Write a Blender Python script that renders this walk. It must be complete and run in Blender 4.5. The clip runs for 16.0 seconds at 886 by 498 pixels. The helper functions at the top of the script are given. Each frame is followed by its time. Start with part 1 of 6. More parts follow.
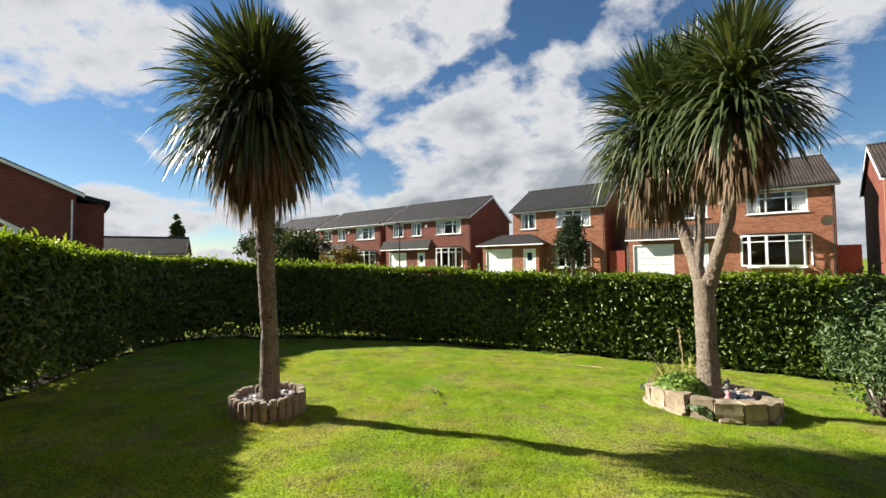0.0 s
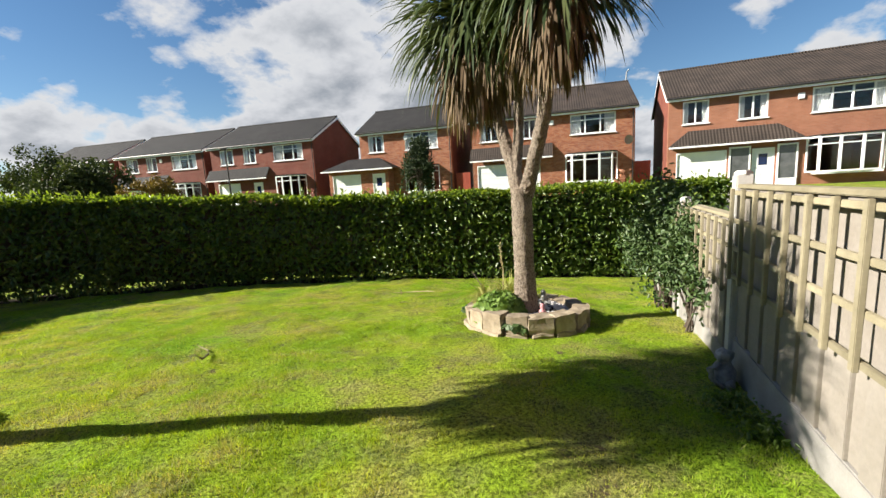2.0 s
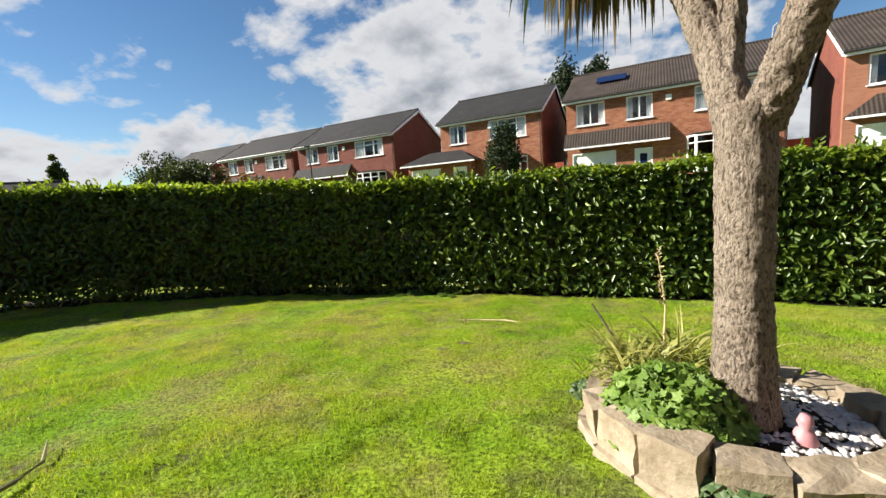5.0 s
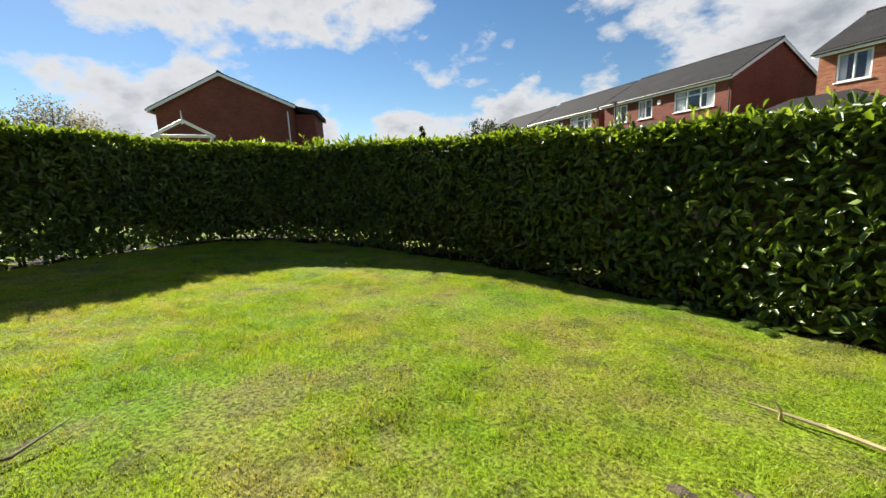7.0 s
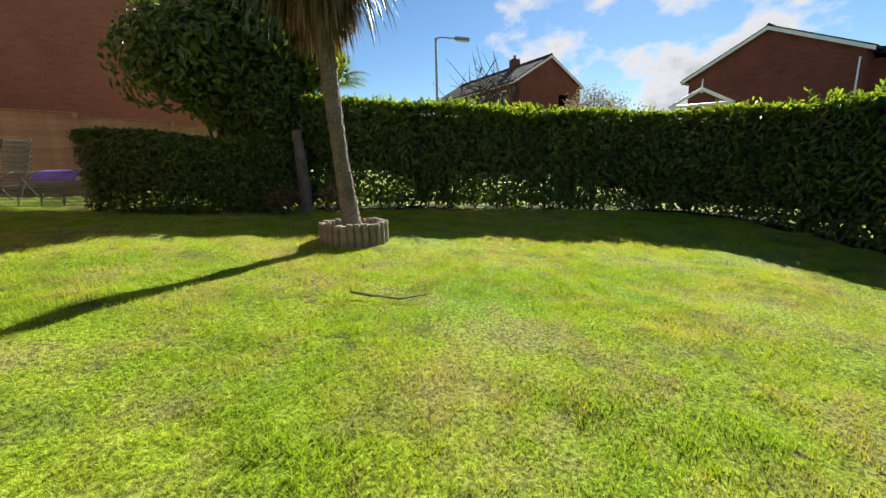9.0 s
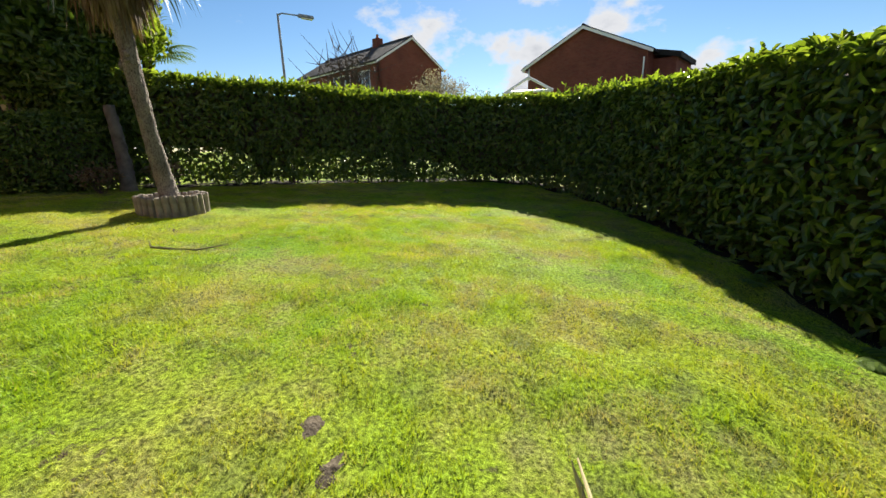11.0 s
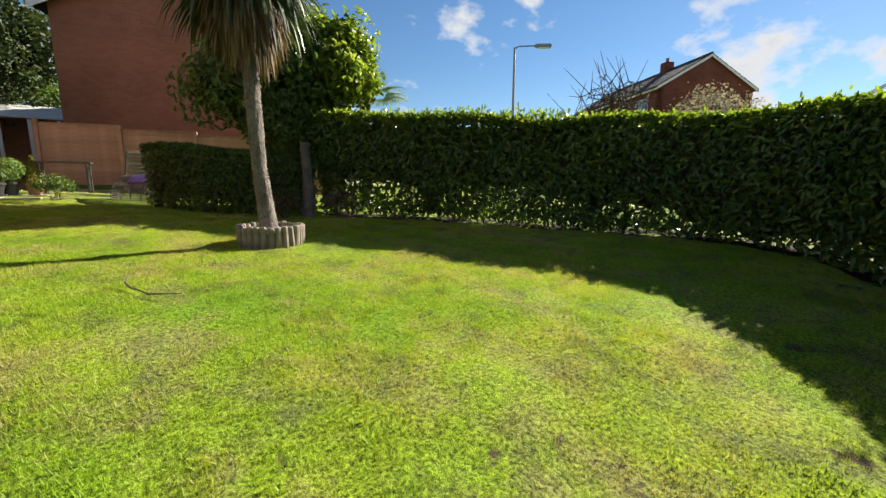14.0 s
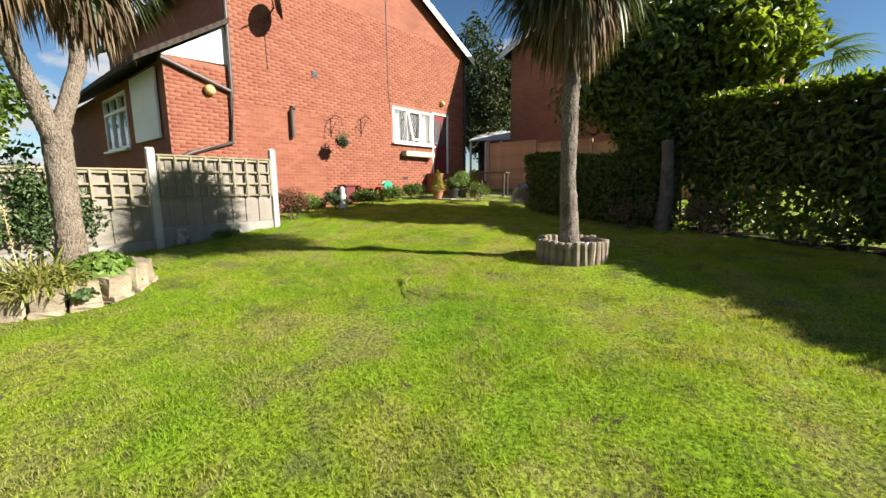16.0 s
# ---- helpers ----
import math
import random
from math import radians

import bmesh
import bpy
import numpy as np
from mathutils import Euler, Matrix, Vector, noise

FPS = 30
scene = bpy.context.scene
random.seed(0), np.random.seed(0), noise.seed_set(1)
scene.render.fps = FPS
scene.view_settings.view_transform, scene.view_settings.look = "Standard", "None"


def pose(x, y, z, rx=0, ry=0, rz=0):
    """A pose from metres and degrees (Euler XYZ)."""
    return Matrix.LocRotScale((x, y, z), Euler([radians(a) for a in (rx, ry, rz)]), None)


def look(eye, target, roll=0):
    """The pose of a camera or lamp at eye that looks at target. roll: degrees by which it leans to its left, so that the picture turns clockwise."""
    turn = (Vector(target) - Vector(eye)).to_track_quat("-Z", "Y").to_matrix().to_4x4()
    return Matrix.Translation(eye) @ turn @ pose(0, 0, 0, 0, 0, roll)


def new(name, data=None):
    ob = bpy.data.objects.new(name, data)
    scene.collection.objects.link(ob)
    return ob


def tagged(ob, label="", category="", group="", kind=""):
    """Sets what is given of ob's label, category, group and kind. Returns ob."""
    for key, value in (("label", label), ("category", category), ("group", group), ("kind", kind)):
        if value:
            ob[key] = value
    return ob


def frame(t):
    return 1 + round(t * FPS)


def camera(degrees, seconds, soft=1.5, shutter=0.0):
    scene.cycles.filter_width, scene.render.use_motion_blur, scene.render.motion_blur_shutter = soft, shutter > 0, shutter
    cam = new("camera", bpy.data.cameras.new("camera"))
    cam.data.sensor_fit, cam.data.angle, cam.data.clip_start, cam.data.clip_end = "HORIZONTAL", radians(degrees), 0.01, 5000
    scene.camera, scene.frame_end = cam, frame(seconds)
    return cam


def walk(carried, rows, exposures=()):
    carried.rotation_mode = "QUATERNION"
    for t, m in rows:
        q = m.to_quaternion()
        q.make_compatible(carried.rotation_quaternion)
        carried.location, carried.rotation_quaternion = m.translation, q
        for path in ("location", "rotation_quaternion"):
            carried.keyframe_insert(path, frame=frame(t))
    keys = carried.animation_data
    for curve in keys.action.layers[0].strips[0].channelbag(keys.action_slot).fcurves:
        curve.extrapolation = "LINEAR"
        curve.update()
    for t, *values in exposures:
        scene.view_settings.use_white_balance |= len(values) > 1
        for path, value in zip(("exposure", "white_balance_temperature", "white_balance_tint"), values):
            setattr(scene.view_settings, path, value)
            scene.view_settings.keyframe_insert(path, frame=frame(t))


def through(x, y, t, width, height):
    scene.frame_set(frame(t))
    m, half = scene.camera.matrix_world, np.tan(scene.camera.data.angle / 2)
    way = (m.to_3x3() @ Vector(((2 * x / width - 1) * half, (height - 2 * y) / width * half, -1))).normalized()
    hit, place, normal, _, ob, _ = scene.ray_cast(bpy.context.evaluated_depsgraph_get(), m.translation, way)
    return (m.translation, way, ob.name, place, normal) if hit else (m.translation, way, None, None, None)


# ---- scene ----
cam = camera(95.1, 16.0)
PATH = [
    (0, (1.61, 0.053, 2.209), (0.854, 1.903, 2.28), -0.7),
    (0.5, (1.699, 0.151, 2.157), (1.05, 2.039, 2.032), -1.9),
    (1, (1.791, 0.5, 2.096), (1.416, 2.447, 1.829), -2.7),
    (1.5, (1.929, 1.028, 2.031), (1.769, 2.996, 1.715), -3.3),
    (2, (2.086, 1.459, 2.002), (1.973, 3.433, 1.701), -3.3),
    (2.5, (2.149, 1.881, 1.988), (2.039, 3.859, 1.713), -2.8),
    (3, (2.176, 2.335, 1.928), (2.011, 4.31, 1.662), -2.6),
    (5.3, (1.903, 4.551, 1.632), (1.316, 6.443, 1.349), -4.9),
    (5.5, (1.904, 4.774, 1.622), (1.276, 6.651, 1.334), -5.3),
    (6, (1.79, 5.328, 1.545), (0.932, 7.112, 1.263), -5.4),
    (6.5, (1.657, 5.865, 1.508), (0.406, 7.396, 1.203), -4.2),
    (7, (1.526, 6.33, 1.446), (-0.125, 7.403, 1.099), -2.8),
    (7.5, (1.258, 6.745, 1.395), (-0.646, 7.266, 1.073), -1.5),
    (8, (1.081, 7.042, 1.345), (-0.876, 6.713, 1.098), 0.6),
    (8.2, (1.109, 7.138, 1.349), (-0.751, 6.448, 1.094), 0.7),
    (10.3, (2.202, 8.399, 1.301), (0.639, 7.227, 0.872), -2.1),
    (10.5, (2.21, 8.564, 1.252), (0.552, 7.535, 0.812), -1.5),
    (11, (2.062, 8.9, 1.25), (0.206, 8.341, 0.756), -1.5),
    (11.5, (1.693, 9.181, 1.207), (-0.237, 8.887, 0.773), -1.3),
    (12, (1.213, 9.408, 1.217), (-0.714, 9.004, 0.863), -1.2),
    (12.5, (0.66, 9.545, 1.216), (-1.187, 8.859, 0.877), -0.9),
    (13, (0.133, 9.625, 1.217), (-1.577, 8.638, 0.903), -0.4),
    (13.5, (-0.415, 9.69, 1.235), (-1.88, 8.365, 0.917), -0.4),
    (14, (-0.943, 9.641, 1.251), (-2.079, 8.025, 0.937), 0.1),
    (14.5, (-1.403, 9.572, 1.271), (-2.142, 7.738, 0.975), 0.1),
    (15, (-1.852, 9.486, 1.301), (-2.125, 7.528, 0.999), 0.4),
    (15.5, (-2.233, 9.255, 1.324), (-2.0, 7.292, 1.017), 0.2),
    (16, (-2.563, 9.015, 1.363), (-1.827, 7.181, 1.055), -0.4),
]
walk(cam, [(t, look(eye, target, roll)) for t, eye, target, roll in PATH], [(0.0, 1.44), (6.5, 1.46), (8.0, 1.56), (13.5, 1.58), (15.0, 1.48), (16.0, 1.44)])

# ---- light ----
SUN_ELEV, SUN_AZ = radians(29.5), radians(-97.5)   # azimuth clockwise from +y
world = bpy.data.worlds.new("sky")
scene.world = world
world.use_nodes = True
wn, wl = world.node_tree.nodes, world.node_tree.links
wn.clear()


def wnode(kind, **values):
    n = wn.new(kind)
    for k, v in values.items():
        n.inputs[k].default_value = v
    return n


def wmath(op, a, b=None):
    n = wn.new("ShaderNodeMath")
    n.operation = op
    for i, v in enumerate((a, b)):
        if v is None:
            continue
        if isinstance(v, (int, float)):
            n.inputs[i].default_value = v
        else:
            wl.new(v, n.inputs[i])
    return n.outputs[0]


sky = wn.new("ShaderNodeTexSky")
sky.sky_type, sky.sun_disc = "NISHITA", False
sky.sun_elevation, sky.sun_rotation = SUN_ELEV, SUN_AZ
sky.air_density, sky.dust_density, sky.ozone_density = 1.0, 0.05, 3.0
coord = wn.new("ShaderNodeTexCoord")
sep = wn.new("ShaderNodeSeparateXYZ")
wl.new(coord.outputs["Generated"], sep.inputs[0])
# clouds lie on a flat layer: direction divided by its height
up = wmath("MAXIMUM", sep.outputs[2], 0.0)
den = wmath("ADD", up, 0.42)
comb = wn.new("ShaderNodeCombineXYZ")
wl.new(wmath("DIVIDE", sep.outputs[0], den), comb.inputs[0])
wl.new(wmath("DIVIDE", sep.outputs[1], den), comb.inputs[1])
comb.inputs[2].default_value = 3.7
big = wnode("ShaderNodeTexNoise", Scale=2.3, Detail=10.0, Roughness=0.54, Distortion=0.15)
wl.new(comb.outputs[0], big.inputs["Vector"])
fine = wnode("ShaderNodeTexNoise", Scale=6.5, Detail=9.0, Roughness=0.58)
wl.new(comb.outputs[0], fine.inputs["Vector"])
thick = wmath("ADD", wmath("MULTIPLY", big.outputs[0], 0.72), wmath("MULTIPLY", fine.outputs[0], 0.28))
# more cover towards the row of houses (+y) and low down
cover = wmath("ADD", thick, wmath("MULTIPLY", sep.outputs[1], 0.050))
cover = wmath("ADD", cover, wmath("MULTIPLY", wmath("SUBTRACT", 0.33, up), 0.15))
ramp = wn.new("ShaderNodeValToRGB")
ramp.color_ramp.elements[0].position, ramp.color_ramp.elements[1].position = 0.521, 0.583
wl.new(cover, ramp.inputs[0])
shade = wn.new("ShaderNodeValToRGB")
se = shade.color_ramp.elements
se[0].position, se[0].color = 0.53, (1.0, 1.0, 1.0, 1)
se[1].position, se[1].color = 0.72, (0.44, 0.48, 0.54, 1)
mid = se.new(0.61)
mid.color = (0.86, 0.88, 0.92, 1)
wl.new(cover, shade.inputs[0])
SKY_GAIN, CLOUD_GAIN = 0.041, 0.30
sky_bg, cloud_bg = wn.new("ShaderNodeBackground"), wn.new("ShaderNodeBackground")
sky_bg.inputs["Strength"].default_value, cloud_bg.inputs["Strength"].default_value = SKY_GAIN, CLOUD_GAIN
vivid = wnode("ShaderNodeHueSaturation", Saturation=1.14)
wl.new(sky.outputs[0], vivid.inputs["Color"])
wl.new(vivid.outputs[0], sky_bg.inputs["Color"])
wl.new(shade.outputs[0], cloud_bg.inputs["Color"])
mixs, wout = wn.new("ShaderNodeMixShader"), wn.new("ShaderNodeOutputWorld")
wl.new(ramp.outputs[0], mixs.inputs[0])
wl.new(sky_bg.outputs[0], mixs.inputs[1])
wl.new(cloud_bg.outputs[0], mixs.inputs[2])
wl.new(mixs.outputs[0], wout.inputs["Surface"])

sun = new("sun", bpy.data.lights.new("sun", "SUN"))
sun.data.energy, sun.data.angle, sun.data.color = 5.0, radians(0.53), (1.0, 0.93, 0.82)
sun_from = Vector((math.sin(SUN_AZ) * math.cos(SUN_ELEV), math.cos(SUN_AZ) * math.cos(SUN_ELEV), math.sin(SUN_ELEV)))
sun.matrix_world = look(sun_from * 60, (0, 0, 0))

# ---- materials ----


def shader(name, rough=0.7, metal=0.0, spec=0.3):
    m = bpy.data.materials.new(name)
    m.use_nodes = True
    b = m.node_tree.nodes["Principled BSDF"]
    b.inputs["Roughness"].default_value, b.inputs["Metallic"].default_value = rough, metal
    b.inputs["Specular IOR Level"].default_value = spec
    return m, m.node_tree.nodes, m.node_tree.links, b


def noise_tex(n, l, vec, scale, detail=4.0, rough=0.55):
    t = n.new("ShaderNodeTexNoise")
    t.inputs["Scale"].default_value, t.inputs["Detail"].default_value, t.inputs["Roughness"].default_value = scale, detail, rough
    if vec is not None:
        l.new(vec, t.inputs["Vector"])
    return t.outputs[0]


def ramp_of(n, l, fac, stops):
    r = n.new("ShaderNodeValToRGB")
    e = r.color_ramp.elements
    for i, (p, c) in enumerate(stops):
        s = e[i] if i < 2 else e.new(p)
        s.position, s.color = p, (*c, 1)
    l.new(fac, r.inputs[0])
    return r.outputs[0]


def mix_rgb(n, l, fac, a, b, mode="MIX"):
    x = n.new("ShaderNodeMix")
    x.data_type, x.blend_type = "RGBA", mode
    for sock, v in ((x.inputs[0], fac), (x.inputs[6], a), (x.inputs[7], b)):
        if isinstance(v, (int, float)):
            sock.default_value = v
        elif isinstance(v, tuple):
            sock.default_value = (*v, 1)
        else:
            l.new(v, sock)
    return x.outputs[2]


def bump_of(n, l, b, height, strength, dist=0.01):
    k = n.new("ShaderNodeBump")
    k.inputs["Strength"].default_value, k.inputs["Distance"].default_value = strength, dist
    l.new(height, k.inputs["Height"])
    l.new(k.outputs[0], b.inputs["Normal"])


def plain(name, a, b2, rough=0.7, scale=6.0, fine=60.0, bump=0.15, metal=0.0, spec=0.3, vary=0.0):
    """Two tones at a coarse scale, a fine grain on top and a little relief."""
    m, n, l, b = shader(name, rough, metal, spec)
    co = n.new("ShaderNodeTexCoord").outputs["Object"]
    base = ramp_of(n, l, noise_tex(n, l, co, scale, 6.0), [(0.32, a), (0.68, b2)])
    grain = noise_tex(n, l, co, fine, 3.0)
    col = mix_rgb(n, l, 0.35, base, mix_rgb(n, l, grain, (0.35, 0.35, 0.35), (0.75, 0.75, 0.75)), "OVERLAY")
    if vary:
        info = n.new("ShaderNodeObjectInfo")
        hsv = n.new("ShaderNodeHueSaturation")
        mr = n.new("ShaderNodeMapRange")
        mr.inputs[3].default_value, mr.inputs[4].default_value = 1 - vary, 1 + vary
        l.new(info.outputs["Random"], mr.inputs[0])
        l.new(mr.outputs[0], hsv.inputs["Value"])
        l.new(col, hsv.inputs["Color"])
        col = hsv.outputs[0]
    l.new(col, b.inputs["Base Color"])
    if bump:
        bump_of(n, l, b, grain, bump)
    return m


def leafy(name, dark, light, tip=None, rough=0.4, spec=0.5, through=0.35, scale=1.5):
    """Leaves: colour varies from leaf to leaf and in patches; some light passes through."""
    m, n, l, b = shader(name, rough, 0.0, spec)
    co = n.new("ShaderNodeTexCoord").outputs["Object"]
    geo = n.new("ShaderNodeNewGeometry").outputs["Random Per Island"]
    patch = noise_tex(n, l, co, scale, 3.0)
    fac = n.new("ShaderNodeMath")
    fac.operation = "MULTIPLY_ADD"
    l.new(geo, fac.inputs[0])
    fac.inputs[1].default_value = 0.65
    sub = n.new("ShaderNodeMath")
    sub.operation = "MULTIPLY"
    sub.inputs[1].default_value = 0.45
    l.new(patch, sub.inputs[0])
    l.new(sub.outputs[0], fac.inputs[2])
    stops = [(0.15, dark), (0.75, light)]
    if tip:
        stops.append((0.97, tip))
    col = ramp_of(n, l, fac.outputs[0], stops)
    l.new(col, b.inputs["Base Color"])
    tr = n.new("ShaderNodeBsdfTranslucent")
    l.new(mix_rgb(n, l, 1.0, col, (1.0, 1.0, 0.45), "MULTIPLY"), tr.inputs["Color"])
    mx = n.new("ShaderNodeMixShader")
    mx.inputs[0].default_value = through
    l.new(b.outputs[0], mx.inputs[1])
    l.new(tr.outputs[0], mx.inputs[2])
    l.new(mx.outputs[0], n["Material Output"].inputs["Surface"])
    return m


def lawn_colour(n, l):
    """Green that shifts from place to place, and how dry each place is."""
    co = n.new("ShaderNodeTexCoord").outputs["Object"]
    a = noise_tex(n, l, co, 0.75, 5.0, 0.6)
    col = ramp_of(n, l, a, [(0.34, (0.222, 0.40, 0.019)), (0.66, (0.425, 0.475, 0.060)), (0.49, (0.310, 0.445, 0.027))])
    olive = ramp_of(n, l, noise_tex(n, l, co, 2.6, 6.0, 0.66), [(0.50, (0, 0, 0)), (0.66, (1, 1, 1))])
    col = mix_rgb(n, l, olive, col, (0.215, 0.265, 0.06))
    dry = noise_tex(n, l, co, 1.5, 8.0, 0.72)
    mask = ramp_of(n, l, dry, [(0.49, (0.02, 0.02, 0.02)), (0.64, (0.75, 0.75, 0.75))])
    return co, col, mask


def make_lawn_soil():
    m, n, l, b = shader("turf", 0.95, 0, 0.1)
    co, col, dry = lawn_colour(n, l)
    tuft = noise_tex(n, l, co, 42.0, 5.0, 0.7)
    col = mix_rgb(n, l, dry, col, (0.304, 0.289, 0.106))
    mask = ramp_of(n, l, tuft, [(0.38, (0.22, 0.22, 0.20)), (0.60, (0.95, 0.95, 0.95))])
    col = mix_rgb(n, l, 1.0, col, mask, "MULTIPLY")
    bare = ramp_of(n, l, noise_tex(n, l, co, 3.1, 8.0, 0.72), [(0.60, (0, 0, 0)), (0.66, (1, 1, 1))])
    col = mix_rgb(n, l, bare, col, (0.084, 0.065, 0.038))
    l.new(col, b.inputs["Base Color"])
    bump_of(n, l, b, tuft, 0.9, 0.03)
    return m


def make_blades():
    m, n, l, b = shader("grass_blades", 0.55, 0, 0.25)
    co, col, dry = lawn_colour(n, l)
    geo = n.new("ShaderNodeNewGeometry").outputs["Random Per Island"]
    straw = n.new("ShaderNodeMath")
    straw.operation = "LESS_THAN"
    l.new(geo, straw.inputs[0])
    l.new(dry, straw.inputs[1])
    tone = mix_rgb(n, l, 1.0, col, ramp_of(n, l, geo, [(0.0, (0.7, 0.78, 0.6)), (1.0, (1.25, 1.15, 1.2))]), "MULTIPLY")
    col = mix_rgb(n, l, straw.outputs[0], tone, (0.40, 0.395, 0.145))
    l.new(col, b.inputs["Base Color"])
    tr = n.new("ShaderNodeBsdfTranslucent")
    l.new(mix_rgb(n, l, 1.0, col, (1.12, 1.0, 0.5), "MULTIPLY"), tr.inputs["Color"])
    mx = n.new("ShaderNodeMixShader")
    mx.inputs[0].default_value = 0.5
    l.new(b.outputs[0], mx.inputs[1])
    l.new(tr.outputs[0], mx.inputs[2])
    l.new(mx.outputs[0], n["Material Output"].inputs["Surface"])
    return m


def make_brick(name, a, b2, mortar, axis="x"):
    """Courses of 225 x 75 mm on an upright wall; axis is the wall's run in its own space."""
    m, n, l, b = shader(name, 0.85, 0, 0.2)
    co = n.new("ShaderNodeTexCoord").outputs["Object"]
    s = n.new("ShaderNodeSeparateXYZ")
    l.new(co, s.inputs[0])
    c = n.new("ShaderNodeCombineXYZ")
    add = n.new("ShaderNodeMath")
    l.new(s.outputs[0], add.inputs[0])
    l.new(s.outputs[1], add.inputs[1])
    l.new(add.outputs[0], c.inputs[0])
    l.new(s.outputs[2], c.inputs[1])
    t = n.new("ShaderNodeTexBrick")
    t.inputs["Scale"].default_value = 1.0
    t.inputs["Brick Width"].default_value, t.inputs["Row Height"].default_value = 0.225, 0.075
    t.inputs["Mortar Size"].default_value, t.inputs["Mortar Smooth"].default_value = 0.005, 0.3
    t.inputs["Bias"].default_value = -0.1
    t.inputs["Color1"].default_value, t.inputs["Color2"].default_value = (*a, 1), (*b2, 1)
    t.inputs["Mortar"].default_value = (*mortar, 1)
    l.new(c.outputs[0], t.inputs["Vector"])
    stain = ramp_of(n, l, noise_tex(n, l, co, 0.7, 6.0), [(0.3, (0.80, 0.80, 0.80)), (0.7, (1.12, 1.10, 1.08))])
    grain = ramp_of(n, l, noise_tex(n, l, co, 40, 3.0), [(0.3, (0.85, 0.85, 0.85)), (0.7, (1.12, 1.12, 1.12))])
    col = mix_rgb(n, l, 1.0, t.outputs["Color"], stain, "MULTIPLY")
    col = mix_rgb(n, l, 1.0, col, grain, "MULTIPLY")
    l.new(col, b.inputs["Base Color"])
    inv = n.new("ShaderNodeMath")
    inv.operation = "SUBTRACT"
    inv.inputs[0].default_value = 1.0
    l.new(t.outputs["Fac"], inv.inputs[1])
    bump_of(n, l, b, inv.outputs[0], 0.6, 0.006)
    return m


def make_tiles(name, a, b2, rows=0.30):
    """Interlocking roof tiles: rolls across the slope, laps down it (object space, x along the eaves)."""
    m, n, l, b = shader(name, 0.8, 0, 0.25)
    co = n.new("ShaderNodeTexCoord").outputs["Object"]
    wave = n.new("ShaderNodeTexWave")
    wave.wave_type, wave.bands_direction = "BANDS", "X"
    wave.inputs["Scale"].default_value = 2.1
    l.new(co, wave.inputs["Vector"])
    lap = n.new("ShaderNodeTexWave")
    lap.wave_type, lap.bands_direction, lap.wave_profile = "BANDS", "Z", "SAW"
    lap.inputs["Scale"].default_value = 2.1
    l.new(co, lap.inputs["Vector"])
    base = ramp_of(n, l, noise_tex(n, l, co, 1.2, 6.0), [(0.3, a), (0.7, b2)])
    groove = ramp_of(n, l, lap.outputs[0], [(0.0, (0.45, 0.45, 0.45)), (0.16, (1, 1, 1))])
    col = mix_rgb(n, l, 1.0, base, groove, "MULTIPLY")
    l.new(col, b.inputs["Base Color"])
    both = n.new("ShaderNodeMath")
    l.new(wave.outputs[0], both.inputs[0])
    l.new(lap.outputs[0], both.inputs[1])
    bump_of(n, l, b, both.outputs[0], 0.8, 0.02)
    return m


def make_glass():
    m, n, l, b = shader("window_glass", 0.02, 0, 0.5)
    b.inputs["Base Color"].default_value = (0.95, 0.98, 1, 1)
    b.inputs["Transmission Weight"].default_value, b.inputs["IOR"].default_value = 1.0, 1.45
    return m


TURF, BLADES = make_lawn_soil(), make_blades()
GLASS = make_glass()
BRICK_OWN = make_brick("orange_brick", (0.247, 0.09, 0.056), (0.289, 0.114, 0.07), (0.243, 0.137, 0.099))
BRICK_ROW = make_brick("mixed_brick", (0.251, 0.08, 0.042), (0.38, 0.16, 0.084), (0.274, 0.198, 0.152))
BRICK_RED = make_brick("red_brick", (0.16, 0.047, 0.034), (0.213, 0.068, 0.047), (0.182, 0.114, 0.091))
BRICK_SMOOTH = make_brick("fine_brick", (0.283, 0.119, 0.071), (0.329, 0.146, 0.091), (0.283, 0.173, 0.127))
TILE_GREY = make_tiles("grey_tiles", (0.017, 0.016, 0.017), (0.03, 0.029, 0.028))
TILE_BROWN = make_tiles("brown_tiles", (0.034, 0.027, 0.023), (0.065, 0.049, 0.04))
UPVC = plain("white_upvc", (0.78, 0.78, 0.77), (0.83, 0.83, 0.82), 0.35, 3, 30, 0.02, spec=0.45)
CURTAIN = plain("net_curtain", (0.471, 0.479, 0.471), (0.593, 0.593, 0.578), 0.9, 8, 60, 0.2)
ROOM = plain("room_dark", (0.076, 0.068, 0.061), (0.122, 0.114, 0.106), 0.9, 2, 20, 0)
BLACK = plain("black_plastic", (0.023, 0.021, 0.021), (0.038, 0.035, 0.034), 0.45, 5, 40, 0.05, spec=0.4)
BROWN_PIPE = plain("brown_plastic", (0.053, 0.038, 0.034), (0.076, 0.057, 0.049), 0.5, 5, 40, 0.05, spec=0.4)
CONCRETE = plain("pale_concrete", (0.213, 0.203, 0.187), (0.297, 0.284, 0.265), 0.9, 4, 70, 0.3)
POST_WHITE = plain("whitened_concrete", (0.375, 0.369, 0.347), (0.462, 0.455, 0.433), 0.85, 5, 70, 0.25)
BOARD = plain("weathered_boards", (0.196, 0.172, 0.142), (0.267, 0.243, 0.214), 0.85, 3, 45, 0.3, vary=0.12)
LATTICE = plain("treated_lattice", (0.20, 0.175, 0.112), (0.30, 0.265, 0.18), 0.8, 5, 60, 0.25, vary=0.15)
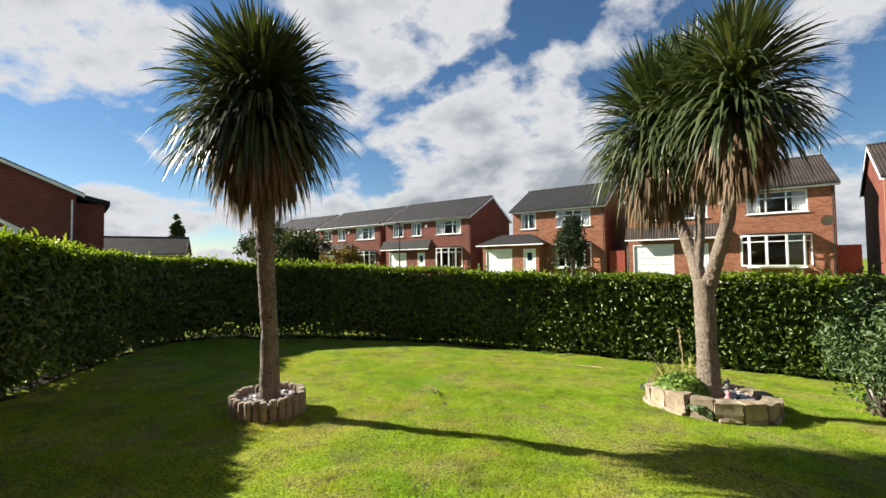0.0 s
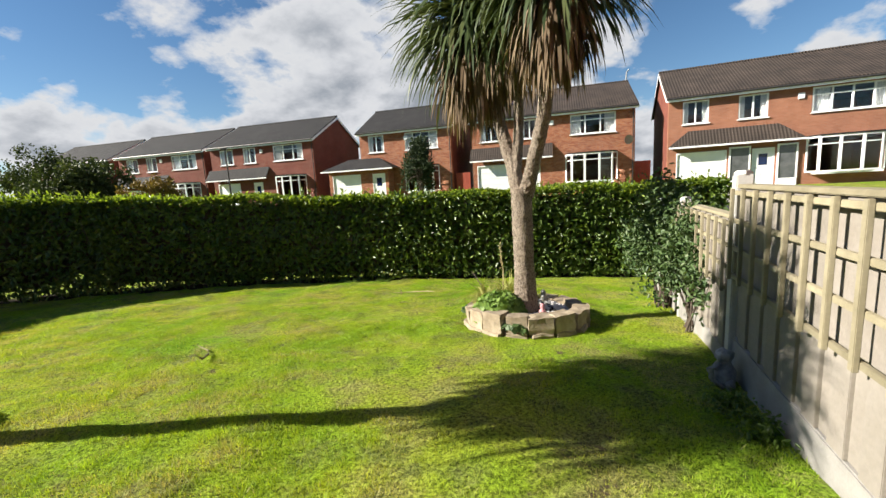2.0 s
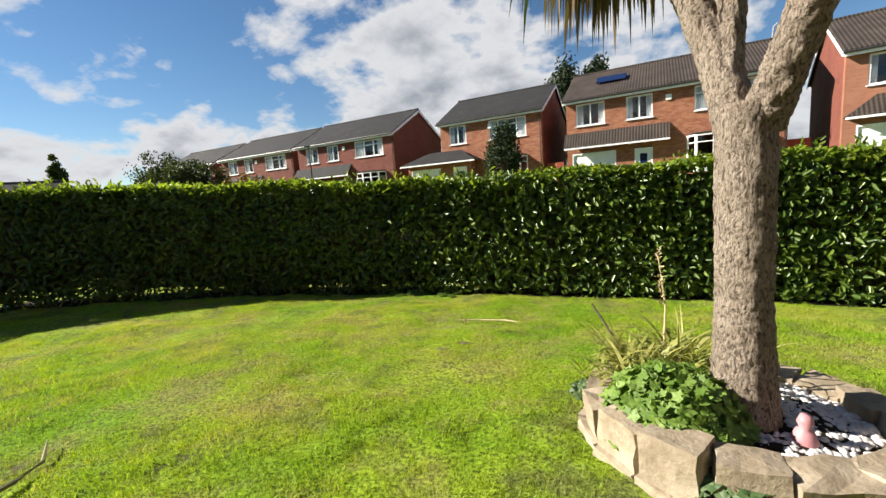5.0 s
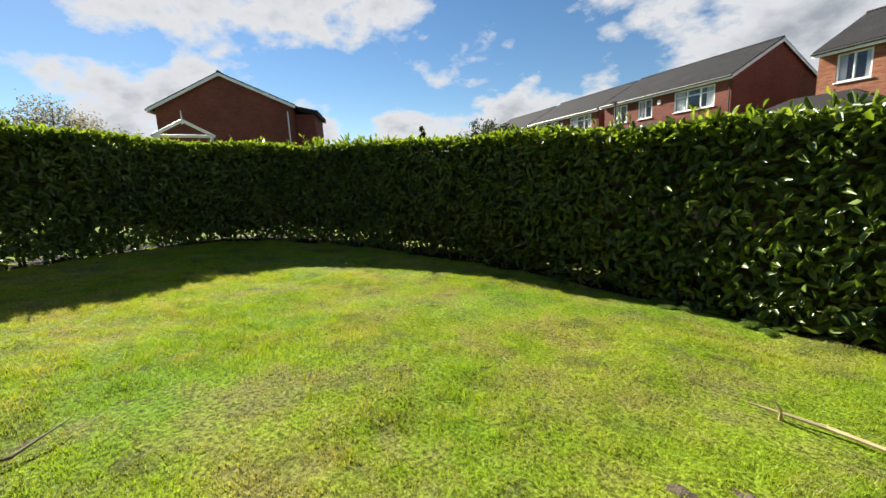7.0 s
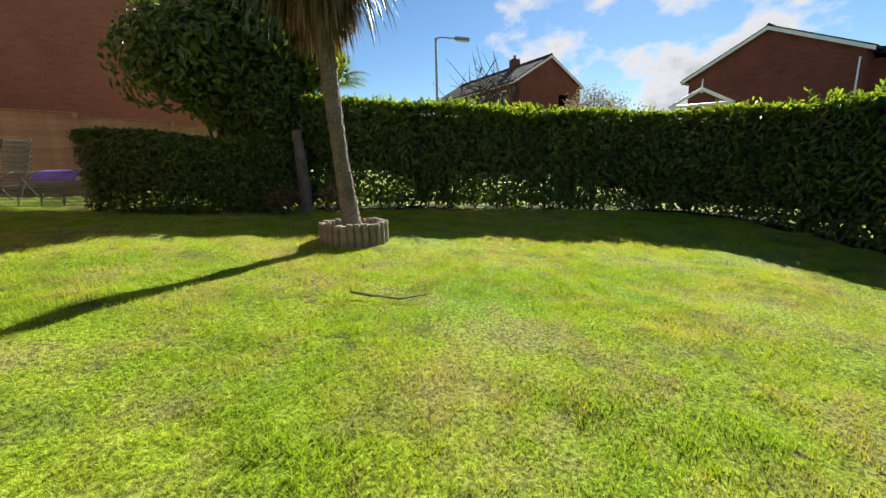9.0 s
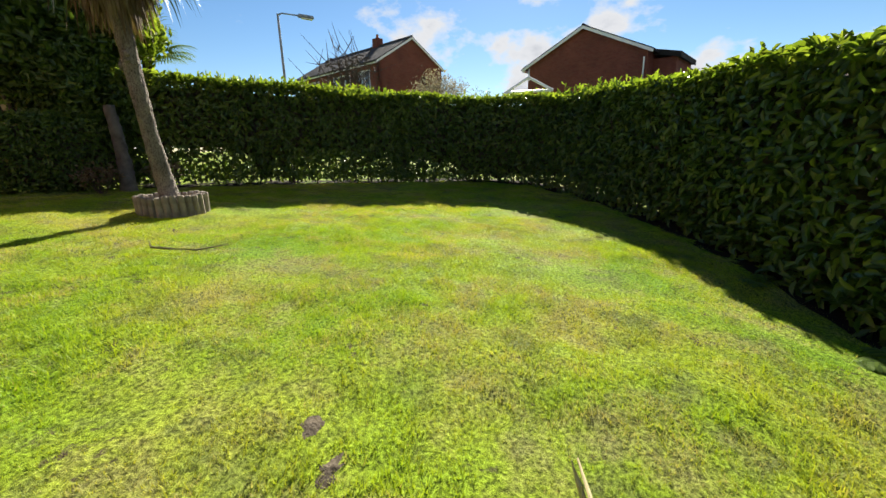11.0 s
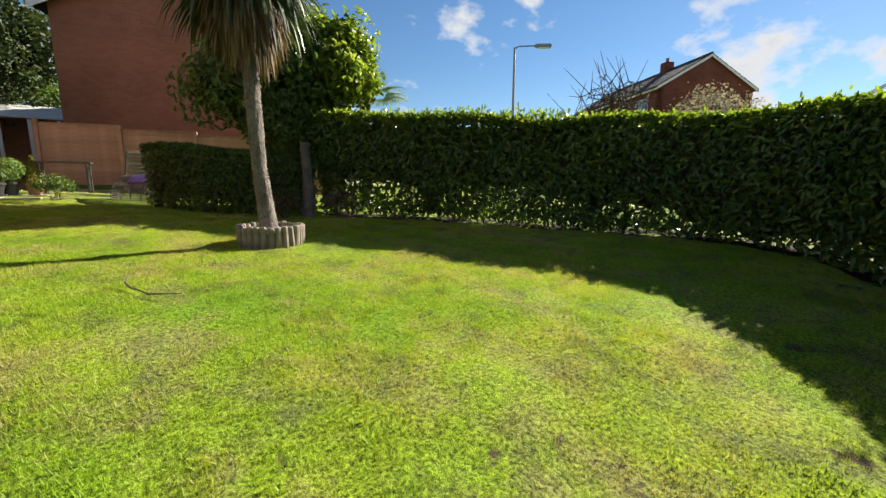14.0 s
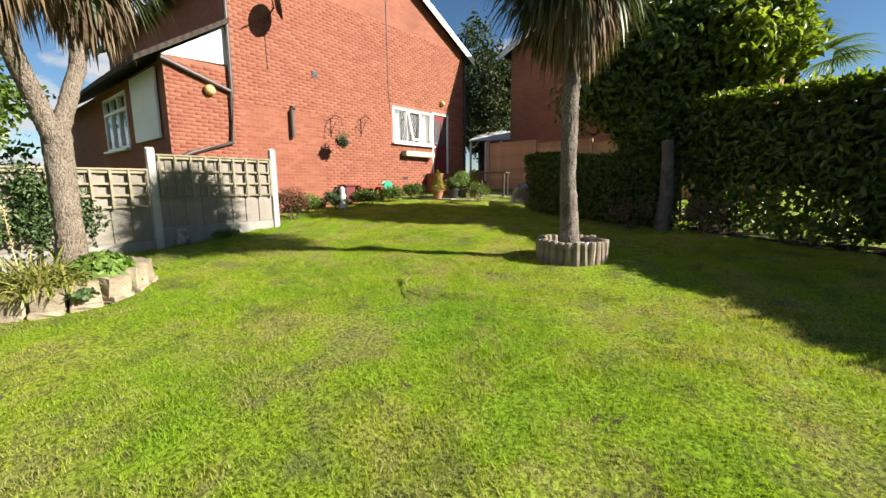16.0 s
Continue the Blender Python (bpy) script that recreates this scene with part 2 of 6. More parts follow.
LARCH = plain("larch_lap", (0.307, 0.183, 0.114), (0.456, 0.285, 0.183), 0.8, 4, 40, 0.3, vary=0.12)
STAKE = plain("split_logs", (0.182, 0.144, 0.103), (0.319, 0.274, 0.213), 0.9, 9, 60, 0.5, vary=0.22)
SANDSTONE = plain("cut_sandstone", (0.201, 0.158, 0.105), (0.350, 0.293, 0.214), 0.9, 7, 45, 0.6, vary=0.14)
PEBBLE = plain("pale_pebbles", (0.38, 0.365, 0.365), (0.608, 0.593, 0.585), 0.8, 14, 50, 0.1)
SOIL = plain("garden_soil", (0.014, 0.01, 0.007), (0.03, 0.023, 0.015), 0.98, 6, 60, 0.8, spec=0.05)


def make_bark(name, pale, deep):
    """Corky bark: pale upright plates parted by dark cracks."""
    m, n, l, b = shader(name, 0.95, 0, 0.15)
    co = n.new("ShaderNodeTexCoord").outputs["Object"]
    sc = n.new("ShaderNodeVectorMath")
    sc.operation = "MULTIPLY"
    sc.inputs[1].default_value = (1.0, 1.0, 0.45)
    l.new(co, sc.inputs[0])
    warp = n.new("ShaderNodeTexNoise")
    warp.inputs["Scale"].default_value, warp.inputs["Detail"].default_value = 22.0, 4.0
    l.new(sc.outputs[0], warp.inputs["Vector"])
    add = n.new("ShaderNodeVectorMath")
    add.operation = "MULTIPLY_ADD"
    add.inputs[1].default_value = (0.035, 0.035, 0.035)
    l.new(warp.outputs["Color"], add.inputs[0])
    l.new(sc.outputs[0], add.inputs[2])
    ridge = noise_tex(n, l, add.outputs[0], 82, 4.0, 0.62)
    crack = ramp_of(n, l, ridge, [(0.36, (0.30, 0.28, 0.265)), (0.53, (1, 1, 1))])
    base = ramp_of(n, l, noise_tex(n, l, co, 5, 6.0), [(0.32, deep), (0.68, pale)])
    grain = ramp_of(n, l, noise_tex(n, l, co, 140, 3.0), [(0.3, (0.78, 0.78, 0.78)), (0.7, (1.12, 1.12, 1.12))])
    col = mix_rgb(n, l, 1.0, mix_rgb(n, l, 1.0, base, crack, "MULTIPLY"), grain, "MULTIPLY")
    l.new(col, b.inputs["Base Color"])
    bump_of(n, l, b, ridge, 1.0, 0.035)
    return m


BARK = make_bark("cordyline_bark", (0.38, 0.319, 0.255), (0.266, 0.213, 0.163))
BARK_GREY = make_bark("grey_cordyline_bark", (0.347, 0.301, 0.251), (0.200, 0.164, 0.132))
OLD_WOOD = plain("old_grey_wood", (0.076, 0.067, 0.057), (0.16, 0.144, 0.125), 0.95, 8, 50, 0.9)
# bark of stems; also colours the sheet that stands for shade inside hedges
BARK_AND_SHADE = plain("bark_and_hedge_shade", (0.053, 0.038, 0.03), (0.106, 0.084, 0.065), 0.95, 12, 60, 0.8)
SWORD = leafy("cordyline_leaves", (0.027, 0.046, 0.017), (0.072, 0.099, 0.034), (0.152, 0.167, 0.068), 0.42, 0.5, 0.22, 1.2)
SKIRT = leafy("dead_leaves", (0.089, 0.059, 0.037), (0.224, 0.165, 0.106), (0.306, 0.247, 0.165), 0.8, 0.15, 0.2, 2.0)
LAUREL = leafy("laurel_leaves", (0.038, 0.08, 0.012), (0.125, 0.19, 0.027), (0.228, 0.289, 0.053), 0.35, 0.5, 0.32, 1.3)
# young shoots; also stands in for sunlight on the tall shrub's bright side
LAUREL_NEW_LIT = leafy("young_and_sunlit_laurel", (0.091, 0.152, 0.015), (0.22, 0.296, 0.038), (0.319, 0.365, 0.068), 0.35, 0.5, 0.6, 1.3)
SHRUB = leafy("shrub_leaves", (0.046, 0.091, 0.017), (0.137, 0.213, 0.034), (0.213, 0.281, 0.053), 0.36, 0.5, 0.42, 1.2)
SAGE = leafy("sage_leaves", (0.034, 0.073, 0.022), (0.102, 0.162, 0.055), (0.222, 0.272, 0.154), 0.5, 0.4, 0.3, 2.0)
FAR_LEAF = leafy("far_leaves", (0.027, 0.042, 0.015), (0.061, 0.084, 0.027), (0.099, 0.114, 0.038), 0.6, 0.25, 0.25, 0.5)
CONIFER = leafy("conifer_needles", (0.019, 0.034, 0.017), (0.046, 0.065, 0.03), None, 0.7, 0.2, 0.15, 0.6)
GOLD = leafy("gold_leaves", (0.152, 0.129, 0.015), (0.319, 0.289, 0.038), (0.38, 0.35, 0.076), 0.6, 0.3, 0.3, 2.0)
AUTUMN = leafy("autumn_leaves", (0.122, 0.076, 0.015), (0.213, 0.152, 0.038), None, 0.6, 0.25, 0.25, 0.8)
RUSSET = leafy("russet_leaves", (0.099, 0.034, 0.023), (0.205, 0.099, 0.061), (0.251, 0.152, 0.091), 0.6, 0.3, 0.25, 2.0)
LIME = leafy("lime_leaves", (0.099, 0.182, 0.027), (0.205, 0.319, 0.061), (0.289, 0.38, 0.106), 0.5, 0.35, 0.4, 5.0)
STRAP = leafy("strap_leaves", (0.152, 0.182, 0.03), (0.35, 0.35, 0.091), (0.456, 0.403, 0.182), 0.5, 0.35, 0.4, 3.0)
ASPHALT = plain("asphalt", (0.034, 0.034, 0.036), (0.049, 0.049, 0.05), 0.9, 3, 90, 0.5)
PAVING = plain("paving", (0.258, 0.243, 0.22), (0.342, 0.319, 0.289), 0.9, 2, 40, 0.3)
MAROON = plain("maroon_paint", (0.129, 0.023, 0.027), (0.167, 0.034, 0.034), 0.4, 3, 40, 0.05, spec=0.45)
RED_WOOD = plain("red_gate", (0.251, 0.053, 0.034), (0.319, 0.076, 0.046), 0.7, 3, 40, 0.2)
STEEL = plain("grey_steel", (0.228, 0.236, 0.243), (0.304, 0.312, 0.319), 0.5, 3, 40, 0.05, 0.6)
STRAW = plain("dry_stalk", (0.38, 0.304, 0.152), (0.517, 0.426, 0.243), 0.8, 12, 70, 0.2)
LEAF_OLIVE = plain("olive_leaf", (0.099, 0.091, 0.034), (0.228, 0.205, 0.091), 0.7, 9, 60, 0.2)
AMBER = plain("amber_globe", (0.471, 0.342, 0.122), (0.547, 0.426, 0.182), 0.35, 5, 40, 0.03, spec=0.5)
TERRACOTTA = plain("terracotta", (0.274, 0.114, 0.061), (0.35, 0.16, 0.091), 0.85, 8, 60, 0.2)
GREENBOX = plain("sage_paint", (0.304, 0.342, 0.251), (0.38, 0.418, 0.319), 0.7, 6, 50, 0.15)
GREEN_PLASTIC = plain("green_plastic", (0.023, 0.289, 0.167), (0.038, 0.35, 0.213), 0.4, 6, 50, 0.03, spec=0.5)
PANE_GREY = plain("dim_door_glass", (0.061, 0.065, 0.068), (0.114, 0.118, 0.122), 0.1, 3, 30, 0.0, spec=0.6)
PURPLE = plain("purple_cover", (0.122, 0.091, 0.319), (0.182, 0.137, 0.418), 0.6, 5, 50, 0.1)
MESHGREY = plain("netting", (0.122, 0.114, 0.099), (0.198, 0.182, 0.16), 0.9, 20, 90, 0.2)
STATUE = plain("grey_stone_cast", (0.182, 0.182, 0.182), (0.395, 0.388, 0.372), 0.85, 18, 70, 0.3)
SOLAR = plain("solar_glass", (0.008, 0.015, 0.053), (0.011, 0.023, 0.076), 0.12, 3, 30, 0.0, spec=0.6)


def make_brick_pieces(name, joined_up):
    m, n, l, b = shader(name, 0.88, 0, 0.15)
    co = n.new("ShaderNodeTexCoord").outputs["Object"]
    if joined_up:
        rnd = n.new("ShaderNodeNewGeometry").outputs["Random Per Island"]
    else:
        rnd = n.new("ShaderNodeObjectInfo").outputs["Random"]
    col = ramp_of(n, l, rnd, [(0.0, (0.213, 0.072, 0.046)), (1.0, (0.281, 0.11, 0.068)), (0.5, (0.247, 0.09, 0.056))])
    grain = ramp_of(n, l, noise_tex(n, l, co, 30, 5.0), [(0.3, (0.8, 0.8, 0.8)), (0.7, (1.15, 1.15, 1.15))])
    col = mix_rgb(n, l, 1.0, col, grain, "MULTIPLY")
    l.new(col, b.inputs["Base Color"])
    bump_of(n, l, b, noise_tex(n, l, co, 90, 3.0), 0.3, 0.004)
    return m


BRICK_ONE, BRICK_MANY = make_brick_pieces("brick_piece", False), make_brick_pieces("brick_course", True)
MORTAR = plain("mortar", (0.225, 0.098, 0.064), (0.285, 0.128, 0.086), 0.95, 3, 60, 0.3)
DRY_EARTH = plain("dry_earth", (0.068, 0.055, 0.038), (0.152, 0.125, 0.091), 0.98, 30, 90, 0.8, spec=0.05)

# ---- building helpers ----


def part(name, bm, material, parent=None, label="", smooth=False):
    me = bpy.data.meshes.new(name)
    bm.to_mesh(me)
    bm.free()
    me.materials.append(material)
    if smooth:
        me.polygons.foreach_set("use_smooth", [True] * len(me.polygons))
    ob = new(name, me)
    if parent is not None:
        ob.parent = parent
    return tagged(ob, label) if label else ob


def thing(name, label, category, m=None, group="", kind=""):
    ob = new(name)
    if m is not None:
        ob.matrix_world = m
    return tagged(ob, label, category, group, kind)


def box(bm, x0, x1, y0, y1, z0, z1, m=None, bevel=0.0):
    geo = bmesh.ops.create_cube(bm, size=1.0)
    vs = geo["verts"]
    for v in vs:
        v.co = Vector(((x0 + x1) / 2 + v.co.x * (x1 - x0), (y0 + y1) / 2 + v.co.y * (y1 - y0), (z0 + z1) / 2 + v.co.z * (z1 - z0)))
    if bevel:
        es = list({e for v in vs for e in v.link_edges})
        out = bmesh.ops.bevel(bm, geom=es, offset=bevel, segments=2, affect="EDGES")
        vs = list({v for f in out["faces"] for v in f.verts} | {v for v in vs if v.is_valid})
    if m is not None:
        bmesh.ops.transform(bm, matrix=m, verts=[v for v in vs if v.is_valid])
    return vs


def boxed(*dims, bevel=0.0):
    bm = bmesh.new()
    box(bm, *dims, bevel=bevel)
    return bm


def tube(bm, pts, radii, sides=10, cap=True):
    """A tube through points, with a radius at each."""
    rings = []
    pts = [Vector(p) for p in pts]
    for i, p in enumerate(pts):
        d = (pts[min(i + 1, len(pts) - 1)] - pts[max(i - 1, 0)]).normalized()
        a = d.orthogonal().normalized() if abs(d.z) < 0.95 else Vector((1, 0, 0))
        a = (a - d * a.dot(d)).normalized()
        b = d.cross(a)
        r = radii[i] if isinstance(radii, (list, tuple)) else radii
        rings.append([bm.verts.new(p + r * (math.cos(k * math.tau / sides) * a + math.sin(k * math.tau / sides) * b)) for k in range(sides)])
    for r0, r1 in zip(rings, rings[1:]):
        for k in range(sides):
            bm.faces.new((r0[k], r0[(k + 1) % sides], r1[(k + 1) % sides], r1[k]))
    if cap:
        bm.faces.new(rings[0][::-1])
        bm.faces.new(rings[-1])
    return bm


def tubed(pts, radii, sides=10):
    return tube(bmesh.new(), pts, radii, sides)


def lathe(profile, sides=20, centre=(0, 0, 0)):
    """A turned shape from (radius, height) pairs."""
    bm = bmesh.new()
    rings = [[bm.verts.new((centre[0] + r * math.cos(k * math.tau / sides), centre[1] + r * math.sin(k * math.tau / sides), centre[2] + z)) for k in range(sides)] for r, z in profile]
    for r0, r1 in zip(rings, rings[1:]):
        for k in range(sides):
            bm.faces.new((r0[k], r0[(k + 1) % sides], r1[(k + 1) % sides], r1[k]))
    bm.faces.new(rings[0][::-1])
    bm.faces.new(rings[-1])
    return bm


def wall_mesh(bm, x0, x1, z0, z1, y0, y1, openings=()):
    """An upright wall from y0 (front) to y1 with rectangular openings (x0, x1, z0, z1) right through it."""
    xs = sorted({x0, x1, *(v for o in openings for v in o[:2] if x0 < v < x1)})
    zs = sorted({z0, z1, *(v for o in openings for v in o[2:] if z0 < v < z1)})

    def solid(i, j):
        if not (0 <= i < len(xs) - 1 and 0 <= j < len(zs) - 1):
            return False
        cx, cz = (xs[i] + xs[i + 1]) / 2, (zs[j] + zs[j + 1]) / 2
        return not any(o[0] < cx < o[1] and o[2] < cz < o[3] for o in openings)

    def quad(*ps):
        bm.faces.new([bm.verts.new(p) for p in ps])

    for i in range(len(xs) - 1):
        for j in range(len(zs) - 1):
            if not solid(i, j):
                continue
            a, b, c, d = xs[i], xs[i + 1], zs[j], zs[j + 1]
            quad((a, y0, c), (b, y0, c), (b, y0, d), (a, y0, d))
            quad((a, y1, c), (a, y1, d), (b, y1, d), (b, y1, c))
            if not solid(i - 1, j):
                quad((a, y0, c), (a, y0, d), (a, y1, d), (a, y1, c))
            if not solid(i + 1, j):
                quad((b, y0, c), (b, y1, c), (b, y1, d), (b, y0, d))
            if not solid(i, j - 1):
                quad((a, y0, c), (a, y1, c), (b, y1, c), (b, y0, c))
            if not solid(i, j + 1):
                quad((a, y0, d), (b, y0, d), (b, y1, d), (a, y1, d))
    bmesh.ops.remove_doubles(bm, verts=bm.verts[:], dist=1e-4)
    return bm


def gable_mesh(bm, y0, y1, x0, x1, z0, zr):
    """A triangular wall piece in the plane x0..x1 thick, over the span y0..y1."""
    ym = (y0 + y1) / 2
    a = [bm.verts.new((x0, *p)) for p in ((y0, z0), (y1, z0), (ym, zr))]
    b = [bm.verts.new((x1, *p)) for p in ((y0, z0), (y1, z0), (ym, zr))]
    bm.faces.new(a[::-1])
    bm.faces.new(b)
    for i in range(3):
        bm.faces.new((a[i], a[(i + 1) % 3], b[(i + 1) % 3], b[i]))
    return bm


def slab(bm, p, thick):
    """A sloping slab from four corners, thickened downwards."""
    q = [bm.verts.new(v) for v in p]
    r = [bm.verts.new((v[0], v[1], v[2] - thick)) for v in p]
    bm.faces.new(q)
    bm.faces.new(r[::-1])
    for i in range(4):
        bm.faces.new((q[i], r[i], r[(i + 1) % 4], q[(i + 1) % 4]))
    return bm


def fast_mesh(name, verts, faces, material, parent=None, kind="", label="", category="", smooth=False):
    """A mesh from numpy arrays; faces all of one size."""
    me = bpy.data.meshes.new(name)
    verts, faces = np.asarray(verts, np.float32), np.asarray(faces, np.int32)
    k = faces.shape[1]
    me.vertices.add(len(verts))
    me.vertices.foreach_set("co", verts.ravel())
    me.loops.add(faces.size)
    me.loops.foreach_set("vertex_index", faces.ravel())
    me.polygons.add(len(faces))
    me.polygons.foreach_set("loop_start", np.arange(0, faces.size, k, dtype=np.int32))
    if smooth:
        me.polygons.foreach_set("use_smooth", np.ones(len(faces), bool))
    me.update(calc_edges=True)
    me.materials.append(material)
    ob = new(name, me)
    if parent is not None:
        ob.parent = parent
    return tagged(ob, label, category, "", kind)


def unit(v):
    return v / np.maximum(np.linalg.norm(v, axis=-1, keepdims=True), 1e-9)


def leaf_arrays(rng, at, out, length, width, droop=0.3, spread=0.9):
    """Pointed leaves of six corners (two folded quads) at the points, roughly facing out."""
    n = len(at)
    out = unit(out + rng.normal(0, spread * 0.5, (n, 3)))
    ax = rng.normal(0, 1, (n, 3))
    ax[:, 2] -= droop
    ax = unit(ax - out * (ax * out).sum(1, keepdims=True))
    side = np.cross(out, ax)
    le = (length * rng.uniform(0.65, 1.25, n))[:, None]
    wi = (width * rng.uniform(0.75, 1.2, n))[:, None]
    fold = out * wi * 0.35
    tip = at + ax * le - out * le * 0.12
    v = np.stack([at, at + ax * le * 0.35 + side * wi * 0.5 + fold, at + ax * le * 0.72 + side * wi * 0.42 + fold, tip,
                  at + ax * le * 0.72 - side * wi * 0.42 + fold, at + ax * le * 0.35 - side * wi * 0.5 + fold], 1)
    base = np.arange(n)[:, None] * 6
    f = np.concatenate([base + [0, 1, 2, 3], base + [0, 3, 4, 5]])
    return v.reshape(-1, 3), f


def blade_arrays(rng, base, direc, length, width, sag, steps=6):
    """Long strap leaves that set out along direc and bend towards the ground by sag, keeping their length."""
    n = len(base)
    d = unit(np.asarray(direc, float))
    side = unit(np.cross(d, np.array([0, 0, 1.0])) + rng.normal(0, 0.12, (n, 3)) + 1e-6)
    down = np.array([0, 0, -1.0])
    p = np.array(base, float)
    vs = []
    for i in range(steps + 1):
        t = i / steps
        w = np.maximum(width * (0.6 + 0.9 * t) * (1 - t ** 3), 0.0006)
        vs.append(p + side * (w / 2)[:, None])
        vs.append(p - side * (w / 2)[:, None])
        d = unit(d + down * (sag * (0.35 + t) * 1.3 / steps)[:, None])
        p = p + d * (length / steps)[:, None]
    v = np.stack(vs, 1)
    m = 2 * (steps + 1)
    b = np.arange(n)[:, None] * m
    f = np.concatenate([b + [2 * i, 2 * i + 1, 2 * i + 3, 2 * i + 2] for i in range(steps)])
    return v.reshape(-1, 3), f


def joined(*pairs):
    vs, fs, k = [], [], 0
    for v, f in pairs:
        vs.append(v)
        fs.append(f + k)
        k += len(v)
    return np.concatenate(vs), np.concatenate(fs)


# ---- ground ----


def gz(x, y):
    """Height of the garden: it falls away from the house."""
    return 0.7536 + 0.0195 * x - 0.0713 * y - 0.0011 * y * y - 0.004 * x * y


def smooth01(t):
    t = np.clip(t, 0, 1)
    return t * t * (3 - 2 * t)


def terrain(x, y):
    x, y = np.asarray(x, float), np.asarray(y, float)
    z = gz(np.clip(x, -10, 7), np.clip(y, -9, 12.3))
    z = z + (1.08 - z) * smooth01((y - 13.5) / 9)
    z = z + (1.0 - z) * smooth01((-x - 12) / 9) * (1 - smooth01((y - 13.5) / 9))
    return z


def ground_z(x, y):
    return float(terrain(x, y))


def value_noise(x, y, size, seed):
    """Smooth random heights from 0 to 1 over a grid of the given spacing."""
    g = np.random.default_rng(seed).uniform(0, 1, (400, 400))
    u, v = x / size + 150, y / size + 150
    i, j = np.floor(u).astype(int) % 399, np.floor(v).astype(int) % 399
    a, b = u - np.floor(u), v - np.floor(v)
    a, b = a * a * (3 - 2 * a), b * b * (3 - 2 * b)
    return (g[i, j] * (1 - a) + g[i + 1, j] * a) * (1 - b) + (g[i, j + 1] * (1 - a) + g[i + 1, j + 1] * a) * b


def relief(x, y):
    """Lumps and hollows of the old turf."""
    return 0.045 * (value_noise(x, y, 0.55, 21) - 0.5) + 0.028 * (value_noise(x, y, 0.21, 22) - 0.5)


axis_x = np.unique(np.concatenate([np.linspace(-10, 7, 190), np.linspace(-45, 40, 60), np.array([-2500, -800, -300, -120, -70, 60, 110, 300, 900, 2500])]))
axis_y = np.unique(np.concatenate([np.linspace(-7, 13.5, 228), np.linspace(-40, 60, 70), np.array([-2500, -800, -300, -120, -60, 90, 140, 300, 900, 2500])]))
gx, gy = np.meshgrid(axis_x, axis_y)
rng = np.random.default_rng(4)
gzz = terrain(gx, gy)
inside = (gx > -9.5) & (gx < 5) & (gy > -4) & (gy < 11.5)
gzz = gzz + np.where(inside, relief(gx, gy) + rng.normal(0, 0.003, gx.shape), 0)
nx, ny = len(axis_x), len(axis_y)
idx = np.arange(nx * ny).reshape(ny, nx)
quads = np.stack([idx[:-1, :-1], idx[:-1, 1:], idx[1:, 1:], idx[1:, :-1]], -1).reshape(-1, 4)
fast_mesh("ground", np.stack([gx, gy, gzz], -1).reshape(-1, 3), quads, TURF, kind="structure", label="sloping mown lawn with dry yellow patches", category="lawn", smooth=True)

# line of the hedge's inner face, from beside the tall shrub round to the fence
HEDGE = [(-3.8, 0.95), (-5.0, 2.15), (-6.3, 3.5), (-7.5, 5.0), (-8.45, 6.3), (-8.55, 7.7), (-7.45, 8.9), (-5.85, 9.75), (-3.95, 10.45), (-1.5, 10.96), (1.5, 11.05), (3.6, 10.95), (5.7, 10.75), (7.6, 10.2)]


def walk_line(pts, step):
    """Points along a smoothed line, with the way along it."""
    p = np.array(pts, float)
    out = []
    for i in range(len(p) - 1):
        p0, p1, p2, p3 = p[max(i - 1, 0)], p[i], p[i + 1], p[min(i + 2, len(p) - 1)]
        n = max(2, int(np.linalg.norm(p2 - p1) / step))
        for t in np.arange(n) / n:
            out.append(0.5 * (2 * p1 + (p2 - p0) * t + (2 * p0 - 5 * p1 + 4 * p2 - p3) * t * t + (3 * p1 - p0 - 3 * p2 + p3) * t ** 3))
    out.append(p[-1])
    out = np.array(out)
    d = unit(np.gradient(out, axis=0))
    return out, d


def in_polygon(x, y, poly):
    hit = np.zeros(len(x), bool)
    for (x0, y0), (x1, y1) in zip(poly, poly[1:] + poly[:1]):
        cross = ((y0 > y) != (y1 > y)) & (x < (x1 - x0) * (y - y0) / (y1 - y0 + 1e-12) + x0)
        hit ^= cross
    return hit


LAWN = [(-3.6, 1.2)] + HEDGE[1:12] + [(5.3, 10.9), (4.9, 7.0), (4.15, 4.65), (3.55, 2.7), (3.9, 1.0), (3.3, -0.9), (1.6, -1.7), (0.2, -1.2), (-1.3, 0.6), (-3.0, 1.3)]
PALM1, PALM2 = (-2.19, 3.79), (2.81, 6.47)
BED = (2.80, 6.55, 0.75)


BARE = [(0.80, 7.93, 0.16), (0.99, 8.12, 0.12), (-2.25, 9.55, 0.14), (-1.82, 9.78, 0.16), (-2.31, 5.75, 0.20), (-2.05, 5.84, 0.14), (-0.90, 8.30, 0.10), (-1.09, 8.89, 0.12),
        (-0.44, 9.27, 0.13), (-0.21, 8.94, 0.12), (-1.26, 7.54, 0.10), (-0.93, 6.28, 0.14), (-0.34, 5.22, 0.15), (1.82, 6.42, 0.18), (1.17, 5.88, 0.12), (3.06, 5.61, 0.16), (-2.58, 6.81, 0.12), (0.67, 6.94, 0.10), (-1.15, 6.50, 0.10)]


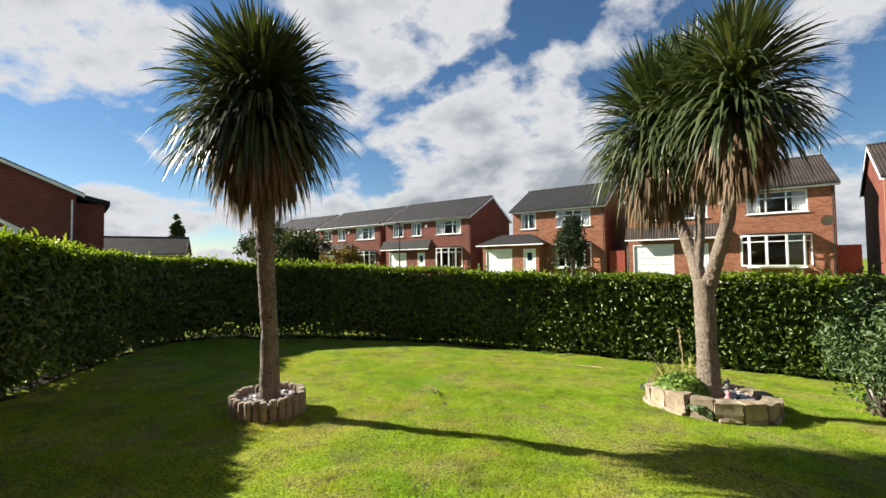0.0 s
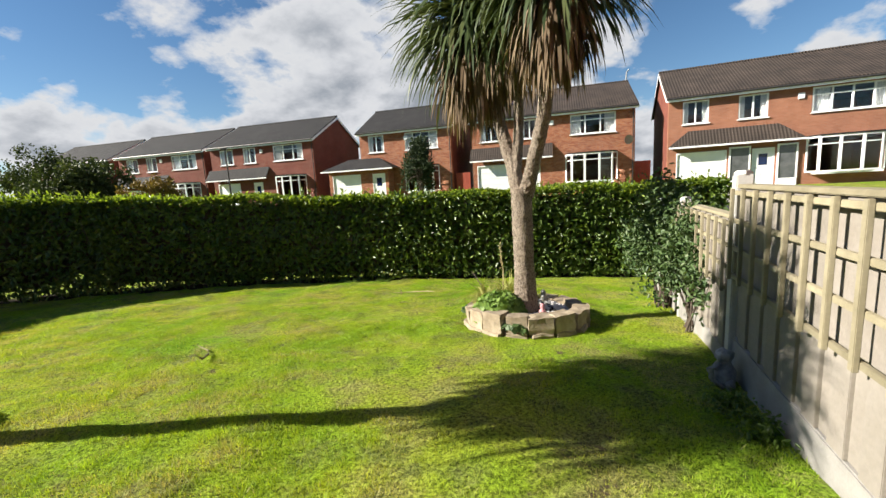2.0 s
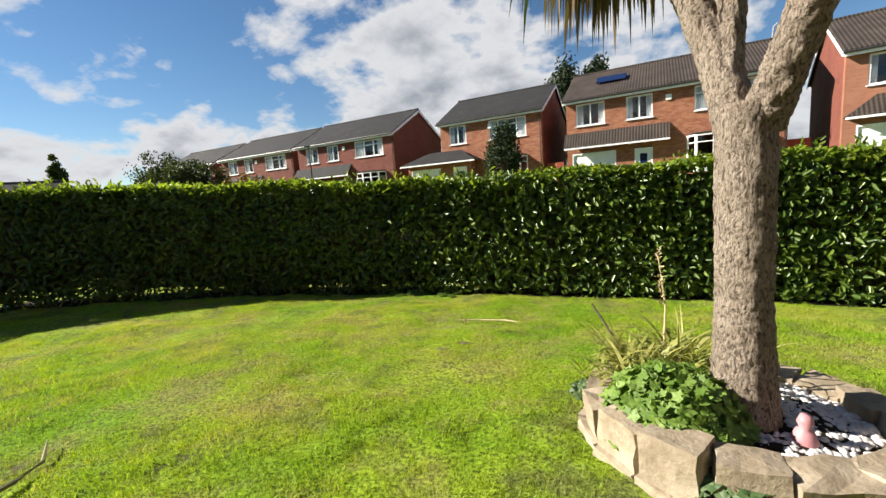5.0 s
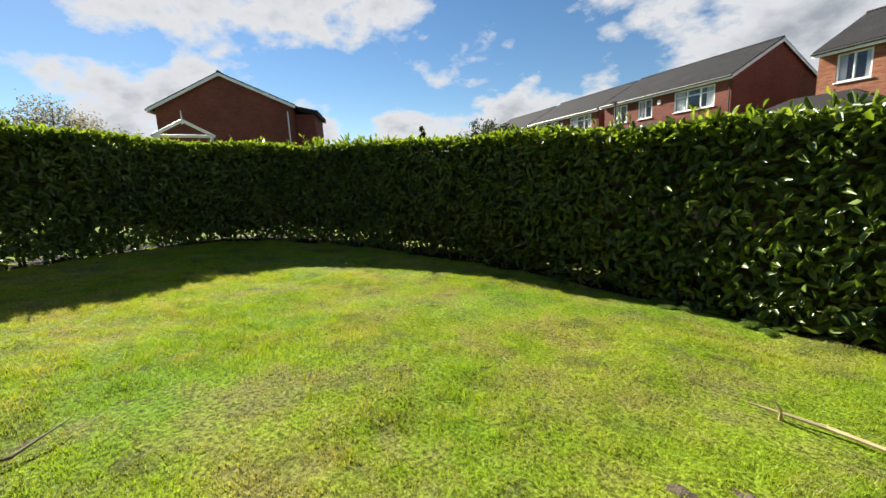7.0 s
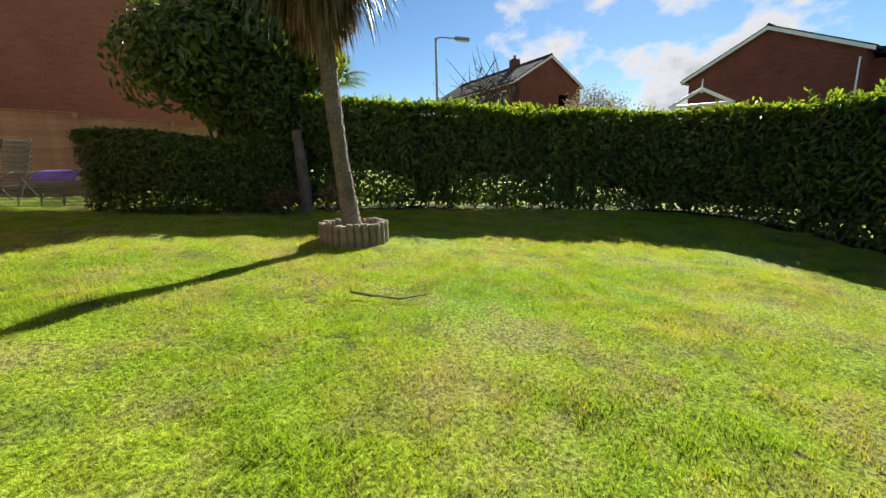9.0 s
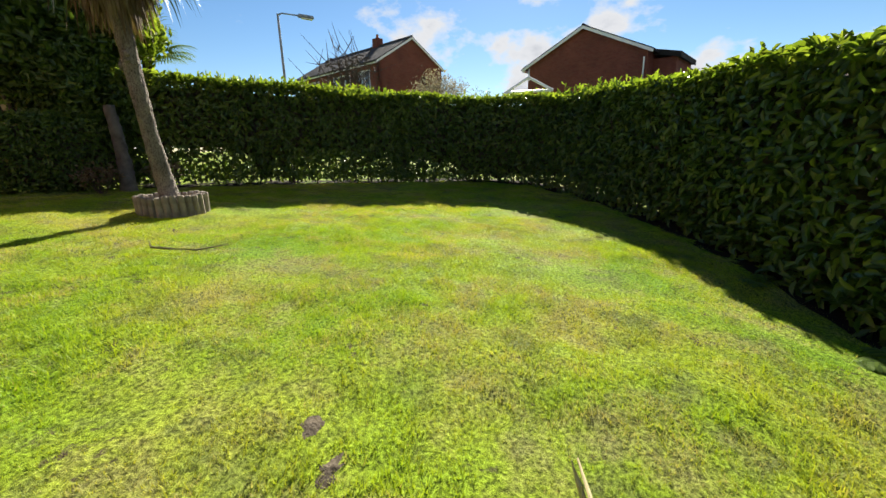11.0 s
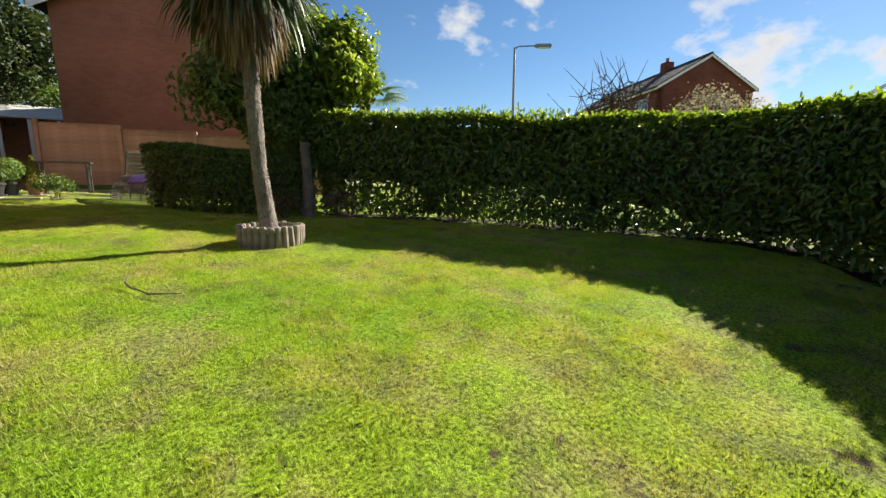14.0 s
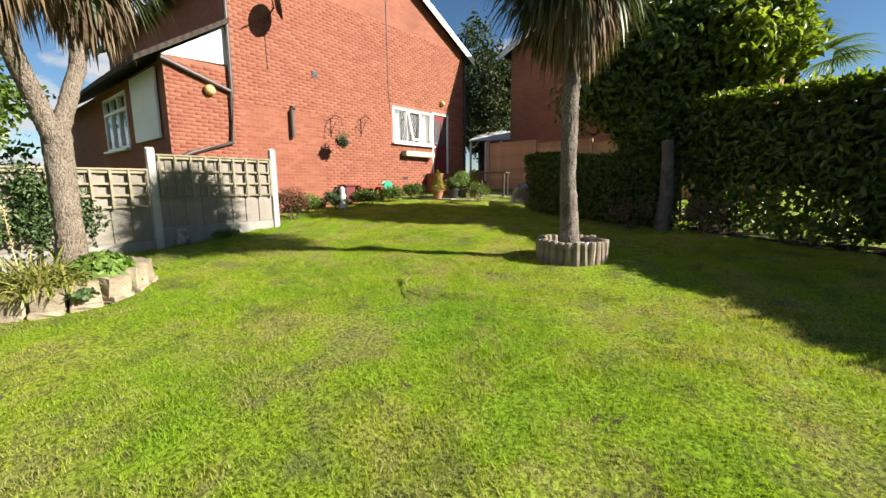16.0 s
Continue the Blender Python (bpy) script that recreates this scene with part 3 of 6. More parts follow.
def grass(name, count, height, seed):
    r = np.random.default_rng(seed)
    x, y = r.uniform(-9, 5.4, count), r.uniform(-2, 11.6, count)
    keep = in_polygon(x, y, LAWN)
    keep &= np.hypot(x - PALM1[0], y - PALM1[1]) > 0.44
    keep &= np.hypot(x - BED[0], y - BED[1]) > 0.80
    for bx_, by_, br_ in BARE:
        keep &= (np.hypot(x - bx_, (y - by_) * 1.4) > br_ * (0.1 + 1.1 * value_noise(x, y, 0.06, 3))) | (r.uniform(0, 1, count) < 0.18)
    coarse, tuft = value_noise(x, y, 0.55, 5), value_noise(x, y, 0.11, 6)
    worn = np.clip(1.6 * (value_noise(x, y, 0.9, 7) - 0.5) + 0.9 * (tuft - 0.5), 0, 1)
    keep &= r.uniform(0, 1, count) > worn * 1.25
    pit = np.clip(5 * (value_noise(x, y, 0.075, 8) - 0.66), 0, 1) * np.clip(4 * (value_noise(x, y, 0.8, 9) - 0.42), 0, 1)
    keep &= r.uniform(0, 1, count) > pit
    x, y, coarse, tuft, worn = x[keep], y[keep], coarse[keep], tuft[keep], worn[keep]
    z = terrain(x, y) + relief(x, y)
    n = len(x)
    a = r.uniform(0, math.tau, n)
    h = height * r.uniform(0.45, 1.2, n) * (0.35 + 0.55 * coarse + 1.0 * tuft ** 2) * (1 - 0.55 * worn)
    lean = r.uniform(0.15, 1.1, n)
    w = r.uniform(0.0017, 0.0036, n)
    base = np.stack([x, y, z - 0.006], 1)
    side = np.stack([np.cos(a), np.sin(a), 0 * a], 1) * w[:, None]
    b = a + math.pi / 2 + r.normal(0, 0.6, n)
    tip = base + np.stack([np.cos(b) * h * lean, np.sin(b) * h * lean, h], 1)
    v = np.stack([base - side, base + side, tip], 1).reshape(-1, 3)
    f = np.arange(3 * n).reshape(-1, 3)
    return fast_mesh(name, v, f, BLADES, kind="stuff", label="short mown lawn grass with yellowed tufts", category="grass")


bm = bmesh.new()
for bx_, by_, br_ in BARE[:2]:
    ring = [bm.verts.new((bx_ + 0.8 * br_ * random.uniform(0.35, 1.15) * math.cos(k * math.tau / 14), by_ + 0.55 * br_ * random.uniform(0.35, 1.15) * math.sin(k * math.tau / 14), 0)) for k in range(14)]
    for v in ring:
        v.co.z = ground_z(v.co.x, v.co.y) + float(relief(v.co.x, v.co.y)) - 0.004
    mid_v = bm.verts.new((bx_, by_, ground_z(bx_, by_) + float(relief(bx_, by_)) + 0.014))
    for k in range(14):
        bm.faces.new((ring[k], ring[(k + 1) % 14], mid_v))
tagged(part("bare_earth", bm, DRY_EARTH), "worn bare earth showing through the lawn", "soil", kind="structure")

grass("lawn_grass", 1500000, 0.033, 11)

# ---- hedges ----


def hedge(name, line, height, depth, label, density, seed, core=0.3, lift=0.18, sprigs=0.35, leaf=0.125, mat=None, new_mat=None, wobble=0.10):
    """A clipped laurel hedge: inner face on the line, body on its outer side (left of the way along it)."""
    r = np.random.default_rng(seed)
    root = thing(name, label, "hedge")
    pts, way = walk_line(line, 0.12)
    outw = np.stack([-way[:, 1], way[:, 0]], 1)          # away from the garden
    seg = np.linalg.norm(np.diff(pts, axis=0), axis=1).sum()

    def place(n):
        k = r.uniform(0, len(pts) - 1.001, n)
        i, t = k.astype(int), (k % 1)[:, None]
        return pts[i] * (1 - t) + pts[i + 1] * t, outw[i], k

    sets, young = [], []
    n = int(seg * height * density)
    p, o, k = place(n)
    h = r.uniform(0, 1, n) ** 0.9 * height
    h = np.maximum(h, lift + r.uniform(-0.12, 0.1, n))
    lump = wobble * (np.sin(k * 0.11 + h * 2.1) + np.sin(k * 0.047 + 3.1 * h + 1.0)) * 0.6
    into = np.abs(r.normal(0, 0.12, n)) + lump * 0.5 + 0.16 * np.clip(h / height - 0.85, 0, 1)
    xy = p + o * into[:, None]
    at = np.column_stack([xy, terrain(p[:, 0], p[:, 1]) + h])
    face = np.column_stack([-o, np.full(n, 0.35)])
    sets.append(leaf_arrays(r, at, face, leaf, leaf * 0.42, 0.5, 1.5))
    # top, with a few shoots standing up
    n = int(seg * depth * density * 1.1)
    p, o, k = place(n)
    d = r.uniform(0.0, depth, n)
    crown = height + 0.05 * np.sin(k * 0.09) + 0.04 * np.sin(k * 0.31) - 0.25 * np.clip(np.abs(d / depth - 0.5) - 0.36, 0, 1)
    at = np.column_stack([p + o * d[:, None], terrain(p[:, 0], p[:, 1]) + crown - np.abs(r.normal(0, 0.06, n))])
    up = np.column_stack([r.normal(0, 0.5, (n, 2)), np.ones(n)])
    young.append(leaf_arrays(r, at, up, leaf, leaf * 0.42, -0.4))
    n = int(seg * sprigs * 22)
    p, o, k = place(n)
    d = r.uniform(0.05, depth * 0.9, n)
    tall = r.uniform(0.03, 0.24, n) * (0.5 + 0.5 * np.sin(k * 0.05) ** 2)
    foot = np.column_stack([p + o * d[:, None], terrain(p[:, 0], p[:, 1]) + height - 0.03])
    for step in range(5):
        at = foot + np.column_stack([r.normal(0, 0.012, (n, 2)), tall * step / 4])
        young.append(leaf_arrays(r, at, r.normal(0, 1, (n, 3)) * [1, 1, 0.4], leaf * 0.85, leaf * 0.32, -1.2))
    # leaves inside and on the far side
    n = int(seg * height * density * 0.55)
    p, o, k = place(n)
    h = np.maximum(r.uniform(0, 1, n) * height, lift + r.uniform(-0.1, 0.15, n))
    at = np.column_stack([p + o * r.uniform(0.15, depth, n)[:, None], terrain(p[:, 0], p[:, 1]) + h])
    sets.append(leaf_arrays(r, at, r.normal(0, 1, (n, 3)), leaf, leaf * 0.42, 0.5))
    fast_mesh("foliage", *joined(*sets), mat or LAUREL, root, kind="stuff")
    fast_mesh("young_growth", *joined(*young), new_mat or LAUREL_NEW_LIT, root, kind="stuff", label="bright young shoots")
    bm = bmesh.new()
    for _ in range(int(seg * 5)):
        p, o, k = place(1)
        q = p[0] + o[0] * r.uniform(0.2, depth * 0.8)
        z = ground_z(*q)
        tube(bm, [(q[0], q[1], z - 0.05), (q[0] + r.normal(0, 0.05), q[1] + r.normal(0, 0.05), z + 0.5), (q[0] + r.normal(0, 0.15), q[1] + r.normal(0, 0.15), z + height * 0.8)], [0.022, 0.016, 0.006], 5)
    tagged(part("branchwork", bm, BARK_AND_SHADE, root), kind="stuff")
    # closed dark sheet behind the leaves stands in for the hedge's inner shade
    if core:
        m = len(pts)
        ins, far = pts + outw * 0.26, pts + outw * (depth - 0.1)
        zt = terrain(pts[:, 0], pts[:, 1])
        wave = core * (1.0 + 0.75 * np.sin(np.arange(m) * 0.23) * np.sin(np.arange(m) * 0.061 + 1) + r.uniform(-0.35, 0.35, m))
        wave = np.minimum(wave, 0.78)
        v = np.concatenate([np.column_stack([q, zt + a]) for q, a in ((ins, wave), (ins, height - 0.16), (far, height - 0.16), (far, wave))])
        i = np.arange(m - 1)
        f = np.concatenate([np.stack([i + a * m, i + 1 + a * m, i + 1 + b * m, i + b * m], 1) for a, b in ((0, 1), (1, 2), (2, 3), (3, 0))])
        fast_mesh("inner_shade_sheet", v, f, BARK_AND_SHADE, root)
    return root


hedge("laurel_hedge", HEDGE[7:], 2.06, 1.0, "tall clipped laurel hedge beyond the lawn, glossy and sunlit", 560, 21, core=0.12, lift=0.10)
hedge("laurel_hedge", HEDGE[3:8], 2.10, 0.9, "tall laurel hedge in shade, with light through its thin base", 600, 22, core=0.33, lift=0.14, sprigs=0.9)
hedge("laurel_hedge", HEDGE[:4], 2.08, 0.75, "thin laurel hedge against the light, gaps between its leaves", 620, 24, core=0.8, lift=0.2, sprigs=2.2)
hedge("low_hedge", [(-0.75, -0.55), (-1.5, 0.35), (-2.6, 0.95), (-3.7, 1.1)], 1.25, 0.7, "low dark evergreen hedge beside the lawn", 1500, 23, core=0.2, lift=0.08, sprigs=0.05, leaf=0.075, new_mat=SHRUB)

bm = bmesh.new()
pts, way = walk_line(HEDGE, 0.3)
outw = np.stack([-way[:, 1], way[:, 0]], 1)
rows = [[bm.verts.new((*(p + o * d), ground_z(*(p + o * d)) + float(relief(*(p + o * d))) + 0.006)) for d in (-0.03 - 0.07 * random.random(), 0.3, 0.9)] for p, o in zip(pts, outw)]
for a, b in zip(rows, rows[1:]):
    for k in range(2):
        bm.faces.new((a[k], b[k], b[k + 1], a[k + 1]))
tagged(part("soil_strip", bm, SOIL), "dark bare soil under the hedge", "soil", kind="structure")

# ---- cordylines ----


def trunk_mesh(pts, radii, sides=48, per=34, seed=0, rough=0.009):
    """A trunk with a knobbly, ridged bark, through points with radii."""
    r = random.Random(seed)
    fine_p, fine_r = [], []
    for (a, b), (ra, rb) in zip(zip(pts, pts[1:]), zip(radii, radii[1:])):
        for k in range(per):
            t = k / per
            fine_p.append(Vector(a).lerp(Vector(b), t))
            fine_r.append(ra + (rb - ra) * t)
    fine_p.append(Vector(pts[-1]))
    fine_r.append(radii[-1])
    bm = tube(bmesh.new(), fine_p, fine_r, sides)
    bm.verts.index_update()
    for v in bm.verts:
        near = fine_p[min(v.index // sides, len(fine_p) - 1)]
        d = v.co - near
        if d.length > 1e-4:
            q = v.co * 48
            s = 1.2 * noise.noise(Vector((q.x, q.y, q.z * 0.5))) + 0.5 * noise.noise(v.co * 110) + 0.5 * noise.noise(v.co * 7)
            v.co += d.normalized() * rough * s
    return bm


def crown(rng, centre, count, length, width, rise=0.80, dead=0.44):
    """Leaves of one head along its upper stem: upright at the tip, arching at the sides, hanging and dead at the foot."""
    c = np.array(centre)
    live = int(count * (1 - dead))
    k = rng.uniform(0.04, 1.0, live)
    a = rng.uniform(0, math.tau, live)
    el = -0.02 + 1.54 * k + rng.normal(0, 0.2, live)
    d = np.stack([np.cos(a) * np.cos(el), np.sin(a) * np.cos(el), np.sin(el)], 1)
    base = c + np.stack([np.cos(a) * 0.06, np.sin(a) * 0.06, 0.16 + rise * k], 1)
    sag = (2.1 * (1 - k) ** 1.3 + 0.6) * rng.uniform(0.5, 1.25, live)
    alive = blade_arrays(rng, base, d, length * (1.06 - 0.26 * k) * rng.uniform(0.72, 1.1, live), width * rng.uniform(0.7, 1.15, live), sag)
    n = count - live
    a = rng.uniform(0, math.tau, n)
    k = rng.uniform(-0.2, 0.36, n)
    d = np.stack([np.cos(a), np.sin(a), -rng.uniform(-0.35, 1.8, n)], 1)
    base = c + np.stack([np.cos(a) * 0.085, np.sin(a) * 0.085, 0.8 * k], 1)
    hang = blade_arrays(rng, base, d, length * rng.uniform(0.45, 0.82, n), width * rng.uniform(0.45, 1.0, n), rng.uniform(2.0, 5.0, n))
    return alive, hang


def cordyline(label, limbs, heads, seed, bark, rise=0.80):
    root = thing("cordyline", label, "palm tree")
    r = np.random.default_rng(seed)
    for i, (pts, radii) in enumerate(limbs):
        part("trunk" if i == 0 else "limb", trunk_mesh(pts, radii, seed=seed + i), bark, root, smooth=True)
    alive, dead = [], []
    for centre, count, length in heads:
        a, d = crown(r, centre, count, length, 0.046, rise)
        alive.append(a)
        dead.append(d)
    fast_mesh("crown", *joined(*alive), SWORD, root, kind="stuff", label="dense dark green sword-shaped leaves")
    fast_mesh("dead_skirt", *joined(*dead), SKIRT, root, kind="stuff", label="hanging dry brown leaves")
    return root


x, y = PALM1
g = ground_z(x, y)
cordyline("tall single-stemmed cordyline palm in a log-edged bed",
          [([(x, y, g), (x + 0.03, y - 0.01, g + 0.25), (x + 0.08, y - 0.07, g + 1.0), (x + 0.09, y - 0.14, g + 1.8), (x + 0.12, y - 0.24, g + 3.9)], [0.145, 0.115, 0.092, 0.095, 0.10])],
          [((x + 0.11, y - 0.25, 3.60), 2900, 1.16)], 31, BARK_GREY, rise=0.46)
x, y = PALM2
g = ground_z(x, y)
cordyline("forked cordyline palm with pale bark in a stone-edged bed",
          [([(x, y, g), (x, y, g + 0.28), (x - 0.01, y, g + 0.8), (x - 0.02, y, 1.95)], [0.19, 0.145, 0.118, 0.125]),
           ([(x - 0.04, y + 0.02, 1.82), (x - 0.10, y + 0.17, 2.25), (x - 0.23, y + 0.40, 2.8), (x - 0.46, y + 0.62, 4.1)], [0.095, 0.085, 0.075, 0.08]),
           ([(x + 0.03, y - 0.02, 1.84), (x + 0.09, y - 0.15, 2.15), (x + 0.19, y - 0.39, 2.7), (x + 0.31, y - 0.60, 4.1)], [0.095, 0.080, 0.075, 0.08]),
           ([(x - 0.07, y + 0.08, 2.05), (x + 0.0, y + 0.22, 2.7), (x + 0.04, y + 0.30, 4.0)], [0.065, 0.06, 0.06])],
          [((x - 0.48, y + 0.64, 3.66), 1900, 1.32), ((x + 0.28, y - 0.60, 3.66), 1700, 1.02), ((x - 0.06, y + 0.24, 3.82), 1000, 1.12)], 32, BARK)

# ---- fence by the drive ----
FU = Vector((0.3, 0.954, 0)).normalized()             # way along fence and house wall
FENCE0 = Vector((3.575, 2.715, 0))
fence_turn = math.degrees(math.atan2(FU.y, FU.x))


def fence_at(s, z=0.0, off=0.0):
    p = FENCE0 + FU * s + Vector((0.954, -0.3, 0)) * off
    return pose(p.x, p.y, z, 0, 0, fence_turn)


def fence_panel(s0, s1, top, mid, low, label):
    """Upright boards on a concrete gravel board, with a lattice fixed over the upper half on the garden side."""
    root = thing("board_fence", label, "fence", fence_at(s0, 0), group="fence panels")
    w = s1 - s0
    part("gravel_board", boxed(0.06, w - 0.06, -0.03, 0.03, low - 0.42, low, bevel=0.008), CONCRETE, root, "concrete gravel board")
    part("top_rail", boxed(0.06, w - 0.06, -0.045, 0.05, top - 0.03, top, bevel=0.005), LATTICE, root)
    board = None
    n = 15
    bw = (w - 0.14) / n
    for i in range(n):
        if board is None:
            board = part("board", boxed(0, bw * 1.12, -0.012, 0.012, low + 0.003, top - 0.035, bevel=0.003), BOARD, root)
            board.location = (0.07, 0, 0)
        else:
            b = new("board", board.data)
            b.parent, b.location = root, (0.07 + i * bw, 0.018 * (i % 2), 0)
    rows, cols = 3, 8
    for j in range(rows + 1):
        z = mid + (top - 0.06 - mid) * j / rows
        part("lattice_slat", boxed(0.07, w - 0.07, 0.052, 0.075, z - 0.016, z + 0.016, bevel=0.003), LATTICE, root)
    post = None
    for i in range(cols + 1):
        x = 0.09 + (w - 0.18) * i / cols
        if post is None:
            post = part("lattice_slat", boxed(-0.017, 0.017, 0.075, 0.098, mid - 0.03, top - 0.03, bevel=0.003), LATTICE, root)
            post.location = (x, 0, 0)
        else:
            b = new("lattice_slat", post.data)
            b.parent, b.location = root, (x, 0, 0)
    return root


fence_panel(0.0, 2.02, 1.90, 1.22, 0.72, "weathered board fence panel with square lattice along its top")
fence_panel(2.02, 4.04, 1.66, 1.08, 0.52, "weathered board fence panel with lattice, a shrub leaning on it")
fence_panel(4.04, 6.06, 1.52, 0.95, 0.40, "weathered board fence panel with lattice near the hedge")
for s, top in ((0.0, 2.10), (2.02, 2.0), (4.04, 1.72), (6.06, 1.62)):
    p = FENCE0 + FU * s
    post = thing("fence_post", "tall whitened concrete fence post", "fence post", fence_at(s, 0), group="fence posts")
    g = ground_z(p.x, p.y)
    bm = boxed(-0.055, 0.055, -0.055, 0.055, g - 0.1, top - 0.03, bevel=0.008)
    part("shaft", bm, POST_WHITE, post)
    part("cap", lathe([(0.062, 0), (0.062, 0.012), (0.045, 0.03)], 4, (0, 0, top - 0.03)), POST_WHITE, post)

# ---- beds ----
x, y = PALM1
g = ground_z(x, y)
bed = thing("log_edging", "round edging of upright split logs about a palm", "bed edging", pose(x, y, g))
stake = None
for i in range(28):
    a = i * math.tau / 28
    if stake is None:
        stake = part("log_stake", lathe([(0.043, -0.08), (0.045, 0.05), (0.043, 0.235), (0.034, 0.255)], 9), STAKE, bed)
    b = stake if i == 0 else new("log_stake", stake.data)
    b.parent = bed
    b.location = (0.385 * math.cos(a), 0.385 * math.sin(a), -0.02 + 0.03 * random.random())
    b.rotation_euler = (random.uniform(-0.05, 0.05), random.uniform(-0.05, 0.05), a)
fill = lathe([(0.36, 0.0), (0.36, 0.17), (0.15, 0.20), (0.01, 0.205)], 24, (x, y, g - 0.02))
tagged(part("soil_fill", fill, SOIL), "dark soil filling the log-edged bed", "soil")


def pebbles(name, spots, size, seed, mat, label):
    r = np.random.default_rng(seed)
    vs, fs = [], []
    bm = bmesh.new()
    bmesh.ops.create_icosphere(bm, subdivisions=1, radius=1.0)
    v0 = np.array([v.co for v in bm.verts])
    f0 = np.array([[v.index for v in f.verts] for f in bm.faces])
    bm.free()
    for k, (px, py, pz) in enumerate(spots):
        s = size * r.uniform(0.5, 1.3) * np.array([1, r.uniform(0.6, 1), r.uniform(0.4, 0.7)])
        a = r.uniform(0, math.tau)
        v = v0 * s * r.uniform(0.85, 1.15, v0.shape)
        v = np.column_stack([v[:, 0] * math.cos(a) - v[:, 1] * math.sin(a), v[:, 0] * math.sin(a) + v[:, 1] * math.cos(a), v[:, 2]])
        vs.append(v + [px, py, pz])
        fs.append(f0 + k * len(v0))
    return fast_mesh(name, np.concatenate(vs), np.concatenate(fs), mat, kind="stuff", label=label, category="gravel", smooth=True)


r = np.random.default_rng(8)
spots = []
for _ in range(260):
    a, d = r.uniform(0, math.tau), 0.34 * math.sqrt(r.uniform(0.12, 1))
    spots.append((x + d * math.cos(a), y + d * math.sin(a), g + 0.165 + 0.035 * (1 - d / 0.34)))
pebbles("pebble_mulch", spots, 0.022, 81, PEBBLE, "pale grey pebbles and slate round the palm stem")

bx, by, br = BED
bed = thing("stone_edging", "ring of rough cut sandstone blocks about a palm", "bed edging", pose(bx, by, 0))


def stone(length, height, depth, seed):
    r = random.Random(seed)
    bm = boxed(-length / 2, length / 2, -depth / 2, depth / 2, 0, height)
    bmesh.ops.subdivide_edges(bm, edges=bm.edges[:], cuts=2, use_grid_fill=True)
    bmesh.ops.smooth_vert(bm, verts=bm.verts[:], factor=0.14, use_axis_x=True, use_axis_y=True, use_axis_z=True)
    for v in bm.verts:
        v.co += Vector((r.uniform(-1, 1), r.uniform(-1, 1), r.uniform(-1, 1))) * 0.009
        v.co.z += 0.012 * noise.noise(v.co * 9 + Vector((seed, 0, 0)))
    return bm


n_stone = 16
for i in range(n_stone):
    a = i * math.tau / n_stone + 0.12
    rr = br - 0.10 + random.uniform(-0.03, 0.03)
    px, py = rr * math.cos(a), rr * math.sin(a)
    b = part("stone", stone(random.uniform(0.225, 0.285), random.uniform(0.18, 0.23), random.uniform(0.17, 0.22), i), SANDSTONE, bed)
    b.location = (px, py, ground_z(bx + px, by + py) + 0.035)
    b.rotation_euler = (random.uniform(-0.06, 0.06), random.uniform(-0.06, 0.06), a + math.pi / 2 + random.uniform(-0.08, 0.08))
    f = part("footing_stone", stone(0.25, 0.07, 0.2, i + 40), SANDSTONE, bed)
    f.location = (px * 1.03, py * 1.03, ground_z(bx + px, by + py) - 0.025)
    f.rotation_euler = (0, 0, a + math.pi / 2 + random.uniform(-0.15, 0.15))
g = ground_z(bx, by)
tagged(part("soil_fill", lathe([(0.59, -0.05), (0.59, 0.13), (0.35, 0.19), (0.01, 0.2)], 30, (bx, by, g)), SOIL), "dark soil filling the stone-edged bed", "soil")
spots = []
for _ in range(1900):
    a, d = r.uniform(0, math.tau), 0.56 * math.sqrt(r.uniform(0, 1))
    px, py = bx + d * math.cos(a), by + d * math.sin(a)
    if px > bx - 0.2 and np.hypot(px - PALM2[0], py - PALM2[1]) > 0.17:
        spots.append((px, py, g + 0.155 + 0.065 * (1 - d / 0.56)))
pebbles("pebble_mulch", spots, 0.023, 82, PEBBLE, "white and grey pebbles inside the stone ring")


def strap_clump(label, cx, cy, z, count, length, spread, seed, mat, width=0.019):
    rr = np.random.default_rng(seed)
    a = rr.uniform(0, math.tau, count)
    d = np.stack([np.cos(a), np.sin(a), rr.uniform(0.7, 2.6, count)], 1)
    base = np.stack([cx + rr.normal(0, spread, count), cy + rr.normal(0, spread, count), np.full(count, z)], 1)
    v, f = blade_arrays(rr, base, d, length * rr.uniform(0.6, 1.2, count), width * rr.uniform(0.6, 1.3, count), rr.uniform(0.8, 2.6, count), 6)
    root = thing("grassy_plant", label, "plant", group="strap-leaved plants")
    fast_mesh("leaf_clump", v, f, mat, root, kind="stuff")
    return root


strap_clump("arching yellow-green strap-leaved plant in the stone bed", 2.42, 6.90, g + 0.16, 300, 0.38, 0.13, 91, STRAP)
strap_clump("yellowing strap-leaved plant beside the palm stem", 2.66, 6.95, g + 0.17, 190, 0.48, 0.10, 92, STRAP)
strap_clump("arching yellow-green strap-leaved plant in the stone bed", 2.36, 6.74, g + 0.15, 130, 0.28, 0.06, 93, STRAP)

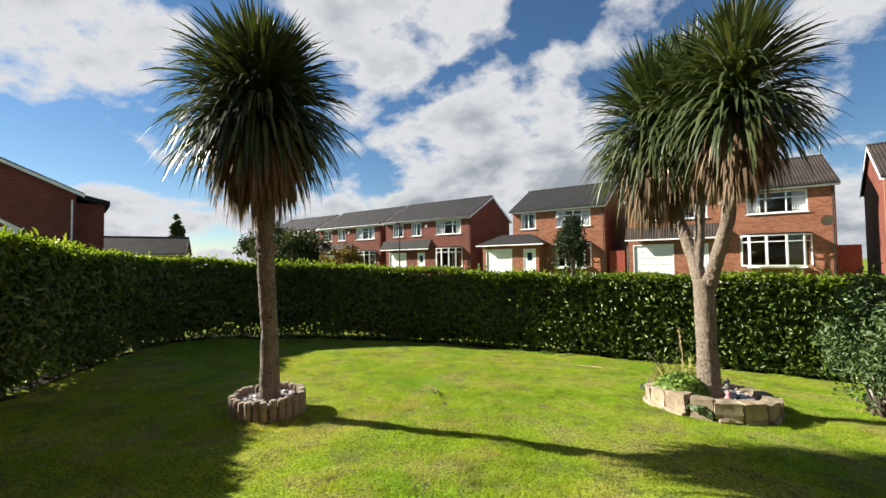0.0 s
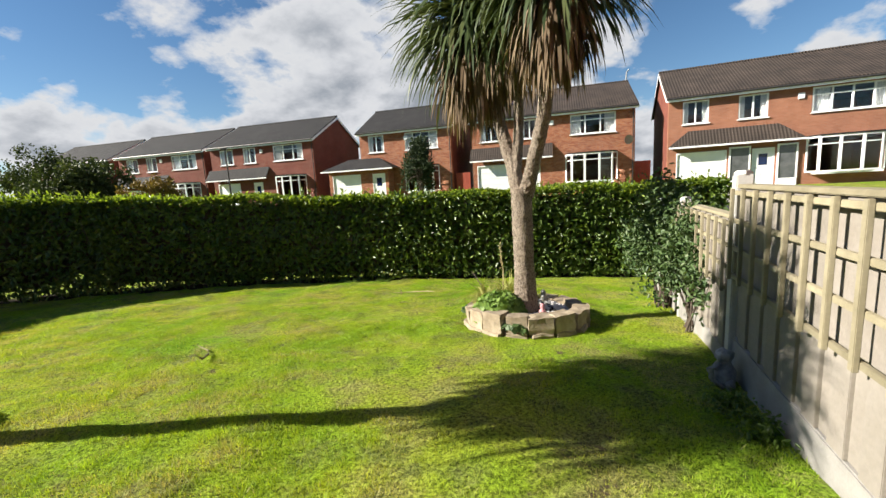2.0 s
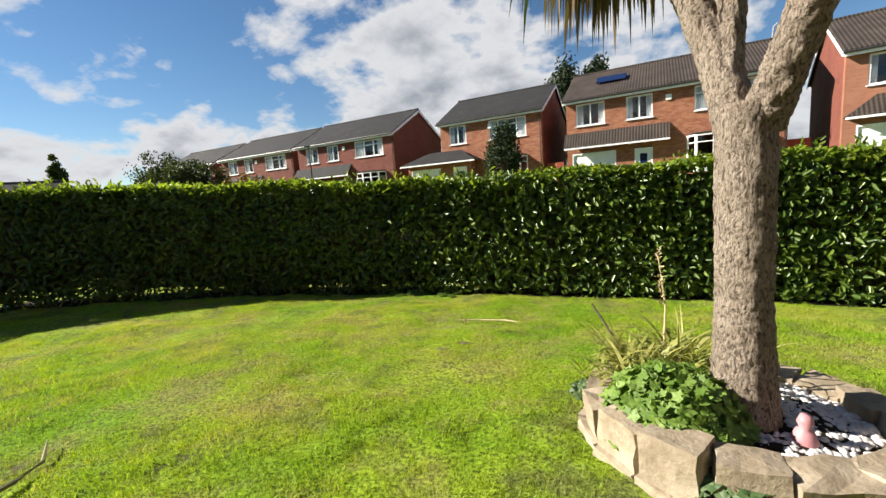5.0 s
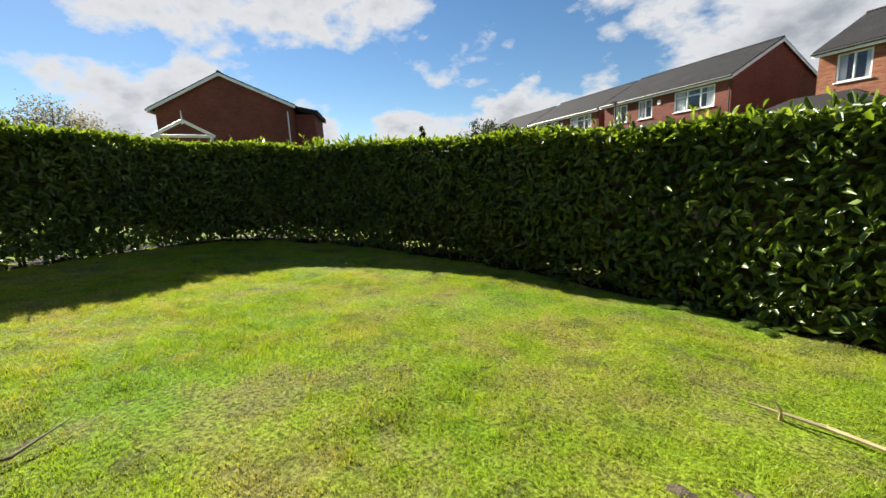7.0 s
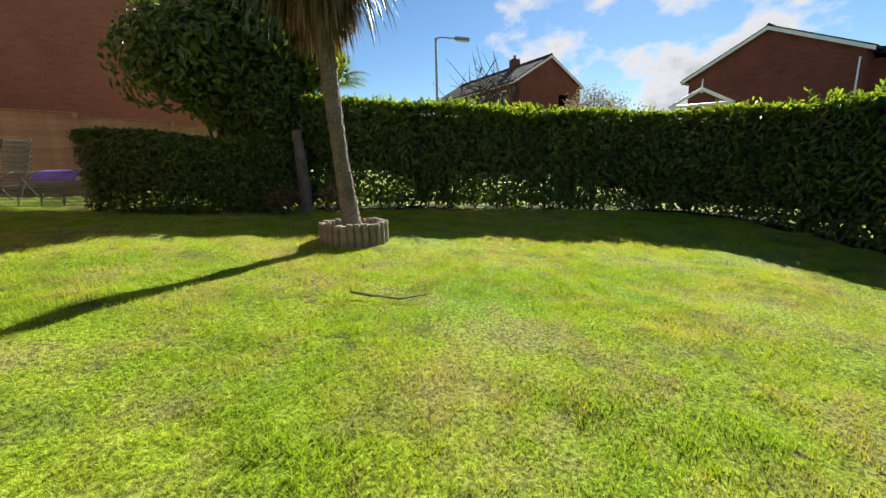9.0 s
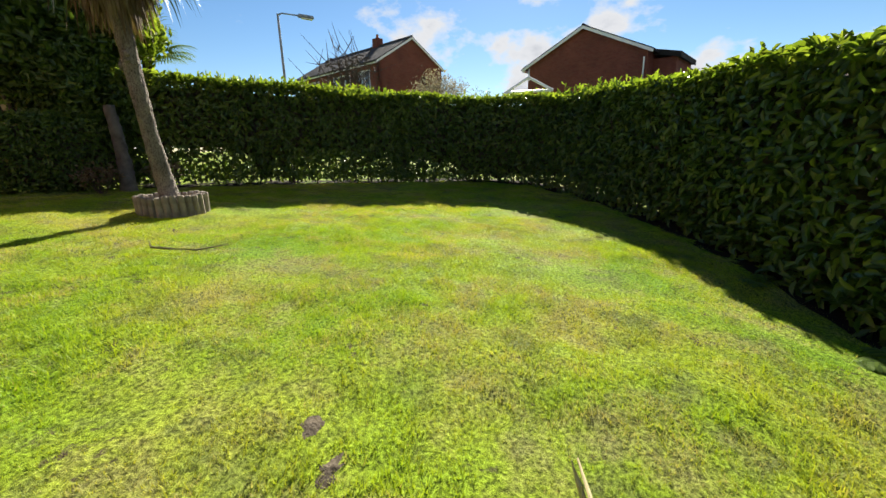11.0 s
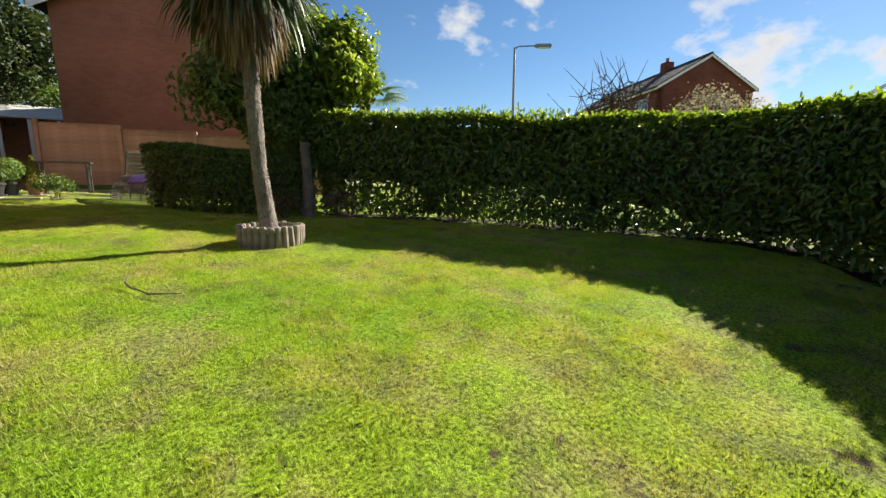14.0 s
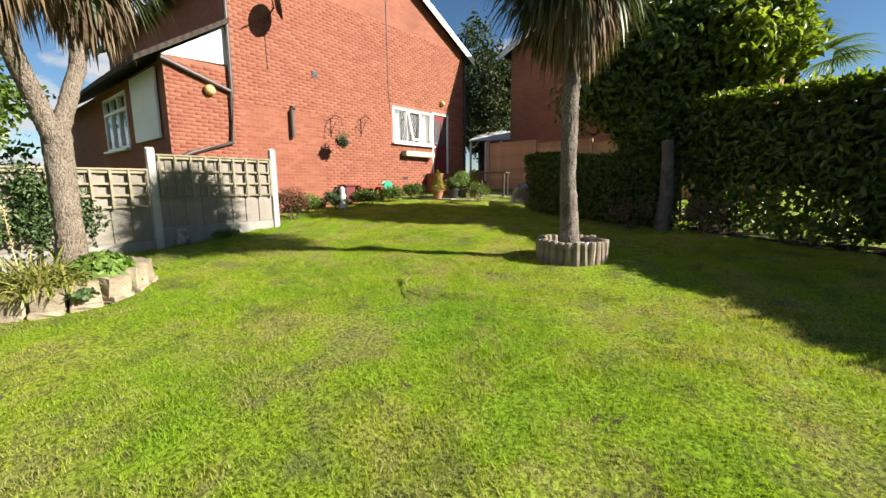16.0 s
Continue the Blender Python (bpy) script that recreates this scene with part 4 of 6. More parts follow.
def round_leaf_plant(name, label, cx, cy, z, rad, high, count, size, seed, mat):
    """A low mound of lobed, rounded leaves on thin stalks."""
    rr = np.random.default_rng(seed)
    a, d = rr.uniform(0, math.tau, count), rad * np.sqrt(rr.uniform(0, 1, count))
    at = np.stack([cx + d * np.cos(a), cy + d * np.sin(a), z + high * np.sqrt(np.clip(1 - (d / rad) ** 2, 0.02, 1)) * rr.uniform(0.55, 1.05, count)], 1)
    out = unit(np.stack([np.cos(a) * d / rad * 0.8, np.sin(a) * d / rad * 0.8, np.full(count, 0.8)], 1) + rr.normal(0, 0.35, (count, 3)))
    s1 = unit(np.cross(out, rr.normal(0, 1, (count, 3))))
    s2 = np.cross(out, s1)
    k = 15
    ang = np.arange(k) * math.tau / k
    rad_k = (1 + 0.24 * np.cos(ang * 5)) * np.where(np.arange(k) == 0, 0.35, 1.0)
    si = size * rr.uniform(0.6, 1.25, count)
    ring = at[:, None] + si[:, None, None] * rad_k[None, :, None] * (np.cos(ang)[None, :, None] * s1[:, None] + np.sin(ang)[None, :, None] * s2[:, None]) + out[:, None] * (si[:, None, None] * 0.16 * np.cos(ang * 5)[None, :, None])
    v = np.concatenate([at[:, None], ring], 1).reshape(-1, 3)
    b = np.arange(count)[:, None] * (k + 1)
    f = np.concatenate([b + [0, 1 + i, 1 + (i + 1) % k] for i in range(k)])
    root = thing(name, label, "plant")
    fast_mesh("leaf_mound", v, f, mat, root, kind="stuff")
    bm = bmesh.new()
    for p in at[::4]:
        tube(bm, [(cx + (p[0] - cx) * 0.3, cy + (p[1] - cy) * 0.3, z - 0.02), tuple(p)], 0.003, 4)
    tagged(part("stalk_bundle", bm, LIME, root), kind="stuff")
    return root


round_leaf_plant("leafy_plant", "bright green mound of lobed leaves in the stone bed", 2.47, 6.40, g + 0.12, 0.36, 0.33, 1300, 0.031, 94, LIME)
round_leaf_plant("leafy_plant", "grey-green low foliage at the edge of the stone bed", 2.62, 5.98, g + 0.13, 0.20, 0.12, 160, 0.035, 95, SAGE)
round_leaf_plant("leafy_plant", "grey-green low foliage at the edge of the stone bed", 2.12, 6.78, g + 0.1, 0.13, 0.10, 80, 0.03, 96, SAGE)
stalk = thing("flower_stalk", "tall dry seeded flower stalk in the stone bed", "plant")
part("stem", tubed([(2.57, 7.0, g + 0.15), (2.59, 7.03, g + 0.6), (2.55, 7.06, g + 0.95)], [0.009, 0.006, 0.003], 6), STRAW, stalk)
rr = np.random.default_rng(5)
h = rr.uniform(0.6, 0.97, 55)
at = np.stack([2.585 - 0.03 * h, 7.0 + 0.06 * h, g + h], 1)
fast_mesh("seed_head", *leaf_arrays(rr, at, rr.normal(0, 1, (55, 3)), 0.034, 0.009, -1.6), STRAW, stalk, kind="stuff", label="dry brown seed head")
cane = thing("garden_cane", "thin dark cane leaning out of the stone bed", "cane")
part("rod", tubed([(2.42, 6.95, g + 0.15), (2.16, 7.25, g + 0.55)], [0.011, 0.006], 6), BARK_AND_SHADE, cane)
orn = thing("small_ornament", "small pink and grey garden ornament among pebbles", "ornament")
part("figure", lathe([(0.05, 0), (0.055, 0.04), (0.035, 0.09), (0.02, 0.10), (0.032, 0.13), (0.02, 0.165)], 14, (2.98, 6.28, g + 0.15)), plain("pink_glaze", (0.38, 0.167, 0.182), (0.456, 0.243, 0.251), 0.5, 10, 50, 0.05), orn, smooth=True)
orn = thing("small_ornament", "small grey stone garden ornament among pebbles", "ornament")
part("figure", lathe([(0.04, 0), (0.05, 0.05), (0.03, 0.11), (0.035, 0.14), (0.015, 0.17)], 12, (3.12, 6.95, g + 0.14)), STATUE, orn, smooth=True)

# grey cast figure by the fence
p = fence_at(1.74, 0, -0.14).translation
g = ground_z(p.x, p.y)
bm = lathe([(0.07, 0), (0.085, 0.03), (0.08, 0.10), (0.062, 0.15), (0.04, 0.18), (0.056, 0.21), (0.052, 0.25), (0.02, 0.275)], 24, (p.x, p.y, g))
tube(bm, [(p.x - 0.04, p.y - 0.02, g + 0.17), (p.x - 0.11, p.y - 0.03, g + 0.14), (p.x - 0.10, p.y - 0.05, g + 0.06), (p.x - 0.05, p.y - 0.09, g + 0.01)], [0.022, 0.022, 0.018, 0.022], 10)
tube(bm, [(p.x + 0.02, p.y - 0.05, g + 0.04), (p.x - 0.02, p.y - 0.12, g + 0.03)], [0.035, 0.03], 10)
for v in bm.verts:
    v.co += Vector((1, 0.6, 0.3)) * 0.04 * noise.noise(v.co * 20)
tagged(part("garden_statue", bm, STATUE, smooth=True), "small weathered grey cast garden figure by the fence", "statue")

# fallen leaves and stalks on the lawn
def ground_stalk(label, pts, rad, mat=STRAW):
    root = thing("fallen_leaf", label, "leaf", group="fallen leaves")
    part("blade", tubed([(a, b, ground_z(a, b) + float(relief(a, b)) + c) for a, b, c in pts], rad, 6), mat, root)


ground_stalk("curled dry strap leaf lying on the lawn", [(-0.69, 5.20, 0.12), (-0.66, 5.26, 0.05), (-0.70, 5.42, 0.04), (-0.82, 5.60, 0.04), (-1.05, 5.76, 0.06)], [0.004, 0.012, 0.013, 0.010, 0.003], LEAF_OLIVE)
ground_stalk("long dry yellow leaf lying on the lawn", [(0.64, 9.00, 0.04), (0.98, 9.08, 0.035), (1.30, 9.05, 0.035), (1.45, 8.98, 0.06)], [0.004, 0.013, 0.012, 0.004])
ground_stalk("dry strap leaf standing out of the turf", [(0.80, 9.02, 0.0), (0.80, 9.00, 0.07), (0.77, 8.97, 0.14)], [0.012, 0.010, 0.002])

# ---- shrubs and trees ----


def bush(name, label, cx, cy, rx, ry, high, count, leaf, seed, mat, low=0.05, stems=7, category="shrub", shell=0.55, z=None, lean=(0, 0), stem_mat=None):
    """A shrub: branching stems and an uneven cloud of leaves, gathered in clumps."""
    rr = np.random.default_rng(seed)
    z = ground_z(cx, cy) if z is None else z
    root = thing(name, label, category)
    k = 46
    u = unit(rr.normal(0, 1, (k, 3)))
    u[:, 2] = np.abs(u[:, 2]) * 1.15 - 0.25
    rad = rr.uniform(shell, 1.0, k)
    mid = np.array([cx, cy, z + low + (high - low) * 0.46])
    half = np.array([rx, ry, (high - low) * 0.54])
    clump = mid + u * rad[:, None] * half * 0.86
    clump[:, 0] += lean[0] * (clump[:, 2] - z)
    clump[:, 1] += lean[1] * (clump[:, 2] - z)
    pick = rr.integers(0, k, count)
    size = 0.23 * (rx + ry + high * 0.5) / 2.5 * rr.uniform(0.7, 1.3, k)
    off = unit(rr.normal(0, 1, (count, 3))) * (rr.uniform(0.35, 1.0, count) * size[pick])[:, None] * 1.35
    at = clump[pick] + off
    at[:, 2] = np.maximum(at[:, 2], z + 0.03)
    v, f = leaf_arrays(rr, at, off + (at - mid) * 0.3, leaf, leaf * 0.45, 0.2)
    fast_mesh("foliage", v, f, mat, root, kind="stuff")
    bm = bmesh.new()
    for c in clump[:stems * 2]:
        b = Vector((cx + rr.normal(0, 0.12 * rx), cy + rr.normal(0, 0.12 * ry), z - 0.05))
        e = Vector(c)
        m = b.lerp(e, 0.5) + Vector((rr.normal(0, 0.06), rr.normal(0, 0.06), 0.15 * high * rr.uniform(0, 1)))
        tube(bm, [b, m, e], [0.010 * high, 0.007 * high, 0.003 * high], 6)
    tagged(part("branchwork", bm, stem_mat or BARK_AND_SHADE, root), kind="stuff")
    return root


bush("tall_laurel_shrub", "tall dense evergreen shrub, sunlit yellow-green at its top", -3.35, -0.45, 1.75, 1.4, 4.65, 26000, 0.15, 41, SHRUB, low=0.35, stems=8, shell=0.25)
# second mass in paler leaves: the sunlit side is put into the colour
bush("tall_laurel_shrub", "tall dense evergreen shrub, sunlit yellow-green at its top", -4.55, -0.25, 1.05, 1.2, 4.7, 15000, 0.17, 42, LAUREL_NEW_LIT, low=1.7, stems=3, shell=0.6)
bush("evergreen_shrub", "dark evergreen shrub filling in under the tall shrub", -3.55, 0.25, 1.3, 0.85, 2.8, 12000, 0.11, 47, SHRUB, low=0.0, stems=6, shell=0.2)
bush("climbing_shrub", "grey-green shrub with pale leaves leaning on the fence", 4.58, 5.95, 0.42, 0.8, 1.5, 5600, 0.065, 43, SAGE, low=-0.1)
bush("climbing_shrub", "grey-green shrub with pale leaves leaning on the fence", 4.85, 7.1, 0.45, 0.8, 2.0, 5000, 0.07, 44, SAGE, low=-0.1)
bush("russet_bush", "small russet-leaved bush at the end of the fence", 3.88, 1.9, 0.42, 0.4, 0.72, 1300, 0.05, 45, RUSSET)
for i, (s, off, rx, h, m, lab) in enumerate(((3.35, -0.45, 0.4, 0.34, LIME, "low leafy bedding plants along the house wall"), (2.6, -0.5, 0.35, 0.42, SAGE, "pale grey-leaved bedding plants along the house wall"),
                                   (1.7, -0.6, 0.5, 0.34, SHRUB, "low dark bedding plants along the house wall"), (0.8, -0.7, 0.5, 0.36, SHRUB, "low dark bedding plants along the house wall"),
                                   (-0.1, -0.75, 0.5, 0.38, SHRUB, "low dark bedding plants along the house wall"))):
    p = Vector((3.6, -2.3, 0)) + FU * s + Vector((0.954, -0.3, 0)) * off
    bush("bedding_plant", lab, p.x, p.y, rx, 0.3, h * 1.2, 1700, 0.055, 60 + i, m, low=0.02, category="plant")



def fern(cx, cy, size, seed):
    """A tuft of arching fronds, each a rib with paired leaflets."""
    rr = np.random.default_rng(seed)
    z = ground_z(cx, cy)
    root = thing("fern", "small green fern at the foot of the hedge", "fern", group="ferns")
    for k in range(9):
        a = rr.uniform(0, math.tau)
        d = np.array([math.cos(a), math.sin(a), 0.0])
        t = np.linspace(0.12, 1, 16)
        rib = np.array([cx, cy, z]) + size * (d[None] * t[:, None] + np.array([0, 0, 1.0])[None] * (0.75 * t - 0.62 * t * t)[:, None])
        side = np.cross(d, [0, 0, 1.0])
        base = np.concatenate([rib, rib])
        dirs = np.concatenate([side + 0.45 * d + rr.normal(0, 0.06, (16, 3)), -side + 0.45 * d + rr.normal(0, 0.06, (16, 3))])
        ln = np.tile(size * 0.34 * np.sin(np.pi * np.clip(t * 0.9 + 0.08, 0, 1)), 2)
        frond = fast_mesh("frond", *blade_arrays(rr, base, dirs, ln, np.full(32, size * 0.07), np.full(32, 0.5), 3), SHRUB, root)
        tagged(part("rib", tubed([tuple(p) for p in rib[::3]], 0.003, 4), LIME, frond))


fern(0.12, 10.96, 0.26, 301)
fern(-0.75, 10.95, 0.30, 302)
fern(-2.2, 10.72, 0.24, 303)
bush("bramble_tangle", "tangle of dry brown stems and dead leaves", -3.0, 1.3, 0.5, 0.25, 0.5, 380, 0.06, 304, SKIRT, category="undergrowth")
bush("bramble_tangle", "tangle of dry brown stems and dead leaves", -4.0, 1.55, 0.45, 0.25, 0.6, 420, 0.06, 305, SKIRT, category="undergrowth")

bush("ground_ivy", "dark low ivy along the foot of the fence", 3.70, 3.75, 0.14, 0.4, 0.12, 420, 0.04, 306, SHRUB, category="plant", low=0.0)

# fan palm fronds standing out of the tall shrub
fan = thing("fan_palm", "fan palm with split fronds behind the hedge", "palm tree")
r = np.random.default_rng(46)
sets = []
for k in range(15):
    a, el = r.uniform(0, math.tau), r.uniform(0.1, 1.2)
    d = np.array([math.cos(a) * math.cos(el), math.sin(a) * math.cos(el), math.sin(el)])
    c = np.array([-5.45, -0.1, 3.35]) + d * r.uniform(0.45, 0.75)
    side = unit(np.cross(d, [0, 0, 1.0]))
    upv = np.cross(side, d)
    t = np.linspace(-1.45, 1.45, 24)
    dirs = d[None] * np.cos(t)[:, None] + side[None] * np.sin(t)[:, None] + upv[None] * 0.1
    sets.append(blade_arrays(r, np.repeat(c[None], 24, 0), dirs, np.full(24, 0.62), np.full(24, 0.03), np.full(24, 0.9), 4))
fast_mesh("frond_crown", *joined(*sets), SHRUB, fan, kind="stuff")
part("trunk", trunk_mesh([(-5.4, -0.2, 0.4), (-5.42, -0.15, 2.0), (-5.45, -0.1, 3.4)], [0.12, 0.11, 0.10], 14, 8, 5), BARK_AND_SHADE, fan, smooth=True)
snag = thing("old_trunk", "pale old stem under the tall shrub", "tree trunk")
part("trunk", trunk_mesh([(-3.45, 1.3, 0.5), (-3.5, 1.25, 1.2), (-3.47, 1.2, 2.08)], [0.14, 0.10, 0.085], 20, 12, 6, 0.02), OLD_WOOD, snag, smooth=True)


def tree(name, label, cx, cy, high, rad, count, leaf, seed, mat, shape=1.0, trunk=0.25, category="tree", z=None, bare=False):
    """A tapered trunk with limbs and a crown of leaf clumps with gaps; shape over 1 is narrow, as a poplar."""
    rr = np.random.default_rng(seed)
    z = ground_z(cx, cy) if z is None else z
    root = thing(name, label, category)
    bm = tubed([(cx, cy, z - 0.1), (cx + 0.1, cy, z + high * 0.35), (cx, cy + 0.1, z + high * 0.8)], [0.03 * high, 0.022 * high, 0.006 * high], 9)
    part("trunk", bm, BARK_AND_SHADE, root)
    k = 70
    u = unit(rr.normal(0, 1, (k, 3)))
    mid = np.array([cx, cy, z + high * (0.5 + trunk / 2)])
    half = np.array([rad, rad, high * (0.5 - trunk / 2)])
    clump = mid + u * rr.uniform(0.35, 0.95, k)[:, None] * half
    if shape > 1:
        taper = np.clip(1.15 - (clump[:, 2] - z) / high, 0.08, 1.0)
        clump[:, :2] = np.array([cx, cy]) + (clump[:, :2] - [cx, cy]) * taper[:, None] * 1.3
    bm = bmesh.new()
    for c in clump[::3]:
        b = Vector((cx, cy, z + high * rr.uniform(0.15, 0.5)))
        tube(bm, [b, b.lerp(Vector(c), 0.55) + Vector((0, 0, 0.04 * high)), Vector(c)], [0.012 * high, 0.007 * high, 0.002 * high], 5)
    if bare:
        for c in clump:
            for _ in range(5):
                e = Vector(c) + Vector(rr.normal(0, 0.12 * high, 3))
                tube(bm, [Vector(c), e], [0.004 * high, 0.0012 * high], 4)
    tagged(part("branchwork", bm, BARK_AND_SHADE, root), kind="stuff")
    if count:
        pick = rr.integers(0, k, count)
        size = rr.uniform(0.16, 0.30, k) * min(rad * 1.4, high * 0.5)
        off = unit(rr.normal(0, 1, (count, 3))) * (rr.uniform(0.2, 1.0, count) ** 0.6 * size[pick])[:, None]
        at = clump[pick] + off
        fast_mesh("crown", *leaf_arrays(rr, at, off + rr.normal(0, 0.2, off.shape), leaf, leaf * 0.55, 0.2), mat, root, kind="stuff")
    return root


tree("broadleaf_tree", "large dark tree behind the houses", 4.6, -15.5, 9.5, 3.0, 9000, 0.24, 51, FAR_LEAF, trunk=0.1)
tree("broadleaf_tree", "green tree seen through the gap between houses", 2.6, -22.0, 6.5, 2.6, 4000, 0.26, 52, SHRUB, trunk=0.1)
tree("pine_tree", "small dark pine in a front garden", -0.6, 27.6, 4.6, 1.35, 4200, 0.16, 53, CONIFER, shape=1.5, trunk=0.08)
tree("conifer_tree", "tall dark conifers behind the row of houses", 3.4, 42.0, 11.5, 2.6, 5200, 0.3, 54, CONIFER, shape=1.3, trunk=0.2)
tree("conifer_tree", "tall dark conifers behind the row of houses", 5.8, 43.5, 12.0, 2.6, 5200, 0.3, 55, CONIFER, shape=1.3, trunk=0.2)
tree("broadleaf_tree", "bushy tree at the end of the road", -24.5, 29.0, 4.6, 3.0, 5200, 0.25, 56, FAR_LEAF, trunk=0.05)
tree("broadleaf_tree", "bushy tree at the end of the road", -36.8, 38.2, 7.0, 2.9, 4200, 0.25, 57, FAR_LEAF, trunk=0.05)
tree("autumn_bush", "rounded bush turning yellow and orange", -18.2, 27.5, 2.7, 2.0, 3400, 0.2, 58, AUTUMN, trunk=0.03)
tree("poplar_tree", "slim tall poplar far off", -71.2, 50.0, 10.8, 1.5, 3600, 0.5, 59, FAR_LEAF, shape=1.2, trunk=0.05)
tree("broadleaf_tree", "rounded dark tree far off", -52.0, 52.0, 6.6, 4.6, 4600, 0.45, 60, FAR_LEAF, trunk=0.03)
tree("broadleaf_tree", "pale green tree far off", -38.0, 44.0, 4.6, 3.3, 3600, 0.4, 61, SHRUB, trunk=0.03)
tree("broadleaf_tree", "leafy green tree before the front of the brick house", 13.2, 3.9, 5.2, 1.9, 4200, 0.2, 65, SHRUB, trunk=0.15)
tree("bare_tree", "bare twiggy tree behind the hedge", -22.5, -4.5, 6.6, 2.4, 0, 0.1, 62, FAR_LEAF, trunk=0.2, bare=True)
bush("flowering_shrub", "feathery shrub with pale mauve flower spikes", -15.6, 3.6, 1.5, 1.5, 3.9, 3200, 0.09, 63, leafy("mauve_plumes", (0.152, 0.129, 0.144), (0.319, 0.289, 0.319), (0.418, 0.38, 0.418), 0.8, 0.1, 0.4, 2.0), low=1.2)
bush("flowering_shrub", "green shrub beside the pale plumes", -16.2, 5.4, 1.1, 1.1, 2.9, 1800, 0.1, 64, SHRUB, low=0.5)

burr = bpy.data.objects["cordyline"]
bmk = bmesh.new()
rk = random.Random(9)
for k in range(16):
    a, zz = rk.uniform(0, math.tau), rk.uniform(2.28, 2.55)
    res = bmesh.ops.create_icosphere(bmk, subdivisions=2, radius=rk.uniform(0.02, 0.045), matrix=Matrix.Translation((PALM1[0] + 0.10 + 0.09 * math.cos(a), PALM1[1] - 0.15 + 0.09 * math.sin(a), zz)))
tagged(part("trunk_burr", bmk, BARK_GREY, burr, "knobbly burr on the stem", smooth=True), kind="stuff")

# ---- street lamp ----
lamp = thing("street_lamp", "tall grey steel street lamp with one arm", "street lamp", pose(-11.2, -0.8, ground_z(-11.2, -0.8), 0, 0, 41))
hgt = 5.78 - ground_z(-11.2, -0.8)
part("column", tubed([(0, 0, 0), (0, 0, 1.2), (0, 0, hgt)], [0.09, 0.055, 0.035], 12), STEEL, lamp)
part("arm", tubed([(0, 0, hgt - 0.05), (0.02, 0.12, hgt + 0.02), (0.0, 0.75, hgt + 0.0)], [0.028, 0.024, 0.022], 8), STEEL, lamp)
hd = boxed(-0.08, 0.08, 0.0, 0.55, -0.05, 0.06, bevel=0.03)
head = part("lantern", hd, STEEL, lamp)
head.matrix_local = pose(0.0, 0.65, hgt + 0.0, -4, 0, 0)
part("diffuser", boxed(-0.06, 0.06, 0.12, 0.5, -0.075, -0.045, bevel=0.01), UPVC, head)

# ---- houses ----


def window_unit(parent, x0, x1, z0, z1, y, panes=2, bars=0, transom=False, curtain=True, deep=0.09):
    """A white framed window in an opening: frame, mullions, panes, sill, and curtains behind."""
    root = part("window", boxed(x0, x0 + 0.07, y, y + deep, z0, z1, bevel=0.006), UPVC, parent)
    f = 0.07
    for a, b, c, d in ((x1 - f, x1, z0, z1), (x0 + f, x1 - f, z1 - f, z1), (x0 + f, x1 - f, z0, z0 + f)):
        part("frame", boxed(a, b, y, y + deep, c, d, bevel=0.006), UPVC, root)
    for i in range(1, panes):
        xm = x0 + (x1 - x0) * i / panes
        part("mullion", boxed(xm - 0.035, xm + 0.035, y - 0.004, y + deep, z0 + f, z1 - f, bevel=0.005), UPVC, root)
    if transom:
        zt = z1 - (z1 - z0) * 0.30
        part("transom", boxed(x0 + f, x1 - f, y - 0.002, y + deep - 0.01, zt - 0.03, zt + 0.03), UPVC, root)
    for i in range(bars):
        xm = x0 + f + (x1 - x0 - 2 * f) * (i + 0.5) / bars
        part("glazing_bar", boxed(xm - 0.012, xm + 0.012, y + 0.02, y + 0.05, z0 + f, z1 - f), UPVC, root)
    w = (x1 - x0) / panes
    for i in range(panes):
        g = part("pane", boxed(x0 + w * i + 0.03, x0 + w * (i + 1) - 0.03, y + 0.04, y + 0.046, z0 + 0.05, z1 - 0.05), GLASS, root)
        g.visible_shadow = False
    part("sill", boxed(x0 - 0.06, x1 + 0.06, y - 0.1, y + 0.02, z0 - 0.05, z0, bevel=0.008), UPVC, root)
    if curtain:
        for a, b in ((x0 + 0.03, x0 + (x1 - x0) * 0.24), (x1 - (x1 - x0) * 0.24, x1 - 0.03)):
            bm = bmesh.new()
            n = 14
            row = [(a + (b - a) * i / n, y + deep + 0.09 + 0.025 * (i % 2)) for i in range(n + 1)]
            v0 = [bm.verts.new((p, q, z0)) for p, q in row]
            v1 = [bm.verts.new((p, q, z1)) for p, q in row]
            for i in range(n):
                bm.faces.new((v0[i], v0[i + 1], v1[i + 1], v1[i]))
            part("curtain", bm, CURTAIN, root)
    return root


